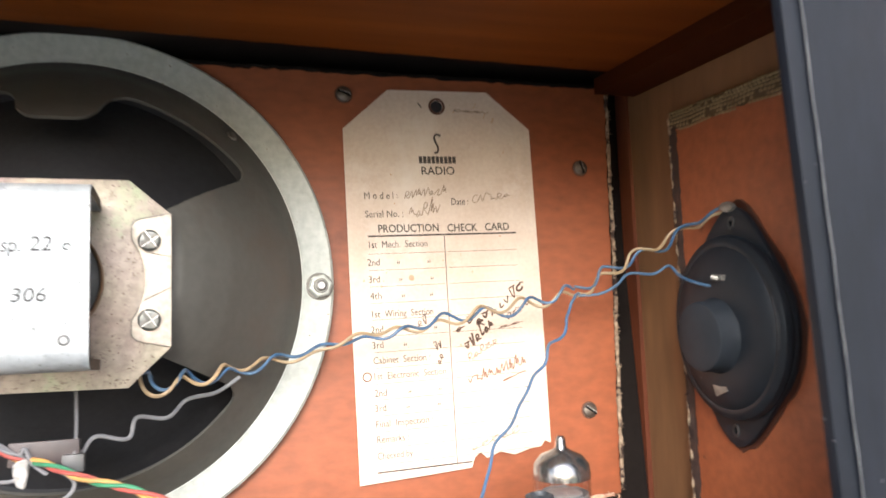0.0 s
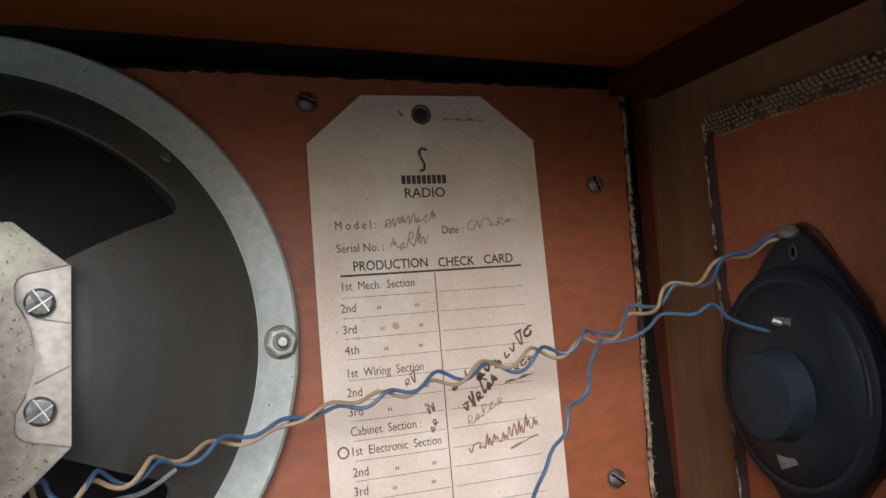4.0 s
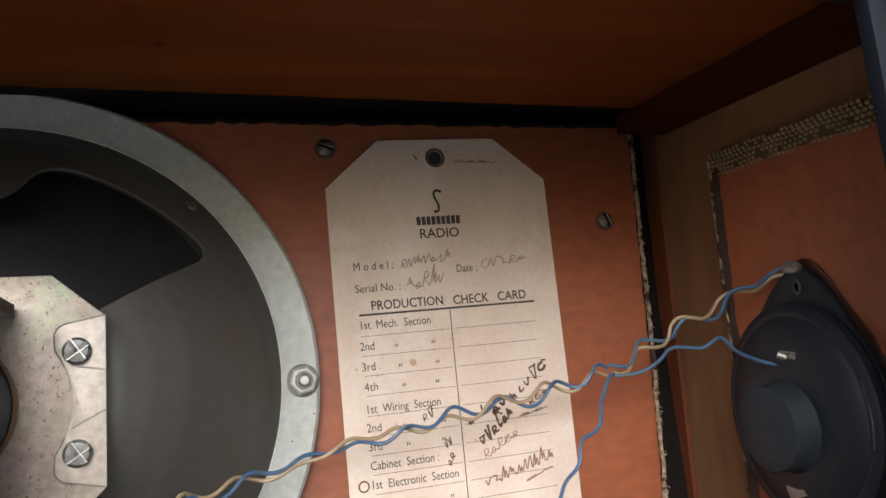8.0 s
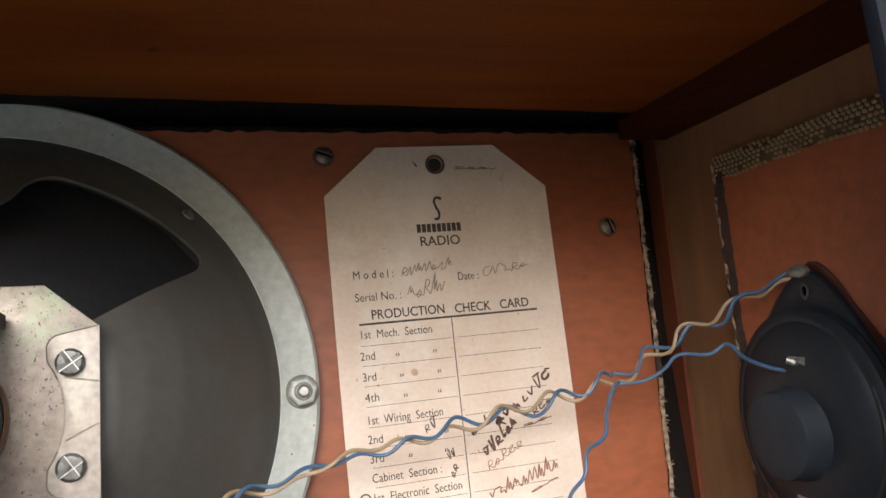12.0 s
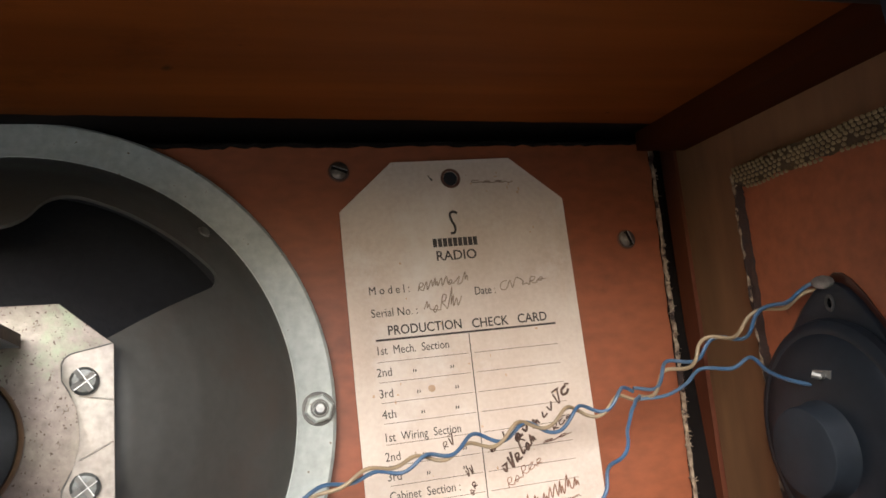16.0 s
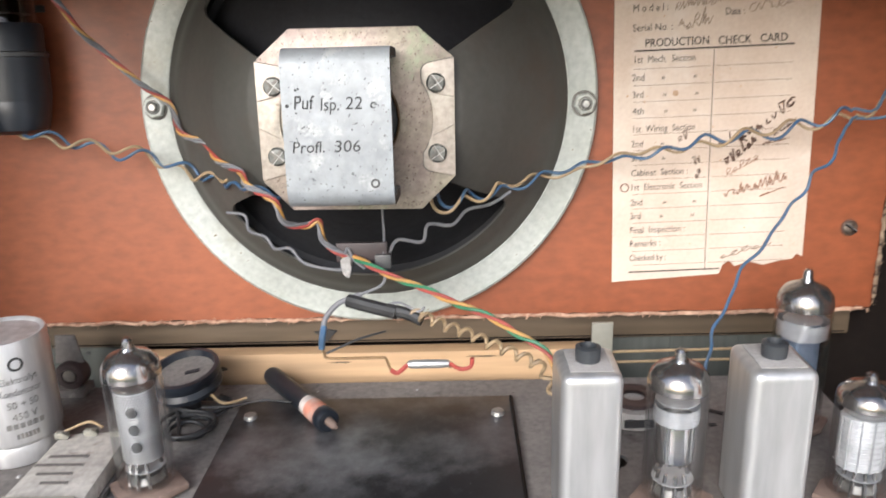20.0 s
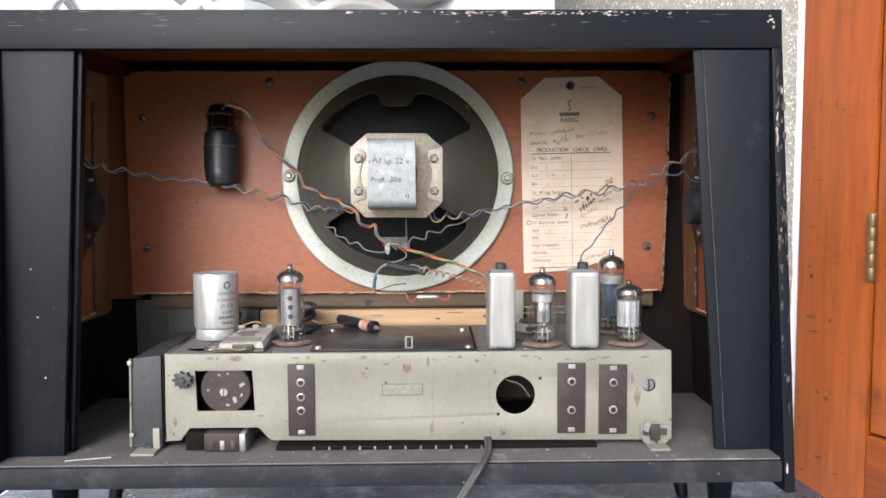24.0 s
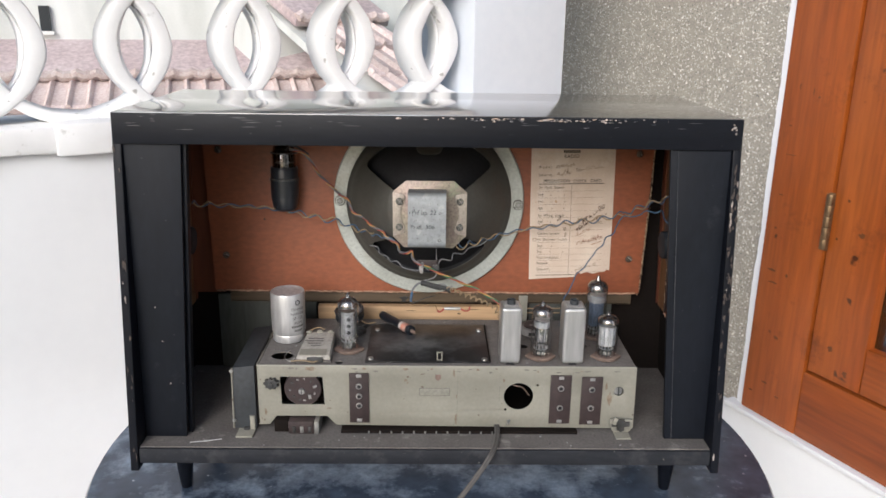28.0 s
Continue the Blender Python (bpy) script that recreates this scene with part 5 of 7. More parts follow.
for x0, z0, x1, z1, tall, loops, ink, seed, thick in (
    (-20, -45.0, 2, -43.6, 6.0, 7, PALE_INK, 1, 0.00021), (-18, -54, -2, -52.6, 7.0, 5, PALE_INK, 2, 0.00021), (14, -48, 35, -45, 3.6, 5, PALE_INK, 3, 0.00020),
    (1, -110.5, 10, -104, 5.0, 2, DARK_PEN, 4, 0.00030), (12, -108, 38, -91, 5.2, 7, DARK_PEN, 5, 0.00046), (6, -119, 21, -108, 5.4, 6, DARK_PEN, 6, 0.00044), (28, -106, 40, -98, 3.2, 4, DARK_PEN, 16, 0.00028), (22, -110, 36, -107, 1.2, 2, SEPIA, 17, 0.00016),
    (6, -124, 22, -116, 4.0, 5, RUST_PEN, 18, 0.00016), (5, -134, 36, -127, 4.6, 9, RUST_PEN, 7, 0.00024), (22, -135, 36, -130, 0.8, 2, RUST_PEN, 8, 0.00022), (-17, -107, -12, -104, 3.5, 2, DARK_PEN, 9, 0.00025), (-9, -118, -6, -116, 3, 2, DARK_PEN, 11, 0.00028), (-8, -125, -5, -121, 2.5, 2, DARK_PEN, 12, 0.00025), (4, -165, 30, -158, 4, 5, PALE_INK, 13, 0.0002), (8, -2, 28, -3, 1.0, 4, PALE_INK, 14, 0.0002), (-10, 2, -8, -1, 0.8, 2, INK, 15, 0.0002)):
    scrawl(x0, z0, x1, z1, tall, loops, ink, seed, thick)
part("ring_mark", moved(lathe([(0.0016, 0.0), (0.0022, 0.0), (0.0022, 0.0001), (0.0016, 0.0001)], 24), Matrix.Translation((-0.0425, -0.00005, -0.1275)) @ TOWARD), SEPIA, card)
part("stain", moved(slab(ragged(ring(-0.0185, -0.0835, 0.0014, 16), 0.0006, 0.0004, 5), 0.00003), Matrix.Translation((0, -0.00006, 0))), surf("rust_spot", (0.42, 0.28, 0.18), None, 300, 0.9), card, smooth=0)

# brown foxing spots and smudges on the card
rnd = random.Random(17)
FOXING = surf("brown_foxing", (0.40, 0.25, 0.15), (0.52, 0.36, 0.24), 500, 0.9)
for k in range(34):
    x, z = (rnd.uniform(8, 30), rnd.uniform(-8, 2)) if k < 9 else (rnd.uniform(-44, 44), rnd.uniform(-165, -14))
    w, hgt = rnd.uniform(0.0002, 0.0007), rnd.uniform(0.0002, 0.0008)
    pts = [(x / 1000 + w * math.cos(q) * rnd.uniform(0.5, 1.3), z / 1000 + hgt * math.sin(q) * rnd.uniform(0.5, 1.3)) for q in [i * math.pi / 5 for i in range(10)]]
    part("foxing_spot", moved(slab(pts, 0.00003), Matrix.Translation((0, -0.00005, 0))), FOXING, card, smooth=0)

# ---- side loudspeakers ----
def knitted(x, s, seed):
    """Coarse gold threads: staggered slanting stitches over the folded cloth, worn off along its lower edge."""
    rnd = random.Random(seed)
    verts, faces = [], []
    for j in range(6):
        for i in range(46):
            y, z = 0.0555 - 0.00243 * (i + 0.5 * (j % 2)), 0.0952 - 0.00160 * j
            if j > 3 and noise.noise(Vector((y * 90, z * 200, seed))) > 0.05 or rnd.random() < 0.05:
                continue
            q = noise.noise_vector(Vector((y * 80, z * 80, seed)))
            c = Vector((x - s * (0.0006 * math.sin(j * 1.0) + 0.0003 * q.x), y, z + 0.0007 * q.y))
            slant = 0.35 + rnd.uniform(-0.3, 0.3)
            a = Vector((0, math.cos(slant), math.sin(slant))) * 0.00116
            b = Vector((0, -math.sin(slant), math.cos(slant))) * 0.00068
            n = len(verts)
            verts += [c + a, c + 0.5 * a + b, c - 0.5 * a + b, c - a, c - 0.5 * a - b, c + 0.5 * a - b, c + 0.35 * a + Vector((-s * 0.0006, 0, 0)), c - 0.35 * a + Vector((-s * 0.0006, 0, 0))]
            faces += [(n + p, n + q2, n + r) for p, q2, r in ((0, 1, 6), (1, 2, 6), (2, 7, 6), (2, 3, 7), (3, 4, 7), (4, 5, 7), (5, 6, 7), (5, 0, 6))]
    me = bpy.data.meshes.new("threads")
    me.from_pydata(verts, [], faces)
    bm = bmesh.new()
    bm.from_mesh(me)
    bpy.data.meshes.remove(me)
    bmesh.ops.recalc_face_normals(bm, faces=bm.faces[:])
    return bm


for s in (-1, 1):
    SIDE = Matrix.Translation((s * 0.2736, -0.0930, 0.280)) @ pose(0, 0, 0, 0, s * -1.5)
    board = thing("side_board", SIDE, "orange-brown hardboard side baffle with gold cloth edge", "baffle", "side loudspeaker boards")
    part("board", moved(slab(ragged([(-0.057, -0.1015), (0.057, -0.1015), (0.057, 0.0940), (-0.057, 0.0940)], 0.004, 0.0008, 20 + s), 0.005), pose(0, 0, 0, 0, 0, 90 * s)), BAFFLE, board)
    x = -s * 0.0056
    lap = bmesh.new()
    rows = []
    for i in range(41):
        rows.append([lap.verts.new(Vector((x - s * 0.0006 * math.sin(k * 1.1) , -0.057 + 0.114 * i / 40, 0.0960 - 0.0085 * k / 4)) + 0.0006 * noise.noise_vector(Vector((i * 0.7, k * 0.9, 3 + s)))) for k in range(5)])
    for u, v in zip(rows, rows[1:]):
        for k in range(4):
            lap.faces.new((u[k], u[k + 1], v[k + 1], v[k]))
    fold = part("cloth_edge", lap, CLOTH_BACK, board, "woven gold cloth turned over the edge")
    part("cloth_threads", knitted(x - s * 0.0008, s, 31 + s), CLOTH, fold, "shiny gold threads of the weave", 60)
    lap = bmesh.new()
    rows = []
    for i in range(61):
        rows.append([lap.verts.new(Vector((x - s * 0.0007 * math.sin(k * 1.1), 0.0585 - 0.0055 * k / 4, 0.0900 - 0.190 * i / 60)) + 0.0011 * noise.noise_vector(Vector((i * 0.8, k * 0.9, 7 + s)))) for k in range(5)])
    for u, v in zip(rows, rows[1:]):
        for k in range(4):
            lap.faces.new((u[k], u[k + 1], v[k + 1], v[k]))
    part("cloth_edge", lap, DARK_CLOTH, board, "frayed dark cloth along the upright edge")
    part("cloth_edge", fringe([(x, 0.0575, 0.093), (x, 0.0572, 0.03), (x, 0.0575, -0.04), (x, 0.0575, -0.100)], 0.0026, 170, 32), PALE_FRAY, board, "pale loose threads", 0)
    part("torn_edge", fringe([(x, 0.057, -0.1015), (x, 0.0, -0.102), (x, -0.055, -0.1015)], 0.0025, 160, 33), FIBRE, board, "", 0)

    TW = SIDE @ Matrix.Translation((-s * 0.0052, 0.0180, -0.0048)) @ pose(0, 0, 0, 4) @ pose(0, 0, 0, 0, 0, 90 if s < 0 else -90) @ pose(0, 0, 0, 90)
    tweeter = thing("tweeter", TW, "small oval black tweeter screwed to the side board", "loudspeaker", "side tweeters")
    lugs = []
    for k in range(48):
        q = 2 * math.pi * k / 48
        ear = max(0, abs(math.sin(q)) - 0.72) / 0.28
        lugs.append((0.0362 * math.cos(q) * (1 - 0.25 * ear), 0.0375 * math.sin(q) + 0.0135 * ear * (1 if math.sin(q) > 0 else -1)))
    part("flange", moved(slab(lugs, 0.003, [ring(0, 0.0440, 0.0022, 12), ring(0, -0.0440, 0.0022, 12)], 0.0006), pose(0, 0, 0, -90) @ Matrix.Translation((0, -0.003, 0))), TWEETER_BLACK, tweeter)
    part("body", lathe([(0, 0.003), (0.0338, 0.003), (0.0344, 0.0048), (0.0338, 0.0070), (0.0318, 0.0084), (0.0306, 0.0086), (0.0300, 0.0083), (0.0286, 0.0096), (0.0230, 0.0112), (0.0180, 0.0124), (0, 0.0124)], 56, 1.045, 1.14), TWEETER_BLACK, tweeter)
    rnd = random.Random(60 + s)
    glue = [(x * 1.055 + rnd.uniform(-0.0009, 0.0011), z * 1.045 + rnd.uniform(-0.0008, 0.0012)) for x, z in lugs]
    # one dark ring for both the glue and the flange's shaded outline
    part("glue_ring", moved(slab(glue, 0.0007), pose(0, 0, 0, -90) @ Matrix.Translation((0, -0.0005, 0))), GLUE, tweeter, "dark glue and shaded outline round the flange", 0)
    # thin pale tube drawn as the highlight along the body ring
    part("highlight_arc", moved(tube([(0.0333 * math.cos(radians(q)), 0.0362 * math.sin(radians(q)), 0.0088) for q in range(-8, 26, 3)], 0.00035, 6), pose(0, 0, 0, 0, 0, 180 if s < 0 else 0)), SHADE_RIDGE, tweeter, "pale arc painting the highlight on the body's edge")
    part("magnet_cap", moved(lathe([(0, 0.0118), (0.0168, 0.0112), (0.0158, 0.0126), (0.0148, 0.0140), (0.0146, 0.0196), (0.0142, 0.0206), (0.0134, 0.0210), (0, 0.0212)], 40), Matrix.Translation((0, -0.0030, 0))), CAP_DUST, tweeter, "dusty black magnet cap")
    part("terminal", moved(merged(box(-0.0045, 0.0045, -0.002, 0.002, 0, 0.0012), tube([(0, 0, 0.0), (0.001, 0, 0.004), (-0.001, 0.001, 0.006)], 0.0016, 8)), Matrix.Translation((0.003, 0.0212, 0.0114)) @ Matrix.Diagonal((0.8, 0.8, 0.7, 1))), NUT_STEEL, tweeter, "soldered tin terminal")
    part("terminal", moved(box(-0.004, 0.004, -0.0025, 0.0025, 0, 0.0010), Matrix.Translation((0.001, -0.0250, 0.0106)) @ pose(0, 0, 0, 0, 0, 25)), NUT_STEEL, tweeter)
    for z in (0.0440, -0.0440):
        part("eyelet", moved(lathe([(0.0016, 0.0030), (0.0026, 0.0030), (0.0024, 0.0036), (0.0016, 0.0037)], 16, 0.8, 1.15), Matrix.Translation((0, z, 0))), DARK_STEEL, tweeter, "worn steel eyelet in the lug")
        part("hole", moved(lathe([(0, 0.0008), (0.0017, 0.0008), (0.0017, 0.0012), (0, 0.0012)], 12), Matrix.Translation((0, z, 0))), CONE, tweeter)
    part("solder", moved(lathe([(0, 0), (0.0034, 0.0002), (0.0030, 0.0014), (0.0012, 0.0022), (0, 0.0023)], 12, 1.5, 0.7), Matrix.Translation((-0.002 if s > 0 else 0.002, 0.0510, 0.0028))), NUT_STEEL, tweeter, "blob of solder on the lug's tip")

# ---- magic eye ----
EYE = RADIO @ pose(-0.1603, -0.0168, 0.0246)
eye = thing("indicator_valve", EYE, "upright tuning indicator valve in a black sleeve before the baffle", "valve")
part("sleeve", lathe([(0.0118, -0.012), (0.0150, -0.020), (0.0152, -0.016), (0.0155, 0.0005), (0.0148, 0.0010), (0.0150, 0.0125), (0.0142, 0.0140), (0.0134, 0.0140), (0.0134, -0.010)], 32), RUBBER, eye, "black plastic socket sleeve")
part("cap", lathe([(0, -0.0350), (0.0095, -0.0348), (0.0122, -0.0330), (0.0132, -0.0300), (0.0148, -0.0205), (0.0115, -0.0122), (0, -0.0122)], 32), RUBBER, eye)
part("glass", lathe([(0.0126, -0.008), (0.0128, 0.0300), (0.0110, 0.0372), (0.0060, 0.0405), (0, 0.0412), (0, 0.0402), (0.0055, 0.0395), (0.0102, 0.0366), (0.0120, 0.0298), (0.0118, -0.008)], 32), SMOKY, eye, "smoky glass bulb")
part("electrode", box(-0.0042, 0.0042, -0.0045, 0.0045, -0.006, 0.0300, 0.001), DARK_STEEL, eye)
for x in (-0.0075, 0.0075):
    part("support_rod", tube([(x, 0, -0.004), (x, 0, 0.0310)], 0.0005, 6), STEEL, eye)
part("mica", lathe([(0, 0.0180), (0.0105, 0.0180), (0.0105, 0.0184), (0, 0.0184)], 20), MESH_METAL, eye)
part("strap", tube(spline([(-0.0128, 0.012, 0.0290), (-0.0132, -0.004, 0.0292), (0, -0.0136, 0.0296), (0.0132, -0.004, 0.0292), (0.0128, 0.012, 0.0290)], 6), 0.0009, 6), TAPE, eye, "black strap round the bulb")
part("lead", tube(spline([(0.0040, -0.0120, 0.0330), (0.0120, -0.0160, 0.0385), (0.0210, -0.0150, 0.0350), (0.0290, -0.0120, 0.0290)], 6), 0.0011, 6), TAPE, eye, "black taped lead")
part("shield", lathe([(0.0020, 0.0300), (0.0085, 0.0310), (0.0088, 0.0330), (0.0020, 0.0340)], 24), DARK_STEEL, eye)
part("clip", box(-0.010, 0.010, 0.0125, 0.0222, 0.0200, 0.0230, 0.0006), DARK_STEEL, eye)
part("band", lathe([(0.0150, -0.0010), (0.0160, -0.0006), (0.0160, 0.0012), (0.0150, 0.0016), (0.0138, 0.0012)], 32), DARK_STEEL, eye, "thin dark clamp ring")

# ---- chassis ----
chassis = thing("radio_chassis", Matrix.Identity(4), "dusty steel valve-radio chassis with brown terminal strips", "chassis")
back = [(-0.171, 0.163), (0.2125, 0.163), (0.2140, 0.0945), (-0.0930, 0.0970), (-0.1020, 0.1070), (-0.1540, 0.1070), (-0.1610, 0.0975), (-0.1725, 0.0970)]
win_hole = [(-0.1490, 0.1510), (-0.1060, 0.1510), (-0.1045, 0.1200), (-0.1480, 0.1200)]
back_plate = part("back_plate", moved(slab(back, 0.0014, [win_hole, ring(0.0935, 0.1305, 0.0150, 32), ring(0.1960, 0.1370, 0.0050, 20), ring(0.0805, 0.1155, 0.0013, 10), ring(0.1125, 0.1430, 0.0013, 10)], 0.0002), Matrix.Translation((0, -0.1490, 0))), CHASSIS, chassis, "cream-grey chassis back plate, stained")
top = [(-0.1705, -0.1475), (0.2120, -0.1475), (0.2120, -0.0220), (-0.1705, -0.0220)]
hole = ring(-0.1500, -0.1240, 0.0115, 24, 0.0095)
lid = slab(top, 0.0014, [hole, ring(-0.0900, -0.1395, 0.0042, 14), ring(-0.1330, -0.1430, 0.0020, 10), ring(0.1020, -0.0960, 0.0060, 14), ring(0.1680, -0.0940, 0.0045, 14)])
part("top_plate", moved(lid, Matrix.Translation((0, 0, 0.1630)) @ pose(0, 0, 0, -90)), TOP_DUST, chassis, "dust-covered chassis top")
for x, y, w, d, a in ((0.1548, -0.0608, 0.0034, 0.0013, -28), (0.1500, -0.0720, 0.0016, 0.0012, 0)):
    part("slot", moved(box(-w, w, -d, d, 0, 0.0003), Matrix.Translation((x, y, 0.1645)) @ pose(0, 0, 0, 0, 0, a)), CONE, chassis, "dark slot punched in the chassis top", 0)
part("fold", tube([(-0.1705, -0.1478, 0.1628), (0.2122, -0.1478, 0.1628)], 0.0012, 8), CHASSIS, chassis)
part("end_plate", box(0.2112, 0.2126, -0.1475, -0.0220, 0.0950, 0.1612), CHASSIS, chassis)
part("end_plate", box(-0.1722, -0.1708, -0.1475, -0.0220, 0.0975, 0.1640), CHASSIS, chassis)
part("front_plate", box(-0.1705, 0.2110, -0.0232, -0.0220, 0.0950, 0.1612), DUSTY, chassis)
# near-black board paints the shade in the gap under the chassis
inside = part("underside_shade_board", box(-0.088, 0.155, -0.1555, -0.0300, 0.0909, 0.0940, 0.0006), DARK_GAP, chassis, "row of switch contacts on a board coloured dark for the gap's shade")
for k in range(12):
    part("contact", box(-0.060 + 0.0115 * k, -0.0585 + 0.0115 * k, -0.1562, -0.1555, 0.0912, 0.0938), STEEL, inside)
side_box = part("side_box", hull([(-0.1975, -0.1500, 0.0930), (-0.1745, -0.1500, 0.0930), (-0.1745, -0.0500, 0.0930), (-0.1975, -0.0500, 0.0930), (-0.1960, -0.1500, 0.1610), (-0.1740, -0.1500, 0.1635), (-0.1740, -0.0450, 0.1635), (-0.1960, -0.0450, 0.1610)], 0.0012), GREYBLUE, chassis, "dark grey painted end box")
part("trim", tube([(-0.1980, -0.1505, 0.0935), (-0.1965, -0.1505, 0.1610)], 0.0009, 8), CHASSIS, side_box)
for z in (0.103, 0.158):
    part("screw", moved(lathe([(0, 0), (0.0022, 0), (0.0018, 0.0012), (0, 0.0015)], 12), Matrix.Translation((-0.1968, -0.1512, z)) @ TOWARD), STEEL, side_box)
part("edge_strip", tube([(-0.1722, -0.1485, 0.0985), (-0.1728, -0.1490, 0.1615), (-0.1718, -0.0850, 0.1652)], 0.0008, 6), DARK_GAP, chassis)
# drum seen through the back plate's window
drum = part("voltage_drum", moved(lathe([(0, 0), (0.0186, 0), (0.0190, 0.001), (0.0190, 0.007), (0.0182, 0.008), (0, 0.008)], 40), Matrix.Translation((-0.1265, -0.1400, 0.1370)) @ TOWARD), BAKELITE, chassis, "round brown mains selector drum")
part("hub_screw", moved(lathe([(0, 0), (0.0034, 0), (0.0030, 0.0016), (0, 0.0018)], 16), Matrix.Translation((-0.1275, -0.1482, 0.1345)) @ TOWARD), STEEL, drum)
part("slot", box(-0.1280, -0.1272, -0.1504, -0.1496, 0.1318, 0.1374), DARK_STEEL, drum)
for k, (dx, dz, w) in enumerate(((-0.0105, 0.0070, 0.0016), (-0.0045, 0.0105, 0.0012), (0.0020, 0.0115, 0.0010), (0.0085, 0.0085, 0.0014), (0.0125, 0.0030, 0.0020), (-0.0130, -0.0010, 0.0010), (-0.0090, -0.0080, 0.0014), (0.0070, -0.0085, 0.0022), (0.0120, -0.0050, 0.0012), (-0.0030, -0.0120, 0.0010), (0.0015, -0.0125, 0.0012))):
    part("contact", moved(box(-w, w, -0.0006, 0.0002, -w * 0.6, w * 0.6), Matrix.Translation((-0.1265 + dx, -0.1482, 0.1370 + dz)) @ pose(0, 0, 0, 0, 37 * k)), STEEL if k % 3 else DARK_STEEL, drum)
# near-black sheet added for the unlit inside behind the drum
part("shade_backing", box(-0.1520, -0.1030, -0.1300, -0.1280, 0.1150, 0.1560), DARK_GAP, chassis)
tagb = part("switch_lug", moved(slab([(-0.1572 + (0.0080 if k % 2 else 0.0056) * math.cos(k * math.pi / 9), 0.1450 + (0.0068 if k % 2 else 0.0048) * math.sin(k * math.pi / 9)) for k in range(18)], 0.0050, (), 0.0005), Matrix.Translation((0, -0.1545, 0))), DARK_STEEL, chassis, "dirty toothed steel knob")
part("screw", moved(lathe([(0, 0), (0.0024, 0), (0.0020, 0.0014), (0, 0.0016)], 12), Matrix.Translation((-0.1572, -0.1545, 0.1450)) @ TOWARD), DARK_STEEL, tagb)
low = part("mains_switch", box(-0.1410, -0.1150, -0.1580, -0.1250, 0.0915, 0.1052, 0.001), BAKELITE, chassis, "small dark mains switch below the plate")
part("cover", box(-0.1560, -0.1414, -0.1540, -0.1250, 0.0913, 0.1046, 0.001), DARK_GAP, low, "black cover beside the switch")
for k in range(3):
    part("contact", box(-0.1370 + 0.008 * k, -0.1335 + 0.008 * k, -0.1590, -0.1578, 0.0930, 0.1000, 0.0004), STEEL if k == 1 else DARK_STEEL, low)
part("bracket", box(-0.1146, -0.1098, -0.1590, -0.1300, 0.0912, 0.1052, 0.0006), STEEL, low)


def strip(x0, x1, z0, z1, rows, slot=True):
    s = part("terminal_strip", box(x0, x1, -0.1512, -0.1492, z0, z1, 0.0003), BAKELITE, chassis, "brown bakelite terminal strip with metal sockets")
    c = (x0 + x1) / 2
    for z in rows:
        part("socket", moved(lathe([(0.0019, 0.0), (0.0032, 0.0), (0.0031, 0.0012), (0.0020, 0.0014)], 18), Matrix.Translation((c, -0.1511, z)) @ TOWARD), STEEL, s)
        part("socket_hole", moved(lathe([(0, 0), (0.0020, 0), (0.0020, 0.0006), (0, 0.0006)], 14), Matrix.Translation((c, -0.1511, z)) @ TOWARD), CONE, s)
    for z in (z0 + 0.0030, z1 - 0.0022):
        part("lug", box(c - 0.0026, c + 0.0026, -0.1518, -0.1511, z - 0.0018, z + 0.0014, 0.0002), ALU, s)


strip(-0.0790, -0.0592, 0.1010, 0.1560, (0.1420, 0.1310, 0.1205))
strip(0.1255, 0.1467, 0.1010, 0.1550, (0.1410, 0.1190))
strip(0.1572, 0.1785, 0.1000, 0.1535, (0.1400, 0.1190))
plate_mark = part("maker_plate", box(-0.0080, 0.0230, -0.1496, -0.1491, 0.1310, 0.1400, 0.0002), CHASSIS, chassis, "embossed blank plate")
for z in (0.1314, 0.1396):
    part("edge", box(-0.0080, 0.0230, -0.1499, -0.1496, z - 0.00025, z + 0.00025), SHADE_STEEL, plate_mark)
for x in (-0.0078, 0.0228):
    part("edge", box(x - 0.00025, x + 0.00025, -0.1499, -0.1496, 0.1317, 0.1393), SHADE_STEEL, plate_mark)
part("face", box(-0.0070, 0.0220, -0.1498, -0.1496, 0.1322, 0.1388), SHADE_PLATE, plate_mark)
part("seam", box(0.0306, 0.0313, -0.1493, -0.1489, 0.0972, 0.1610), SHADE_PLATE, back_plate)
part("seam", box(0.0735, 0.0740, -0.1493, -0.1489, 0.0972, 0.1610), SHADE_PLATE, back_plate)
part("shield_mark", moved(slab([(0.0080, 0.1545), (0.0140, 0.1545), (0.0138, 0.1500), (0.0110, 0.1478), (0.0082, 0.1500)], 0.0003), Matrix.Translation((0, -0.1494, 0))), surf("rusty_stamp", (0.19, 0.13, 0.11), None, 200, 0.8), chassis, smooth=0)
selector = part("selector_screw", moved(lathe([(0, 0), (0.0046, 0), (0.0042, 0.0010), (0, 0.0012)], 20), Matrix.Translation((0.1955, -0.1478, 0.1372)) @ TOWARD), STEEL, chassis)
part("slot", box(0.1950, 0.1962, -0.1494, -0.1486, 0.1330, 0.1414), DARK_STEEL, selector)
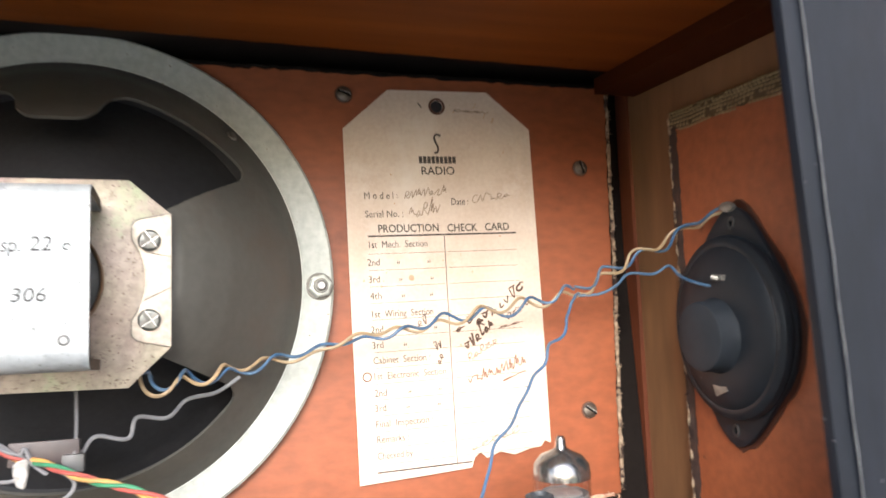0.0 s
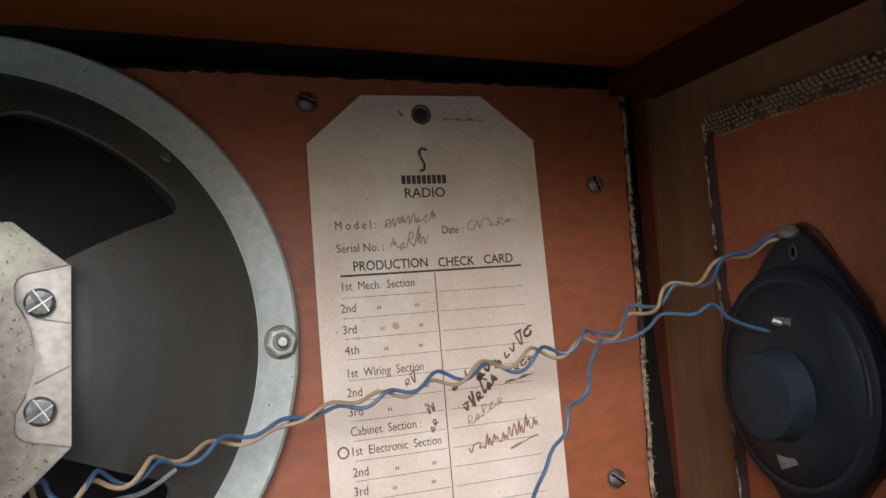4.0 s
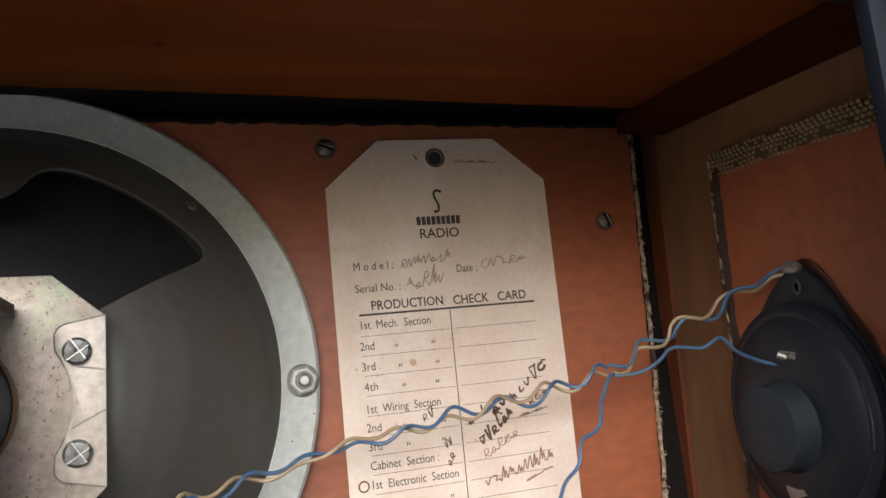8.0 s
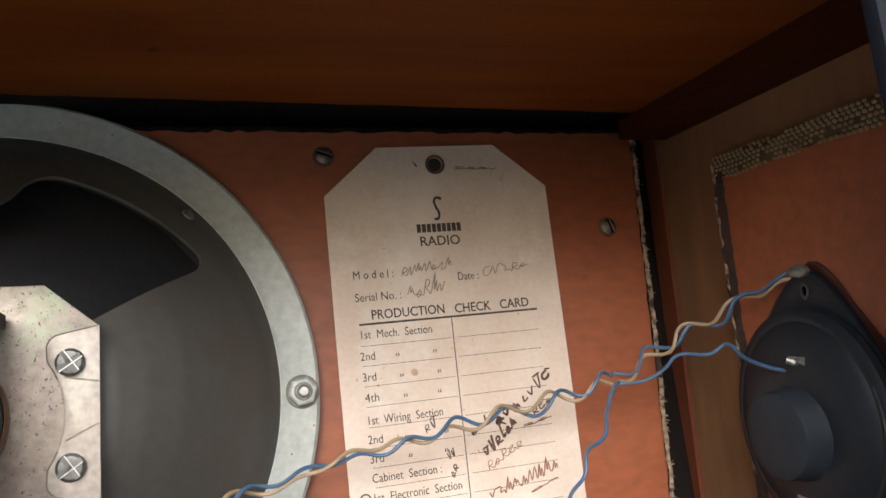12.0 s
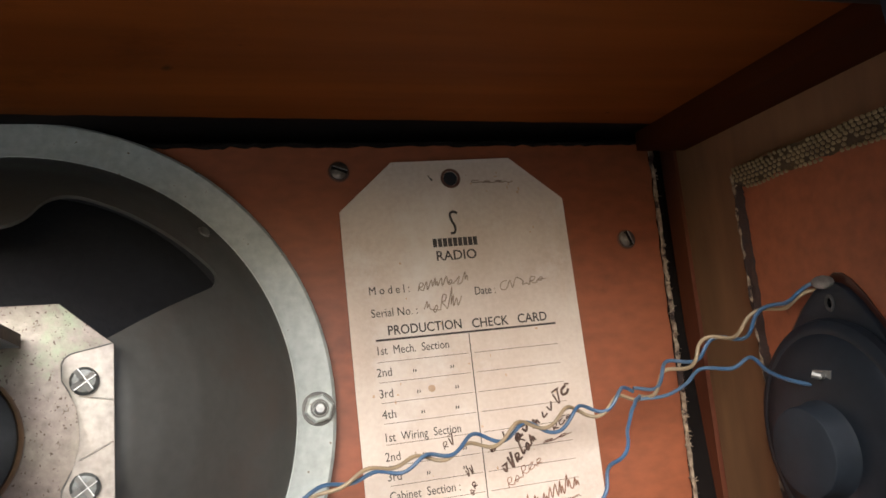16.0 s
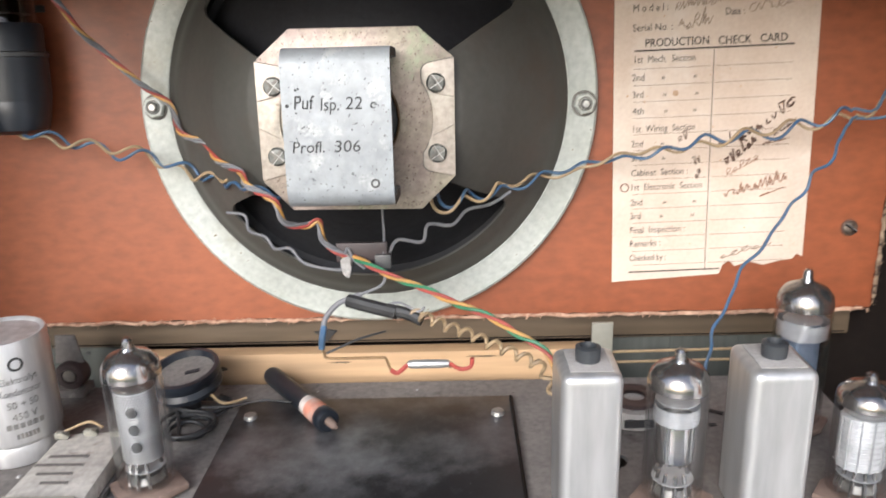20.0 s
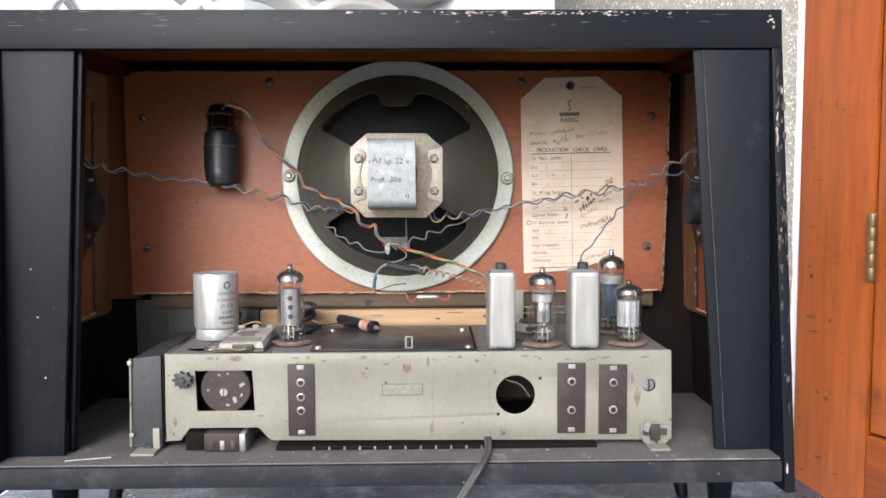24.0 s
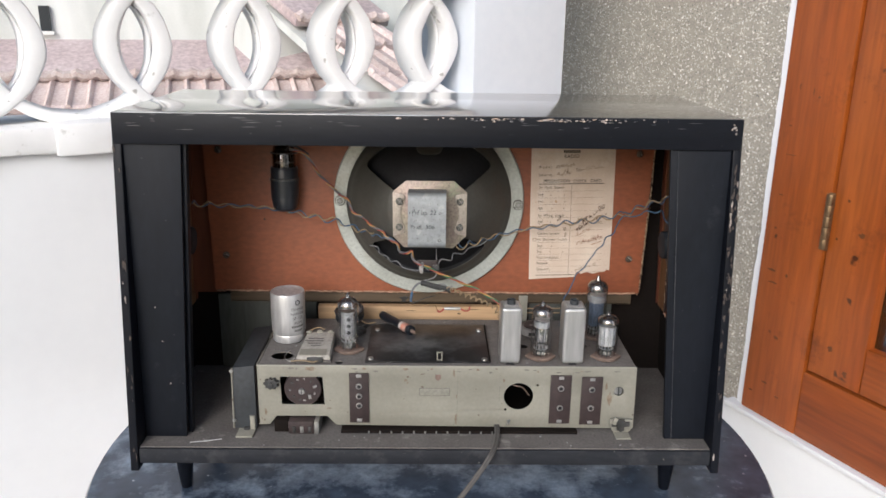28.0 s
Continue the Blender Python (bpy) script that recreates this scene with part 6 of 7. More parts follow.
for x0, x1 in ((-0.1930, -0.1760), (0.1930, 0.2080)):
    foot = part("mounting_bracket", merged(box(x0, x1, -0.1660, -0.1420, 0.0912, 0.0930, 0.0003), box(x1 - 0.0050 if x0 < 0 else x0, x1 if x0 < 0 else x0 + 0.0050, -0.1520, -0.1500, 0.0912, 0.1080, 0.0003)), CHASSIS, chassis, "rusty steel mounting bracket")
    part("screw", moved(lathe([(0, 0), (0.0040, 0), (0.0036, 0.0022), (0, 0.0026)], 14), Matrix.Translation(((x0 + x1) / 2, -0.1500, 0.0930))), DARK_STEEL, foot)
tab = [(0.1885, 0.1075), (0.2115, 0.1075), (0.2115, 0.0965)] + [(0.2005 + 0.0100 * math.cos(q), 0.0955 - 0.0040 * math.sin(q)) for q in [math.pi * k / 10 for k in range(11)]] + [(0.1905, 0.0965), (0.1885, 0.0985)]
clamp = part("clamp", moved(slab(tab, 0.0022, (), 0.0006), Matrix.Translation((0, -0.1534, 0))), SHADE_PLATE, chassis, "dirty rounded foot plate")
part("jaw", merged(box(0.1900, 0.2085, -0.1556, -0.1534, 0.0998, 0.1052, 0.0008), box(0.1955, 0.2030, -0.1570, -0.1534, 0.0960, 0.1085, 0.0010)), DARK_STEEL, clamp, "blackened jaw")
part("claw", moved(box(-0.0022, 0.0022, -0.0014, 0.0014, -0.0040, 0.0040, 0.0006), Matrix.Translation((0.1928, -0.1562, 0.1072)) @ pose(0, 0, 0, 0, 20)), SHADE_PLATE, clamp)
part("inner_wire", tube(spline([(0.0830, -0.1380, 0.1420), (0.0900, -0.1420, 0.1395), (0.0985, -0.1400, 0.1360), (0.1060, -0.1360, 0.1250)], 6), 0.0008, 6), SOCKET, chassis, "brown wire seen through the round hole")
part("solder_tag", tube([(0.0835, -0.1505, 0.1010), (0.0840, -0.1520, 0.1040)], 0.0016, 8), ALU, chassis)
cover = part("cover_plate", box(-0.0635, 0.0640, -0.1405, -0.0420, 0.1632, 0.1648, 0.0003), BLACK_PLATE, chassis, "sooty black cover plate with bright screws")
for x, y in ((-0.0580, -0.1350), (0.0585, -0.1352), (0.0570, -0.0590), (-0.0560, -0.0590)):
    part("screw", moved(lathe([(0, 0), (0.0032, 0), (0.0028, 0.0016), (0, 0.0020)], 14), Matrix.Translation((x, y, 0.1648))), STEEL, cover)
part("lug", merged(box(0.0094, 0.0107, -0.1375, -0.1362, 0.1648, 0.1742), box(0.0142, 0.0154, -0.1375, -0.1362, 0.1648, 0.1742), box(0.0107, 0.0142, -0.1375, -0.1362, 0.1731, 0.1742), box(0.0107, 0.0142, -0.1375, -0.1362, 0.1648, 0.1657)), CHASSIS, cover, "pale slotted tin lug")
part("rim_wire", tube([(0.0640, -0.1400, 0.1650), (0.0640, -0.0440, 0.1655)], 0.0008, 6), DARK_GAP, cover)


def can(name, x, y, wx, wy, tall, label):
    c = thing("coil_can", Matrix.Translation((x, y, 0.1640)), label, "coil can", "coil cans on the chassis")
    body = box(-wx / 2, wx / 2, -wy / 2, wy / 2, 0, tall, 0.0042, 5)
    for v in body.verts:
        v.co += 0.00035 * noise.noise_vector(v.co * 60 + Vector((x * 90, 0, 0)))
    part("can", body, ALU, c)
    part("dust", moved(slab([(a * (wx / 2 - 0.0034) + b * 0, b * (wy / 2 - 0.0034)) for a, b in ((-1, -1), (1, -1), (1, 1), (-1, 1))], 0.0003, (), 0.0001), Matrix.Translation((0, 0, tall + 0.0004)) @ pose(0, 0, 0, -90)), CAN_DUST, c, "grey dust on the can's top")
    part("core", lathe([(0, tall - 0.001), (0.0042, tall - 0.001), (0.0044, tall + 0.0052), (0.0030, tall + 0.0058), (0.0026, tall + 0.0040), (0.0026, tall + 0.0015), (0, tall + 0.0015)], 18), GREYBLUE, c, "dark hollow ferrite core")
    part("foot_slot", box(-0.0040, 0.0040, -wy / 2 - 0.0003, -wy / 2 + 0.002, -0.0004, 0.0012), CONE, c)


can("coil_can", 0.0840, -0.1308, 0.0213, 0.0250, 0.0605, "square aluminium coil can on the chassis, dusty top")
can("coil_can", 0.1478, -0.1303, 0.0222, 0.0258, 0.0605, "wider square aluminium coil can on the chassis, dusty top")


def valve(x, y, tall, r, anode, label, skirt=True):
    v = thing("valve", Matrix.Translation((x, y, 0.1640)), label, "valve", "glass valves on the chassis")
    sock = [(0.0140 * math.cos(q) * (1.12 if k % 4 == 0 else 0.93), 0.0118 * math.sin(q)) for k, q in enumerate([2 * math.pi * k / 16 for k in range(16)])]
    part("socket", moved(slab(sock, 0.0030, (), 0.0006), Matrix.Translation((0, 0, 0.0032)) @ pose(0, 0, 0, -90)), SOCKET, v, "dusty brown valve socket")
    b = 0.0036
    t = tall
    glass_line = [(r * 0.80, b), (r * 0.96, b + 0.0016), (r, b + 0.004), (r, t * 0.80), (r * 0.95, t * 0.85), (r * 0.72, t * 0.895), (r * 0.38, t * 0.918), (0.0028, t * 0.930), (0.0022, t * 0.950), (0.0021, t * 0.990), (0.0012, t * 1.005), (0, t * 1.008)]
    inner = [(0, t * 0.93), (r * 0.36, t * 0.908), (r * 0.68, t * 0.884), (r * 0.88, t * 0.842), (r * 0.93, t * 0.795), (r * 0.93, b + 0.005), (r * 0.80, b + 0.0025), (0, b + 0.0024)]
    part("glass", lathe([(0, b)] + glass_line + inner, 36), GLASS, v, "clear glass envelope")
    part("getter", lathe([(r * 1.004, t * 0.778), (r * 1.004, t * 0.801), (r * 0.956, t * 0.8515), (r * 0.727, t * 0.8975), (r * 0.390, t * 0.9205), (0.0030, t * 0.931)], 36), SILVERING, v, "mirror-silvered top")
    part("tip", lathe([(0.0034, t * 0.905), (0.0026, t * 0.932), (0.0019, t * 0.945), (0.0018, t * 0.985), (0.0010, t * 1.000), (0, t * 1.003)], 16), SILVERING, v, "sealed glass tip")
    if anode == "mesh":
        grid = bmesh.new()
        n, rows = 44, 28
        ra, z0, z1 = r * 0.70, 0.016, t * 0.70
        for i in range(n):
            for j in range(rows):
                a0, a1 = 2 * math.pi * (i + (j % 2) * 0.5) / n, 2 * math.pi * (i + (j % 2) * 0.5 + 0.72) / n
                h0, h1 = z0 + (z1 - z0) * j / rows, z0 + (z1 - z0) * (j + 0.74) / rows
                grid.faces.new([grid.verts.new((ra * math.cos(q), ra * math.sin(q), z)) for q, z in ((a0, h0), (a1, h0), (a1, h1), (a0, h1))])
        part("anode_mesh", grid, BRIGHT_MESH, v, "perforated bright anode", 0)
        part("anode_core", lathe([(0, z0), (ra * 0.97, z0), (ra * 0.97, z1), (0, z1)], 32), NUT_STEEL, v)
        for k in range(3):
            part("anode_hole", moved(lathe([(0, 0), (0.0021, 0), (0.0021, 0.0003), (0, 0.0004)], 14), Matrix.Translation((0.0012, -ra * 1.01, z0 + (z1 - z0) * (0.25 + 0.25 * k))) @ TOWARD), DARK_STEEL, v)
    elif anode == "ribbed":
        ra, z0, z1 = r * 0.76, 0.0150, t * 0.68
        part("anode", lathe([(0, z0), (ra, z0), (ra, z1), (ra * 0.8, z1 + 0.001), (0, z1 + 0.001)], 28, 1.0, 0.8), BRIGHT_MESH, v, "pale gauze anode")
        for k in range(12):
            q = 2 * math.pi * k / 12
            part("rib", tube([(ra * 1.02 * math.cos(q), ra * 0.83 * math.sin(q), z0), (ra * 1.02 * math.cos(q), ra * 0.83 * math.sin(q), z1)], 0.0004, 5), MESH_METAL, v)
        for k in range(9):
            z = z0 + (z1 - z0) * (k + 0.5) / 9
            part("gauze_wire", tube([(ra * 1.015 * math.cos(q), ra * 0.825 * math.sin(q), z) for q in [2 * math.pi * i / 24 for i in range(25)]], 0.0002, 4), MESH_METAL, v)
    elif anode == "dark":
        part("anode", moved(box(-r * 0.62, r * 0.62, -r * 0.42, r * 0.42, 0.014, t * 0.66, 0.002, 3), pose(0, 0, 0, 0, 0, 25)), DARK_ANODE, v, "dark blue-grey anode")
        collar = lathe([(r * 0.90, t * 0.60), (r * 0.92, t * 0.70)], 24)
        for w in collar.verts:
            w.co.z += 0.0016 * noise.noise(w.co * 700)
        part("getter_edge", collar, MESH_METAL, v, "ragged silvery stain")
    else:
        part("anode", lathe([(0, 0.019), (r * 0.62, 0.019), (r * 0.64, 0.020), (r * 0.64, t * 0.58), (r * 0.60, t * 0.59), (0, t * 0.59)], 28, 1.0, 0.8), POLISHED, v, "polished steel anode")
        for a in (-38, 52):
            part("seam", moved(box(-r * 0.04, r * 0.04, -r * 0.60, -r * 0.48, 0.0195, t * 0.58), pose(0, 0, 0, 0, 0, a)), STEEL, v)
        part("screen", lathe([(r * 0.74, t * 0.565), (r * 0.76, t * 0.60), (r * 0.74, t * 0.665)], 28), MESH_METAL, v, "pale wire gauze screen")
    for z in (0.0115, t * 0.69):
        part("mica", lathe([(0, z), (r * 0.70, z), (r * 0.70, z + 0.0004), (0, z + 0.0004)], 20), MESH_METAL, v)
    part("stem", lathe([(0, 0.0062), (r * 0.66, 0.0062), (r * 0.50, 0.0085), (0, 0.0090)], 24), NUT_STEEL, v)
    for k in range(9):
        q = 2 * math.pi * (k + 0.3) / 10
        part("pin", tube([(r * 0.66 * math.cos(q), r * 0.66 * math.sin(q), 0.0045), (r * 0.62 * math.cos(q), r * 0.64 * math.sin(q), 0.0085), (r * 0.50 * math.cos(q), r * 0.55 * math.sin(q), 0.0150)], 0.0008, 6), POLISHED, v)


valve(-0.0825, -0.1130, 0.0645, 0.0108, "mesh", "clear glass valve with perforated anode and silvered top")
valve(0.1170, -0.1268, 0.0622, 0.0108, "plain", "clear glass valve with pale anode between the coil cans")
valve(0.1850, -0.1262, 0.0515, 0.0108, "ribbed", "shorter glass valve at the chassis end")
valve(0.1840, -0.0720, 0.0715, 0.0112, "dark", "taller bluish glass valve at the rear of the chassis")

elko = thing("electrolytic_capacitor", Matrix.Translation((-0.1505, -0.0800, 0.1640)), "white-silver electrolytic capacitor can with black lettering", "capacitor")
part("can", lathe([(0, 0), (0.0169, 0), (0.0173, 0.001), (0.0169, 0.0075), (0.0165, 0.0085), (0.0177, 0.0097), (0.0181, 0.0110), (0.0181, 0.0530), (0.0175, 0.0545), (0.0163, 0.0541), (0.0155, 0.0534), (0, 0.0534)], 48), surf("brushed_can", (0.57, 0.57, 0.575), (0.46, 0.455, 0.45), 40, 0.36, metal=0.55, bump=0.1, bscale=220, stretch=(1, 1, 0.15), stain=(0.44, 0.38, 0.33), stain_scale=50, stain_at=0.64), elko)


def curved_words(text, size, r, z, mid, wide, parent):
    """Letters laid round a can; mid: degrees from -y towards +x."""
    bm = words(text, size, -wide / 2, z, 0.0, wide)
    for v in bm.verts:
        a = v.co.x / r + radians(mid)
        d = r + 0.00025 - v.co.y
        v.co = Vector((d * math.sin(a), -d * math.cos(a), v.co.z))
    part("lettering", bm, FAINT, parent, smooth=0)


curved_words("Elektrolyt", 0.0042, 0.0181, 0.0375, 44, 0.0150, elko)
curved_words("Kondensator", 0.0042, 0.0181, 0.0323, 44, 0.0165, elko)
curved_words("50 + 50", 0.0044, 0.0181, 0.0268, 44, 0.0120, elko)
curved_words("450 V", 0.0044, 0.0181, 0.0215, 44, 0.0095, elko)
for k, (z, wide) in enumerate(((0.0178, 0.0150), (0.0132, 0.0090))):
    for i in range(6):
        bm = box(-wide / 2 + wide * i / 6, -wide / 2 + wide * (i + 0.75) / 6, -0.0002, 0, z, z + 0.0022)
        for v in bm.verts:
            a = v.co.x / 0.0181 + radians(44)
            d = 0.0182 - v.co.y
            v.co = Vector((d * math.sin(a), -d * math.cos(a), v.co.z))
        part("lettering", bm, FAINT, elko, smooth=0)
part("maker_mark", moved(lathe([(0.0020, 0), (0.0030, 0), (0.0030, 0.0002), (0.0020, 0.0002)], 16), pose(0, 0, 0, 0, 0, 44) @ Matrix.Translation((0, -0.0180, 0.0455)) @ TOWARD), LETTER, elko)

unit = thing("coil_unit", Matrix.Translation((-0.1165, -0.1120, 0.1641)) @ Matrix.Diagonal((0.88, 1, 1, 1)), "dusty grey folded metal coil unit lying on the chassis", "coil unit")
part("shell", hull([(-0.0195, -0.0290, 0.0020), (0.0205, -0.0290, 0.0020), (0.0190, 0.0290, 0.0020), (-0.0160, 0.0290, 0.0020), (-0.0180, -0.0285, 0.0065), (0.0190, -0.0285, 0.0075), (0.0180, 0.0290, 0.0090), (-0.0150, 0.0290, 0.0080)], 0.0010), surf("dusty_pale_metal", (0.43, 0.41, 0.37), (0.33, 0.31, 0.28), 50, 0.7, bump=0.2, bscale=300, stain=(0.24, 0.20, 0.17), stain_scale=60), unit)
part("base", box(-0.0210, 0.0210, -0.0310, 0.0300, 0.0, 0.0018, 0.0004), DUSTY, unit)
part("flap", moved(box(-0.0155, 0.0155, -0.0010, 0.0110, 0.0, 0.0008), Matrix.Translation((0.0, -0.0285, 0.0072)) @ pose(0, 0, 0, 6)), CHASSIS, unit)
for k, pts in enumerate(([(-0.020, -0.029, 0.004), (-0.026, -0.032, 0.002), (-0.034, -0.020, 0.001), (-0.030, -0.010, 0.004)], [(0.010, -0.030, 0.004), (0.002, -0.034, 0.002), (-0.010, -0.033, 0.003), (-0.024, -0.033, 0.0025)], [(-0.012, 0.026, 0.011), (-0.002, 0.030, 0.013), (0.006, 0.027, 0.012)])):
    part("lead", tube(spline(pts, 6), 0.0006, 6), CREAM_WIRE if k else STEEL, unit)
part("solder_lug", box(-0.006, 0.012, -0.0330, -0.0305, 0.001, 0.006, 0.0008), DARK_STEEL, unit)
for x, y, w in ((-0.002, 0.010, 0.009), (-0.003, 0.004, 0.011), (-0.002, -0.002, 0.008), (0.001, -0.008, 0.006)):
    part("stamped_mark", moved(box(-w, w, -0.0008, 0.0008, 0, 0.0003), Matrix.Translation((x, y, 0.0079 + (y + 0.0285) * 0.018))), DUSTY, unit)
for x, y in ((-0.013, 0.025), (0.013, 0.026), (0.0, 0.027)):
    part("clip", merged(box(x - 0.003, x + 0.003, y - 0.0015, y + 0.0015, 0.0084, 0.0112, 0.0006), tube([(x, y, 0.0108), (x + 0.002, y - 0.003, 0.0122), (x + 0.004, y - 0.002, 0.0098)], 0.0006, 6)), CHASSIS, unit, "bent tin clip")

pulley = thing("dial_drum", Matrix.Translation((-0.0880, -0.0450, 0.1640)) @ Matrix.Diagonal((0.82, 0.82, 1, 1)), "black plastic dial-cord drum behind a valve", "drum")
part("drum", moved(lathe([(0, 0), (0.0195, 0), (0.0200, 0.002), (0.0185, 0.0045), (0.0200, 0.0075), (0.0198, 0.0100), (0.0175, 0.0102), (0.0165, 0.0070), (0, 0.0070)], 40), Matrix.Translation((0, 0, 0.0105)) @ pose(0, 0, 0, 8, -4)), RUBBER, pulley)
part("hub", lathe([(0, 0), (0.0060, 0), (0.0055, 0.0110), (0, 0.0110)], 20), DARK_STEEL, pulley)
part("face", moved(lathe([(0, 0), (0.0160, 0), (0.0158, 0.0006), (0, 0.0006)], 32), Matrix.Translation((0, 0, 0.0172)) @ pose(0, 0, 0, 8, -4)), DUSTY, pulley)
part("slot", moved(box(-0.002, 0.006, -0.0015, 0.0015, 0, 0.0003), Matrix.Translation((0.002, -0.002, 0.0182)) @ pose(0, 0, 0, 8, -4, 20)), CONE, pulley)
part("lead", tube(spline([(0.012, -0.016, 0.006), (0.028, -0.014, 0.0055), (0.045, -0.010, 0.0065), (0.062, -0.014, 0.0070)], 6), 0.0006, 6), TAPE, pulley)
for k in range(3):
    part("cord_coil", tube(spline([(0.0175 * math.cos(q) + 0.008, 0.0125 * math.sin(q) - 0.006, 0.0012 + 0.0013 * k + 0.0008 * math.sin(3 * q + k)) for q in [2 * math.pi * i / 14 + k for i in range(13)]], 4), 0.0008, 6), TAPE, pulley, "loop of black cord")
part("cord", tube(spline([(0.016, -0.010, 0.010), (0.025, -0.016, 0.008), (0.036, -0.010, 0.008)], 6), 0.0007, 6), CREAM_WIRE, pulley)

rnd = random.Random(91)
loops = []
for k in range(4):
    loops.append((-0.0800 + rnd.uniform(-0.002, 0.002), -0.0705 + rnd.uniform(-0.002, 0.002), 0.0085 + 0.0012 * k, 0.0070 + 0.0011 * k, rnd.uniform(0, 6)))
pts = [(x + a * math.cos(q + turn), y + b * math.sin(q + turn) * 1.1, 0.1657 + 0.0011 * k + 0.0006 * math.sin(2 * q)) for k, (x, y, a, b, turn) in enumerate(loops) for q in [2 * math.pi * i / 12 for i in range(12)]]
single("loose_lead", tube(spline(pts + [(-0.0930, -0.0560, 0.1690), (-0.0990, -0.0470, 0.1660)], 4), 0.0009, 7), TAPE, Matrix.Identity(4), "black lead coiled loosely on the chassis before the drum", "cable")

trimmer = thing("trimmer_can", Matrix.Translation((0.1170, -0.0630, 0.1644)), "low dusty trimmer can with a dark slot behind the valves", "trimmer")
part("can", lathe([(0, 0), (0.0130, 0), (0.0134, 0.0010), (0.0128, 0.0062), (0.0120, 0.0072), (0, 0.0074)], 32), CAN_DUST, trimmer)
part("slot", moved(box(-0.0062, 0.0062, -0.0006, 0.0006, -0.0017, 0.0017), Matrix.Translation((0, -0.0131, 0.0036))), CONE, trimmer, "dark slot in the rim")
part("disc", moved(lathe([(0.0050, 0), (0.0112, 0), (0.0112, 0.0016), (0.0100, 0.0020), (0.0050, 0.0016)], 32), Matrix.Translation((0.001, 0.003, 0.0074))), BAKELITE, trimmer, "brown bakelite ring")

fitting = thing("lamp_holder", Matrix.Translation((-0.1505, -0.0300, 0.1644)), "dark brown lamp holder under a pale bracket behind the capacitor", "lamp holder")
part("holder", moved(lathe([(0, 0), (0.0070, 0), (0.0074, 0.0012), (0.0074, 0.0070), (0.0066, 0.0082), (0.0040, 0.0083), (0.0036, 0.0062), (0, 0.0062)], 28), Matrix.Translation((0.001, 0.004, 0.0105)) @ TOWARD), BAKELITE, fitting)
part("contact", moved(lathe([(0, 0), (0.0034, 0), (0.0030, 0.0012), (0, 0.0016)], 16), Matrix.Translation((0.0002, -0.0022, 0.0105)) @ TOWARD), NUT_STEEL, fitting, "dull metal contact")
part("bracket", moved(slab([(-0.0065, 0.0165), (0.0075, 0.0165), (0.0050, 0.0310), (-0.0045, 0.0310)], 0.0012, (), 0.0003), Matrix.Translation((0, -0.001, 0))), DUSTY, fitting, "pale dusty bracket")
part("foot", box(-0.0075, 0.0075, -0.0060, 0.0060, 0.0, 0.0040, 0.0004), DUSTY, fitting)

resistor = thing("wirewound_resistor", Matrix.Translation((-0.0320, -0.0535, 0.1698)) @ pose(0, 0, 0, 0, 0, -53), "worn salmon and black tubular capacitor lying on the cover plate", "capacitor")
part("black_end", moved(lathe([(0, -0.036), (0.0040, -0.0355), (0.0047, -0.033), (0.0047, 0.004), (0, 0.004)], 20), pose(0, 0, 0, 0, 90)), RUBBER, resistor)
part("band", moved(lathe([(0, 0.0041), (0.0048, 0.0041), (0.0048, 0.0085), (0, 0.0085)], 20), pose(0, 0, 0, 0, 90)), surf("chalky_grey", (0.42, 0.38, 0.35), None, 120, 0.8), resistor)
part("body", moved(lathe([(0, 0.0086), (0.0050, 0.0086), (0.0050, 0.0180), (0, 0.0180)], 20), pose(0, 0, 0, 0, 90)), ORANGE_RES, resistor)
part("collar", moved(lathe([(0.0020, 0.0181), (0.0054, 0.0181), (0.0056, 0.0195), (0.0056, 0.0225), (0.0050, 0.0238), (0.0024, 0.0238)], 20), pose(0, 0, 0, 0, 90)), RUBBER, resistor)
part("tip", moved(lathe([(0, 0.0182), (0.0022, 0.0182), (0.0018, 0.0280), (0.0008, 0.0305), (0, 0.0305)], 12), pose(0, 0, 0, 0, 90)), SOCKET, resistor)

pine = thing("pine_batten", pose(0, -0.004, 0), "pale pine batten below the baffle, knotted and split", "batten")
part("plank", box(-0.128, 0.105, -0.0120, -0.0020, 0.1560, 0.1765, 0.001), PALE_WOOD, pine)
for k, (x, z, w, hgt) in enumerate(((-0.080, 0.1690, 0.0030, 0.0012), (-0.020, 0.1715, 0.0060, 0.0005), (0.036, 0.1680, 0.0022, 0.0010), (0.052, 0.1735, 0.0090, 0.0004), (0.080, 0.1700, 0.0026, 0.0014))):
    rnd = random.Random(60 + k)
    part("knot", moved(slab([(x + w * math.cos(q) * rnd.uniform(0.5, 1.2), z + hgt * math.sin(q) * rnd.uniform(0.5, 1.2)) for q in [i * math.pi / 6 for i in range(12)]], 0.0002), Matrix.Translation((0, -0.0122, 0))), BROWN_RAIL, pine, smooth=0)
part("nail", moved(lathe([(0, 0), (0.0016, 0), (0.0014, 0.0006), (0, 0.0007)], 12), Matrix.Translation((-0.108, -0.0120, 0.1700)) @ TOWARD), DARK_STEEL, pine)
rail = thing("brown_batten", pose(0, 0, 0), "dusty brown wooden batten under the baffle", "batten")
part("plank", box(-0.232, 0.240, -0.0040, 0.0060, 0.1768, 0.1905, 0.001), BROWN_RAIL, rail)
part("clip", moved(slab([(-0.0060, 0.0020), (0.0010, 0.0034), (0.0060, 0.0026), (0.0030, -0.0004), (0.0008, -0.0034), (-0.0030, -0.0030), (-0.0022, -0.0002)], 0.0008), Matrix.Translation((-0.0285, -0.0052, 0.1815))), TAPE, rail, "torn black clip", 0)
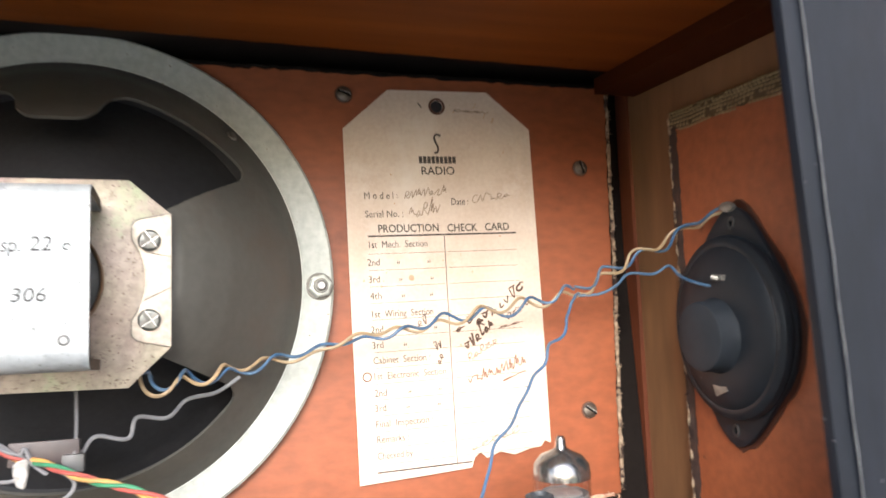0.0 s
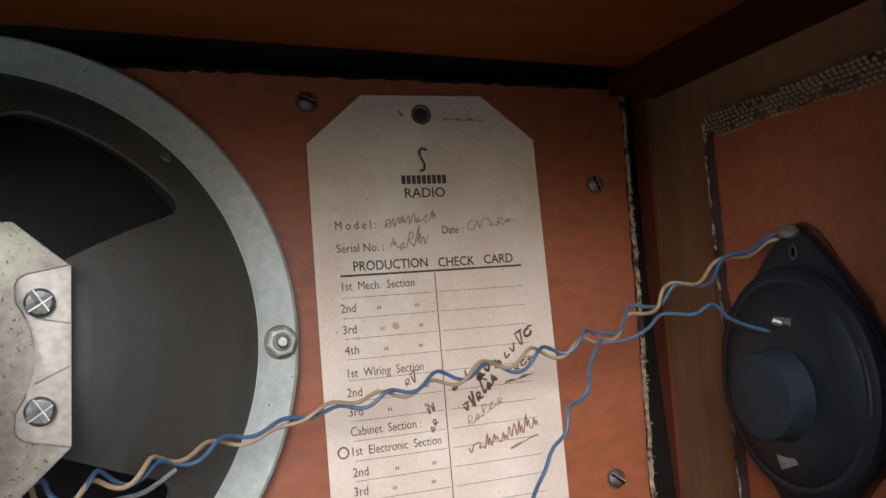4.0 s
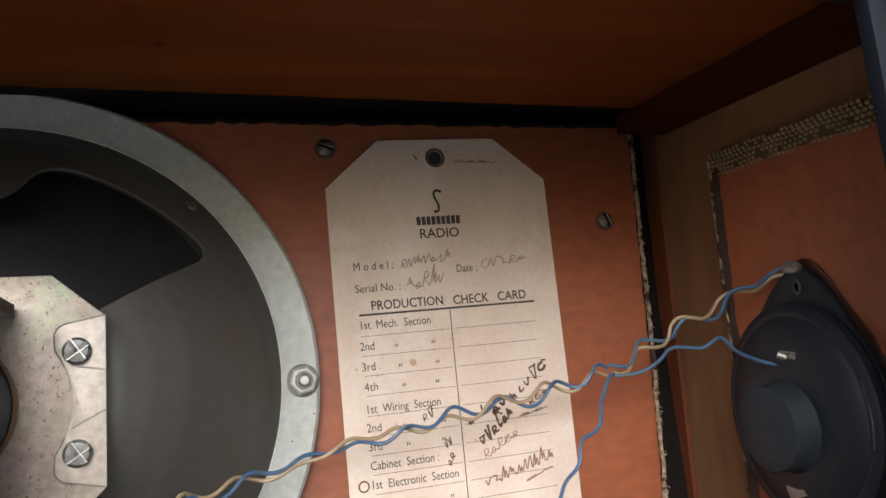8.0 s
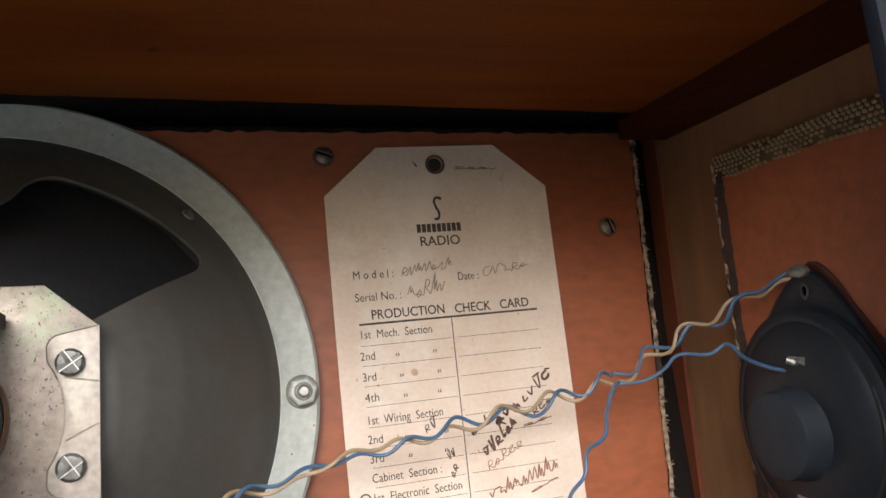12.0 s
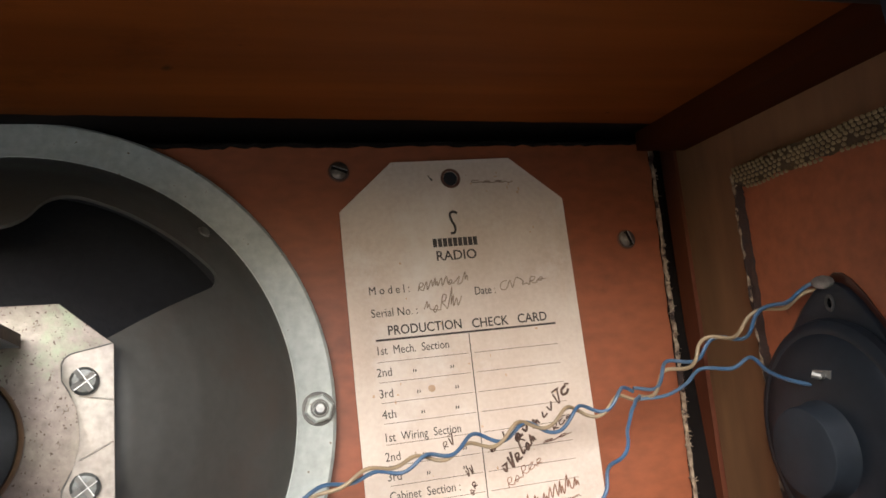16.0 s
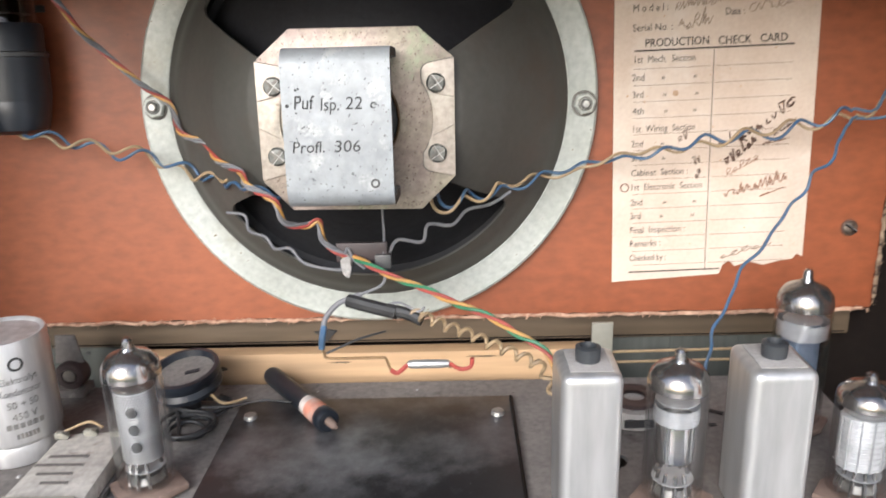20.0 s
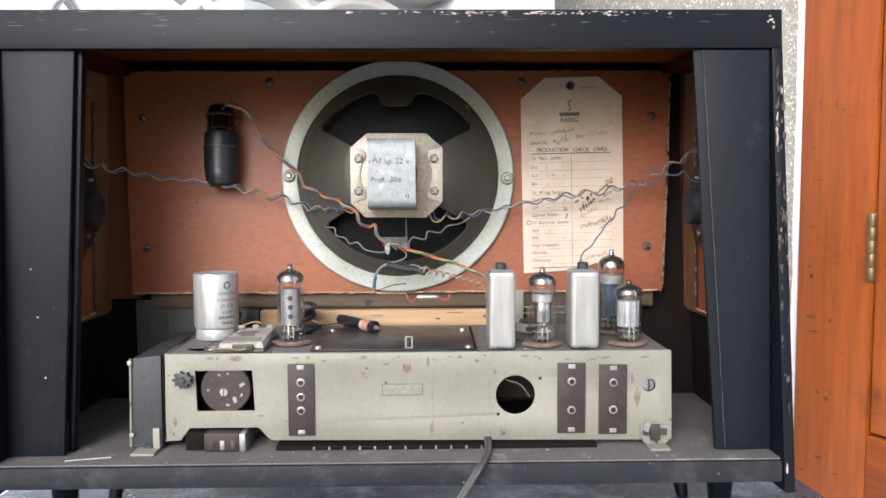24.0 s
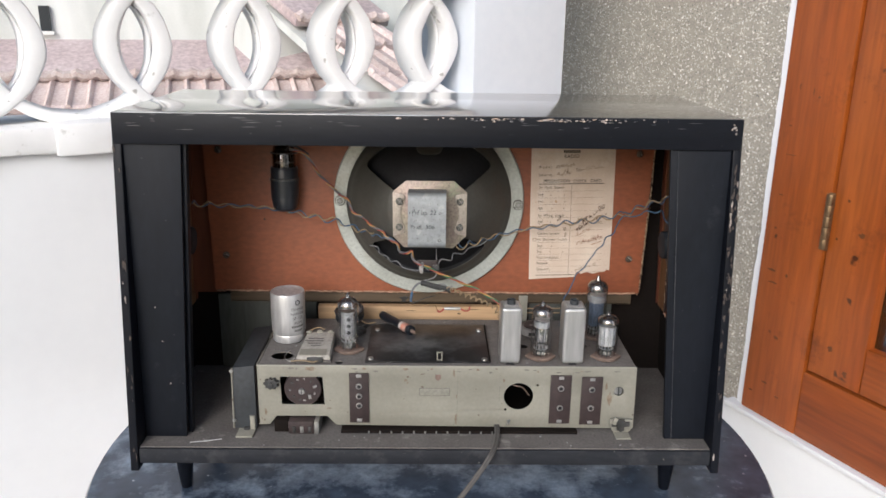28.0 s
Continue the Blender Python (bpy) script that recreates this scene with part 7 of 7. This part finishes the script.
part("groove", box(-0.230, 0.238, -0.0042, -0.0036, 0.1778, 0.1784), DARK_GAP, rail)
for x0, x1, top, seams in ((-0.247, -0.132, 0.1850, (-0.2180, -0.1900, -0.1640)), (0.120, 0.218, 0.1790, (0.1500, 0.1850))):
    back_sheet = thing("dial_backplate", pose(0, 0.004, 0), "green-grey dial backplate beside the chassis", "panel", "dial backplates")
    part("sheet", box(x0, x1, -0.006, -0.002, 0.0920, top, 0.0006), GREENGREY, back_sheet)
    for x in seams:
        part("rib", box(x - 0.0007, x + 0.0007, -0.0068, -0.0060, 0.0925, top - 0.0005, 0.0003), GREENGREY, back_sheet)
        part("rivet", moved(lathe([(0, 0), (0.0012, 0), (0.0009, 0.0006), (0, 0.0007)], 10), Matrix.Translation((x + 0.009, -0.0060, top - 0.012)) @ TOWARD), DARK_STEEL, back_sheet)
single("bracket", merged(box(0.104, 0.114, -0.0300, -0.0285, 0.1640, 0.1960, 0.0004), box(0.104, 0.114, -0.0300, -0.0200, 0.1640, 0.1655)), CHASSIS, Matrix.Identity(4), "pale steel bracket behind the coil cans", "bracket")
for z in (0.1800, 0.1745):
    part("dial_cord", tube([(0.114, -0.028, z), (0.150, -0.0285, z + 0.0005), (0.182, -0.029, z + 0.001)], 0.0007, 6), CREAM_WIRE, chassis, "taut waxed dial cord")


# ---- wires ----
def wire(points, r, material, label, category="wire", group="", per=10, wave=0.0):
    return single("wire", tube(waved(spline(points, 30), wave, 0.0165) if wave else spline(points, per), r, 8), material, RADIO, label, category, group)


def pair(points, pitch, mats, r, gap, label, phase=0.0):
    """Two insulated wires twisted loosely round each other."""
    line = spline(points, 40)
    t = thing("twisted_wire", RADIO, label, "wire", "twisted loudspeaker wires")
    part("strand", tube(waved(line, 0.0027, 0.0195, phase, 0.0011, 0.061, 0.0), r, 8), mats[0], t)
    part("strand", tube(waved(line, 0.0025, 0.0195, phase + 1.0, 0.0011, 0.061, math.pi), r, 8), mats[1], t)
    return t


pair([(0.0272, -0.0600, -0.0377), (0.0345, -0.0550, -0.0415), (0.0449, -0.0480, -0.0404), (0.0627, -0.0340, -0.0379), (0.0790, -0.0250, -0.0345), (0.0941, -0.0215, -0.0325), (0.1090, -0.0220, -0.0280), (0.1377, -0.0220, -0.0240), (0.1616, -0.0230, -0.0195), (0.1927, -0.0240, -0.0150), (0.2185, -0.0240, -0.0096)], 0.0235, (BLUE_WIRE, CREAM_WIRE), 0.00072, 0.0019, "blue and cream wires twisted together, loudspeaker to tweeter")
pair([(0.2185, -0.0245, -0.0100), (0.2286, -0.0295, -0.0042), (0.2415, -0.0350, 0.0037), (0.2508, -0.0450, 0.0080), (0.2575, -0.0550, 0.0138), (0.2615, -0.0670, 0.0172), (0.2655, -0.0735, 0.0186)], 0.0240, (BLUE_WIRE, CREAM_WIRE), 0.00072, 0.0011, "blue and cream wire ends reaching the tweeter", 2.0)
wire([(0.2192, -0.0240, -0.0120), (0.2283, -0.0281, -0.0116), (0.2349, -0.0322, -0.0082), (0.2392, -0.0369, -0.0034), (0.2475, -0.0440, -0.0045), (0.2530, -0.0481, -0.0014), (0.2530, -0.0562, -0.0070), (0.2535, -0.0656, -0.0108), (0.2562, -0.0730, -0.0132), (0.2578, -0.0780, -0.0133)], 0.0007, BLUE_WIRE, "thin blue wire soldered to the tweeter")
wire([(0.2185, -0.0270, -0.0110), (0.2150, -0.0285, -0.0140), (0.2105, -0.0300, -0.0165), (0.2075, -0.0333, -0.0259), (0.1966, -0.0367, -0.0352), (0.1904, -0.0400, -0.0433), (0.1804, -0.0433, -0.0537), (0.1740, -0.0467, -0.0629), (0.1622, -0.0500, -0.0744), (0.1575, -0.0533, -0.0860), (0.1502, -0.0567, -0.0975), (0.1470, -0.0600, -0.1116), (0.1460, -0.0600, -0.1290)], 0.0007, BLUE_WIRE, "single blue wire hanging down to the chassis", wave=0.0011)
pair([(-0.2600, -0.0800, 0.0060), (-0.2400, -0.0500, 0.0010), (-0.2050, -0.0300, -0.0040), (-0.1647, -0.0240, -0.0080), (-0.1458, -0.0237, -0.0122), (-0.1166, -0.0214, -0.0185), (-0.0995, -0.0191, -0.0227), (-0.0812, -0.0214, -0.0300), (-0.0637, -0.0323, -0.0323), (-0.0498, -0.0480, -0.0337), (-0.0330, -0.0620, -0.0360)], 0.0230, (BLUE_WIRE, CREAM_WIRE), 0.00072, 0.0019, "dusty blue and cream wires twisted together across the baffle")
t = thing("wire_loom", RADIO, "dusty multicoloured wire loom from the indicator valve to the loudspeaker", "wire")
line = spline([(-0.1500, -0.0400, 0.0600), (-0.1360, -0.0380, 0.0560), (-0.1260, -0.0350, 0.0441), (-0.1221, -0.0285, 0.0340), (-0.1161, -0.0220, 0.0257), (-0.1012, -0.0190, 0.0105), (-0.0903, -0.0160, 0.0013), (-0.0840, -0.0230, -0.0112), (-0.0707, -0.0300, -0.0160), (-0.0632, -0.0400, -0.0226), (-0.0497, -0.0540, -0.0262), (-0.0453, -0.0620, -0.0309), (-0.0335, -0.0680, -0.0363), (-0.0307, -0.0640, -0.0460), (-0.0234, -0.0573, -0.0490), (-0.0181, -0.0560, -0.0475), (-0.0169, -0.0547, -0.0557), (-0.0121, -0.0533, -0.0608), (-0.0074, -0.0520, -0.0637)], 16)
for k, m in enumerate((GREY_WIRE, YELLOW_WIRE, RED_WIRE, GREY_WIRE)):
    part("strand", tube(coiled(line, 0.0009, 0.024, k * math.pi / 2, 0.5), 0.00062, 8), m, t)
t = thing("wire_loom", RADIO, "bright yellow, red and green wires twisted together down to the chassis", "wire")
line = spline([(-0.0047, -0.0520, -0.0640), (0.0022, -0.0586, -0.0658), (0.0140, -0.0651, -0.0703), (0.0266, -0.0717, -0.0735), (0.0387, -0.0783, -0.0778), (0.0506, -0.0849, -0.0808), (0.0618, -0.0914, -0.0864), (0.0743, -0.0980, -0.0939), (0.0800, -0.1010, -0.1150)], 20)
for k, m in enumerate((YELLOW_WIRE, RED_WIRE, GREEN_WIRE)):
    part("strand", tube(coiled(line, 0.0008, 0.026, k * 2.1), 0.00072, 8), m, t)
joint = thing("solder_joint", RADIO @ pose(-0.0078, -0.0520, -0.0680), "grey lump of solder where the wires meet", "solder joint")
blob = bmesh.new()
bmesh.ops.create_icosphere(blob, subdivisions=3, radius=0.0030)
for v in blob.verts:
    v.co = Vector((v.co.x * 0.7, v.co.y * 0.7, v.co.z * 1.5)) + 0.0018 * noise.noise_vector(v.co * 400)
part("solder", blob, CAN_DUST, joint)
part("loop", tube(spline([(0.0002, 0.0020, 0.0038), (0.0066, 0.0007, 0.0020), (0.0157, -0.0005, -0.0034), (0.0149, -0.0018, -0.0084), (0.0063, -0.0030, -0.0119)], 8), 0.0007, 6), GREY_WIRE, joint)
part("stem", tube(spline([(0.0160, 0.0, 0.0040), (0.0165, 0.002, 0.0120), (0.0160, 0.004, 0.0260)], 6), 0.0006, 6), GREY_WIRE, joint)
part("terminal", moved(box(0.0125, 0.0195, -0.002, 0.002, -0.0010, 0.0050, 0.0006), Matrix.Identity(4)), DARK_STEEL, joint)
part("spike", tube(spline([(-0.001, 0, 0.003), (0.001, -0.001, 0.008), (0.0035, -0.001, 0.003), (0.008, -0.001, -0.001)], 5), 0.0007, 6), GREY_WIRE, joint)
wire([(-0.0657, -0.0250, -0.0481), (-0.0567, -0.0279, -0.0492), (-0.0544, -0.0307, -0.0558), (-0.0464, -0.0336, -0.0582), (-0.0420, -0.0364, -0.0632), (-0.0345, -0.0393, -0.0625), (-0.0276, -0.0421, -0.0689), (-0.0139, -0.0450, -0.0713), (-0.0080, -0.0510, -0.0690)], 0.0007, GREY_WIRE, "dusty grey wire across the loudspeaker's lower window")
wire([(0.0074, -0.0520, -0.0655), (0.0099, -0.0489, -0.0643), (0.0143, -0.0457, -0.0583), (0.0248, -0.0426, -0.0600), (0.0276, -0.0394, -0.0530), (0.0381, -0.0363, -0.0539), (0.0450, -0.0331, -0.0479), (0.0559, -0.0300, -0.0459), (0.0650, -0.0290, -0.0405)], 0.0008, GREY_WIRE, "dusty grey wavy wire across the loudspeaker's lower window")
wire([(-0.0015, -0.0550, -0.0799), (-0.0069, -0.0568, -0.0813), (-0.0126, -0.0585, -0.0839), (-0.0173, -0.0602, -0.0901), (-0.0187, -0.0620, -0.1000)], 0.0012, GREY_WIRE, "dusty grey wire bent downwards")
wire([(-0.0175, -0.0606, -0.0920), (-0.0184, -0.0622, -0.0970), (-0.0188, -0.0626, -0.1018)], 0.0014, BLUE_WIRE, "stripped blue wire end")
taped = thing("taped_splice", RADIO, "wire splice wrapped in black insulating tape", "wire")
part("tape", tube(spline([(-0.0072, -0.0560, -0.0823), (-0.0014, -0.0583, -0.0833), (0.0080, -0.0605, -0.0853), (0.0140, -0.0625, -0.0862)], 8), 0.0030, 10), TAPE, taped)
part("tape_end", tube(spline([(0.0100, -0.0610, -0.0850), (0.0182, -0.0628, -0.0866), (0.0247, -0.0650, -0.0890)], 8), 0.0026, 10), TAPE, taped)
part("spiral", tube(coiled(spline([(0.0218, -0.0640, -0.0868), (0.0249, -0.0680, -0.0862), (0.0361, -0.0740, -0.0892), (0.0457, -0.0800, -0.0912), (0.0550, -0.0860, -0.0938), (0.0639, -0.0920, -0.0958), (0.0715, -0.0980, -0.0989), (0.0770, -0.1010, -0.1100)], 40), 0.0020, 0.0065, 0.0, 0.8), 0.0008, 6), CREAM_WIRE, taped, "cream wire wound in a spiral")
part("loose_wire", tube(spline([(0.0080, -0.0600, -0.0840), (0.0150, -0.0620, -0.0820), (0.0230, -0.0650, -0.0850), (0.0260, -0.0660, -0.0830)], 6), 0.0006, 6), GREY_WIRE, taped)
hook = thing("series_resistor", RADIO, "small grey resistor hanging on bent leads", "resistor")
part("lead", tube(spline([(-0.0188, -0.0622, -0.1000), (-0.0179, -0.0620, -0.1042), (-0.0150, -0.0620, -0.1063), (0.0060, -0.0620, -0.1064), (0.0085, -0.0620, -0.1070), (0.0103, -0.0620, -0.1117), (0.0134, -0.0620, -0.1131)], 5), 0.0006, 6), BRASS, hook)
part("lead", tube([(-0.0171, -0.0620, -0.1040), (-0.0035, -0.0560, -0.0997), (0.0078, -0.0500, -0.0985)], 0.0005, 6), DARK_STEEL, hook)
part("body", moved(lathe([(0, 0), (0.0015, 0.0006), (0.0019, 0.003), (0.0019, 0.0155), (0.0015, 0.0180), (0, 0.0187)], 14), Matrix.Translation((0.0174, -0.0620, -0.1096)) @ pose(0, 0, 0, 0, 90)), ALU, hook)
part("red_end", tube(spline([(0.0103, -0.0620, -0.1120), (0.0134, -0.0620, -0.1134), (0.0178, -0.0620, -0.1098)], 5), 0.0011, 6), RED_WIRE, hook)
part("red_end", tube(spline([(0.0355, -0.0620, -0.1095), (0.0404, -0.0620, -0.1122), (0.0448, -0.0620, -0.1112), (0.0456, -0.0620, -0.1073)], 5), 0.0010, 6), RED_WIRE, hook)

single("mains_cable", merged(*[tube(spline([(0.0720 + o, -0.1400, 0.0990), (0.0722 + o, -0.1560, 0.0958), (0.0705 + o, -0.1720, 0.0938), (0.0670 + o, -0.1860, 0.0930), (0.0600 + o, -0.1985, 0.0870), (0.0400 + o, -0.2070, 0.0600), (0.0160 + o, -0.2150, 0.0330), (-0.0080 + o, -0.2280, 0.0120), (-0.0360 + o, -0.2600, 0.0045), (-0.0640 + o, -0.3050, 0.0032), (-0.1000 + o, -0.3600, 0.0032)], 10), 0.0016, 10) for o in (-0.0013, 0.0013)]), CABLE, Matrix.Identity(4), "grey twin mains cable trailing out over the table", "cable")

# ---- small marks, dust and scraps ----
WEB = surf("grey_cobweb", (0.42, 0.42, 0.42), None, 300, 0.9)
DRIP = surf("rusty_drip", (0.165, 0.120, 0.085), (0.225, 0.190, 0.145), 260, 0.8)


def blot(name, x, z, w, hgt, seed, y, parent, material, label=""):
    rnd = random.Random(seed)
    pts = [(x + w * math.cos(q) * rnd.uniform(0.55, 1.15), z + hgt * math.sin(q) * rnd.uniform(0.55, 1.15)) for q in [k * math.pi / 9 for k in range(18)]]
    return part(name, moved(slab(pts, 0.00015), Matrix.Translation((0, y, 0))), material, parent, label, 0)


# stains on the chassis back plate, above all along its folded top edge
for k, (x, z, w, hgt) in enumerate(((-0.118, 0.1600, 0.0060, 0.0022), (-0.064, 0.1605, 0.0020, 0.0016), (-0.022, 0.1602, 0.0030, 0.0018), (0.0045, 0.1606, 0.0016, 0.0010), (0.027, 0.1560, 0.0016, 0.0050), (0.030, 0.1050, 0.0018, 0.0070), (0.0305, 0.1300, 0.0008, 0.0030), (0.051, 0.1600, 0.0020, 0.0014), (0.078, 0.1480, 0.0012, 0.0026), (0.112, 0.1585, 0.0012, 0.0012), (0.157, 0.1590, 0.0016, 0.0010), (0.187, 0.1280, 0.0030, 0.0080), (0.183, 0.1420, 0.0016, 0.0050), (-0.165, 0.1120, 0.0016, 0.0050), (-0.100, 0.1160, 0.0030, 0.0010), (-0.022, 0.1480, 0.0022, 0.0018), (-0.020, 0.1452, 0.0012, 0.0016))):
    blot("rust_stain", x, z, w, hgt, 400 + k, -0.1491, chassis, DRIP)
for k in range(16):
    blot("grime_mark", random.uniform(-0.165, 0.205), 0.1606 - random.random() ** 2 * 0.004, random.uniform(0.0010, 0.0040), random.uniform(0.0004, 0.0012), 500 + k, -0.1492, chassis, SHADE_STEEL)
# dark glue on the side boards, below the tweeters' lugs
for s in (-1, 1):
    SIDE = Matrix.Translation((s * 0.2736, -0.0930, 0.280)) @ pose(0, 0, 0, 0, s * -1.5)
    for k, (y, z, w, hgt) in enumerate(((0.012, 0.0460, 0.0090, 0.0030), (0.030, 0.0340, 0.0040, 0.0090), (-0.020, 0.0560, 0.0022, 0.0120), (0.040, 0.0740, 0.0014, 0.0012), (0.004, 0.0800, 0.0010, 0.0010))):
        bm = moved(slab([(w * math.cos(q) * random.uniform(0.6, 1.15), hgt * math.sin(q) * random.uniform(0.6, 1.15)) for q in [i * math.pi / 8 for i in range(16)]], 0.00015), pose(0, 0, 0, 0, 0, 90 * s))
        single("glue_stain", moved(bm, Matrix.Translation((-s * 0.0002, y, z))), GLUE, SIDE, "dark dried glue on the side board", "stain", "glue stains", smooth=0)
# threads of cobweb under the top rail
for k in range(9):
    x = 0.185 + 0.010 * k * random.uniform(0.6, 1.2)
    pts = [(x + random.uniform(-0.004, 0.004) * i, -0.1480 + 0.006 * i * random.uniform(0.3, 1.0), 0.3985 - 0.0030 * math.sin(i * 1.1) - random.uniform(0, 0.002)) for i in range(4)]
    single("cobweb", tube(spline(pts, 5), 0.00016, 4), WEB, Matrix.Identity(4), "grey cobweb thread under the cabinet top", "cobweb", "cobwebs", smooth=0)
# a pine splinter and crumbs on the cabinet floor
single("wood_splinter", tube([(-0.2360, -0.1760, 0.0918), (-0.2200, -0.1735, 0.0922), (-0.2060, -0.1690, 0.0918)], 0.0006, 5), WEB, Matrix.Identity(4), "pale wooden splinter on the cabinet floor", "splinter")
for k in range(26):
    x, y = random.uniform(-0.26, 0.26), random.uniform(-0.182, -0.150)
    r = random.uniform(0.0004, 0.0012)
    crumb = lathe([(0, 0), (r, r * 0.2), (r * 0.8, r * 0.8), (0, r)], 6)
    single("crumb", crumb, random.choice((TOP_DUST, WEB, DARK_STEEL)), pose(x, y, 0.0908, 0, 0, random.uniform(0, 180)), "tiny crumb of debris on the cabinet floor", "crumb", "crumbs on the cabinet floor")
# dust crumbs on the chassis
for k in range(30):
    x, y = random.uniform(-0.165, 0.205), random.uniform(-0.145, -0.030)
    if -0.066 < x < 0.067 or 0.065 < x < 0.205 and -0.142 < y < -0.055:
        y = -0.1420 if k % 2 else -0.0340
    r = random.uniform(0.0004, 0.0010)
    single("dust_crumb", lathe([(0, 0), (r, r * 0.2), (r * 0.7, r * 0.7), (0, r * 0.9)], 6), random.choice((WEB, DUSTY, DARK_STEEL)), pose(x, y, 0.1644, 0, 0, random.uniform(0, 180)), "crumb of dust on the chassis", "crumb", "crumbs on the chassis")
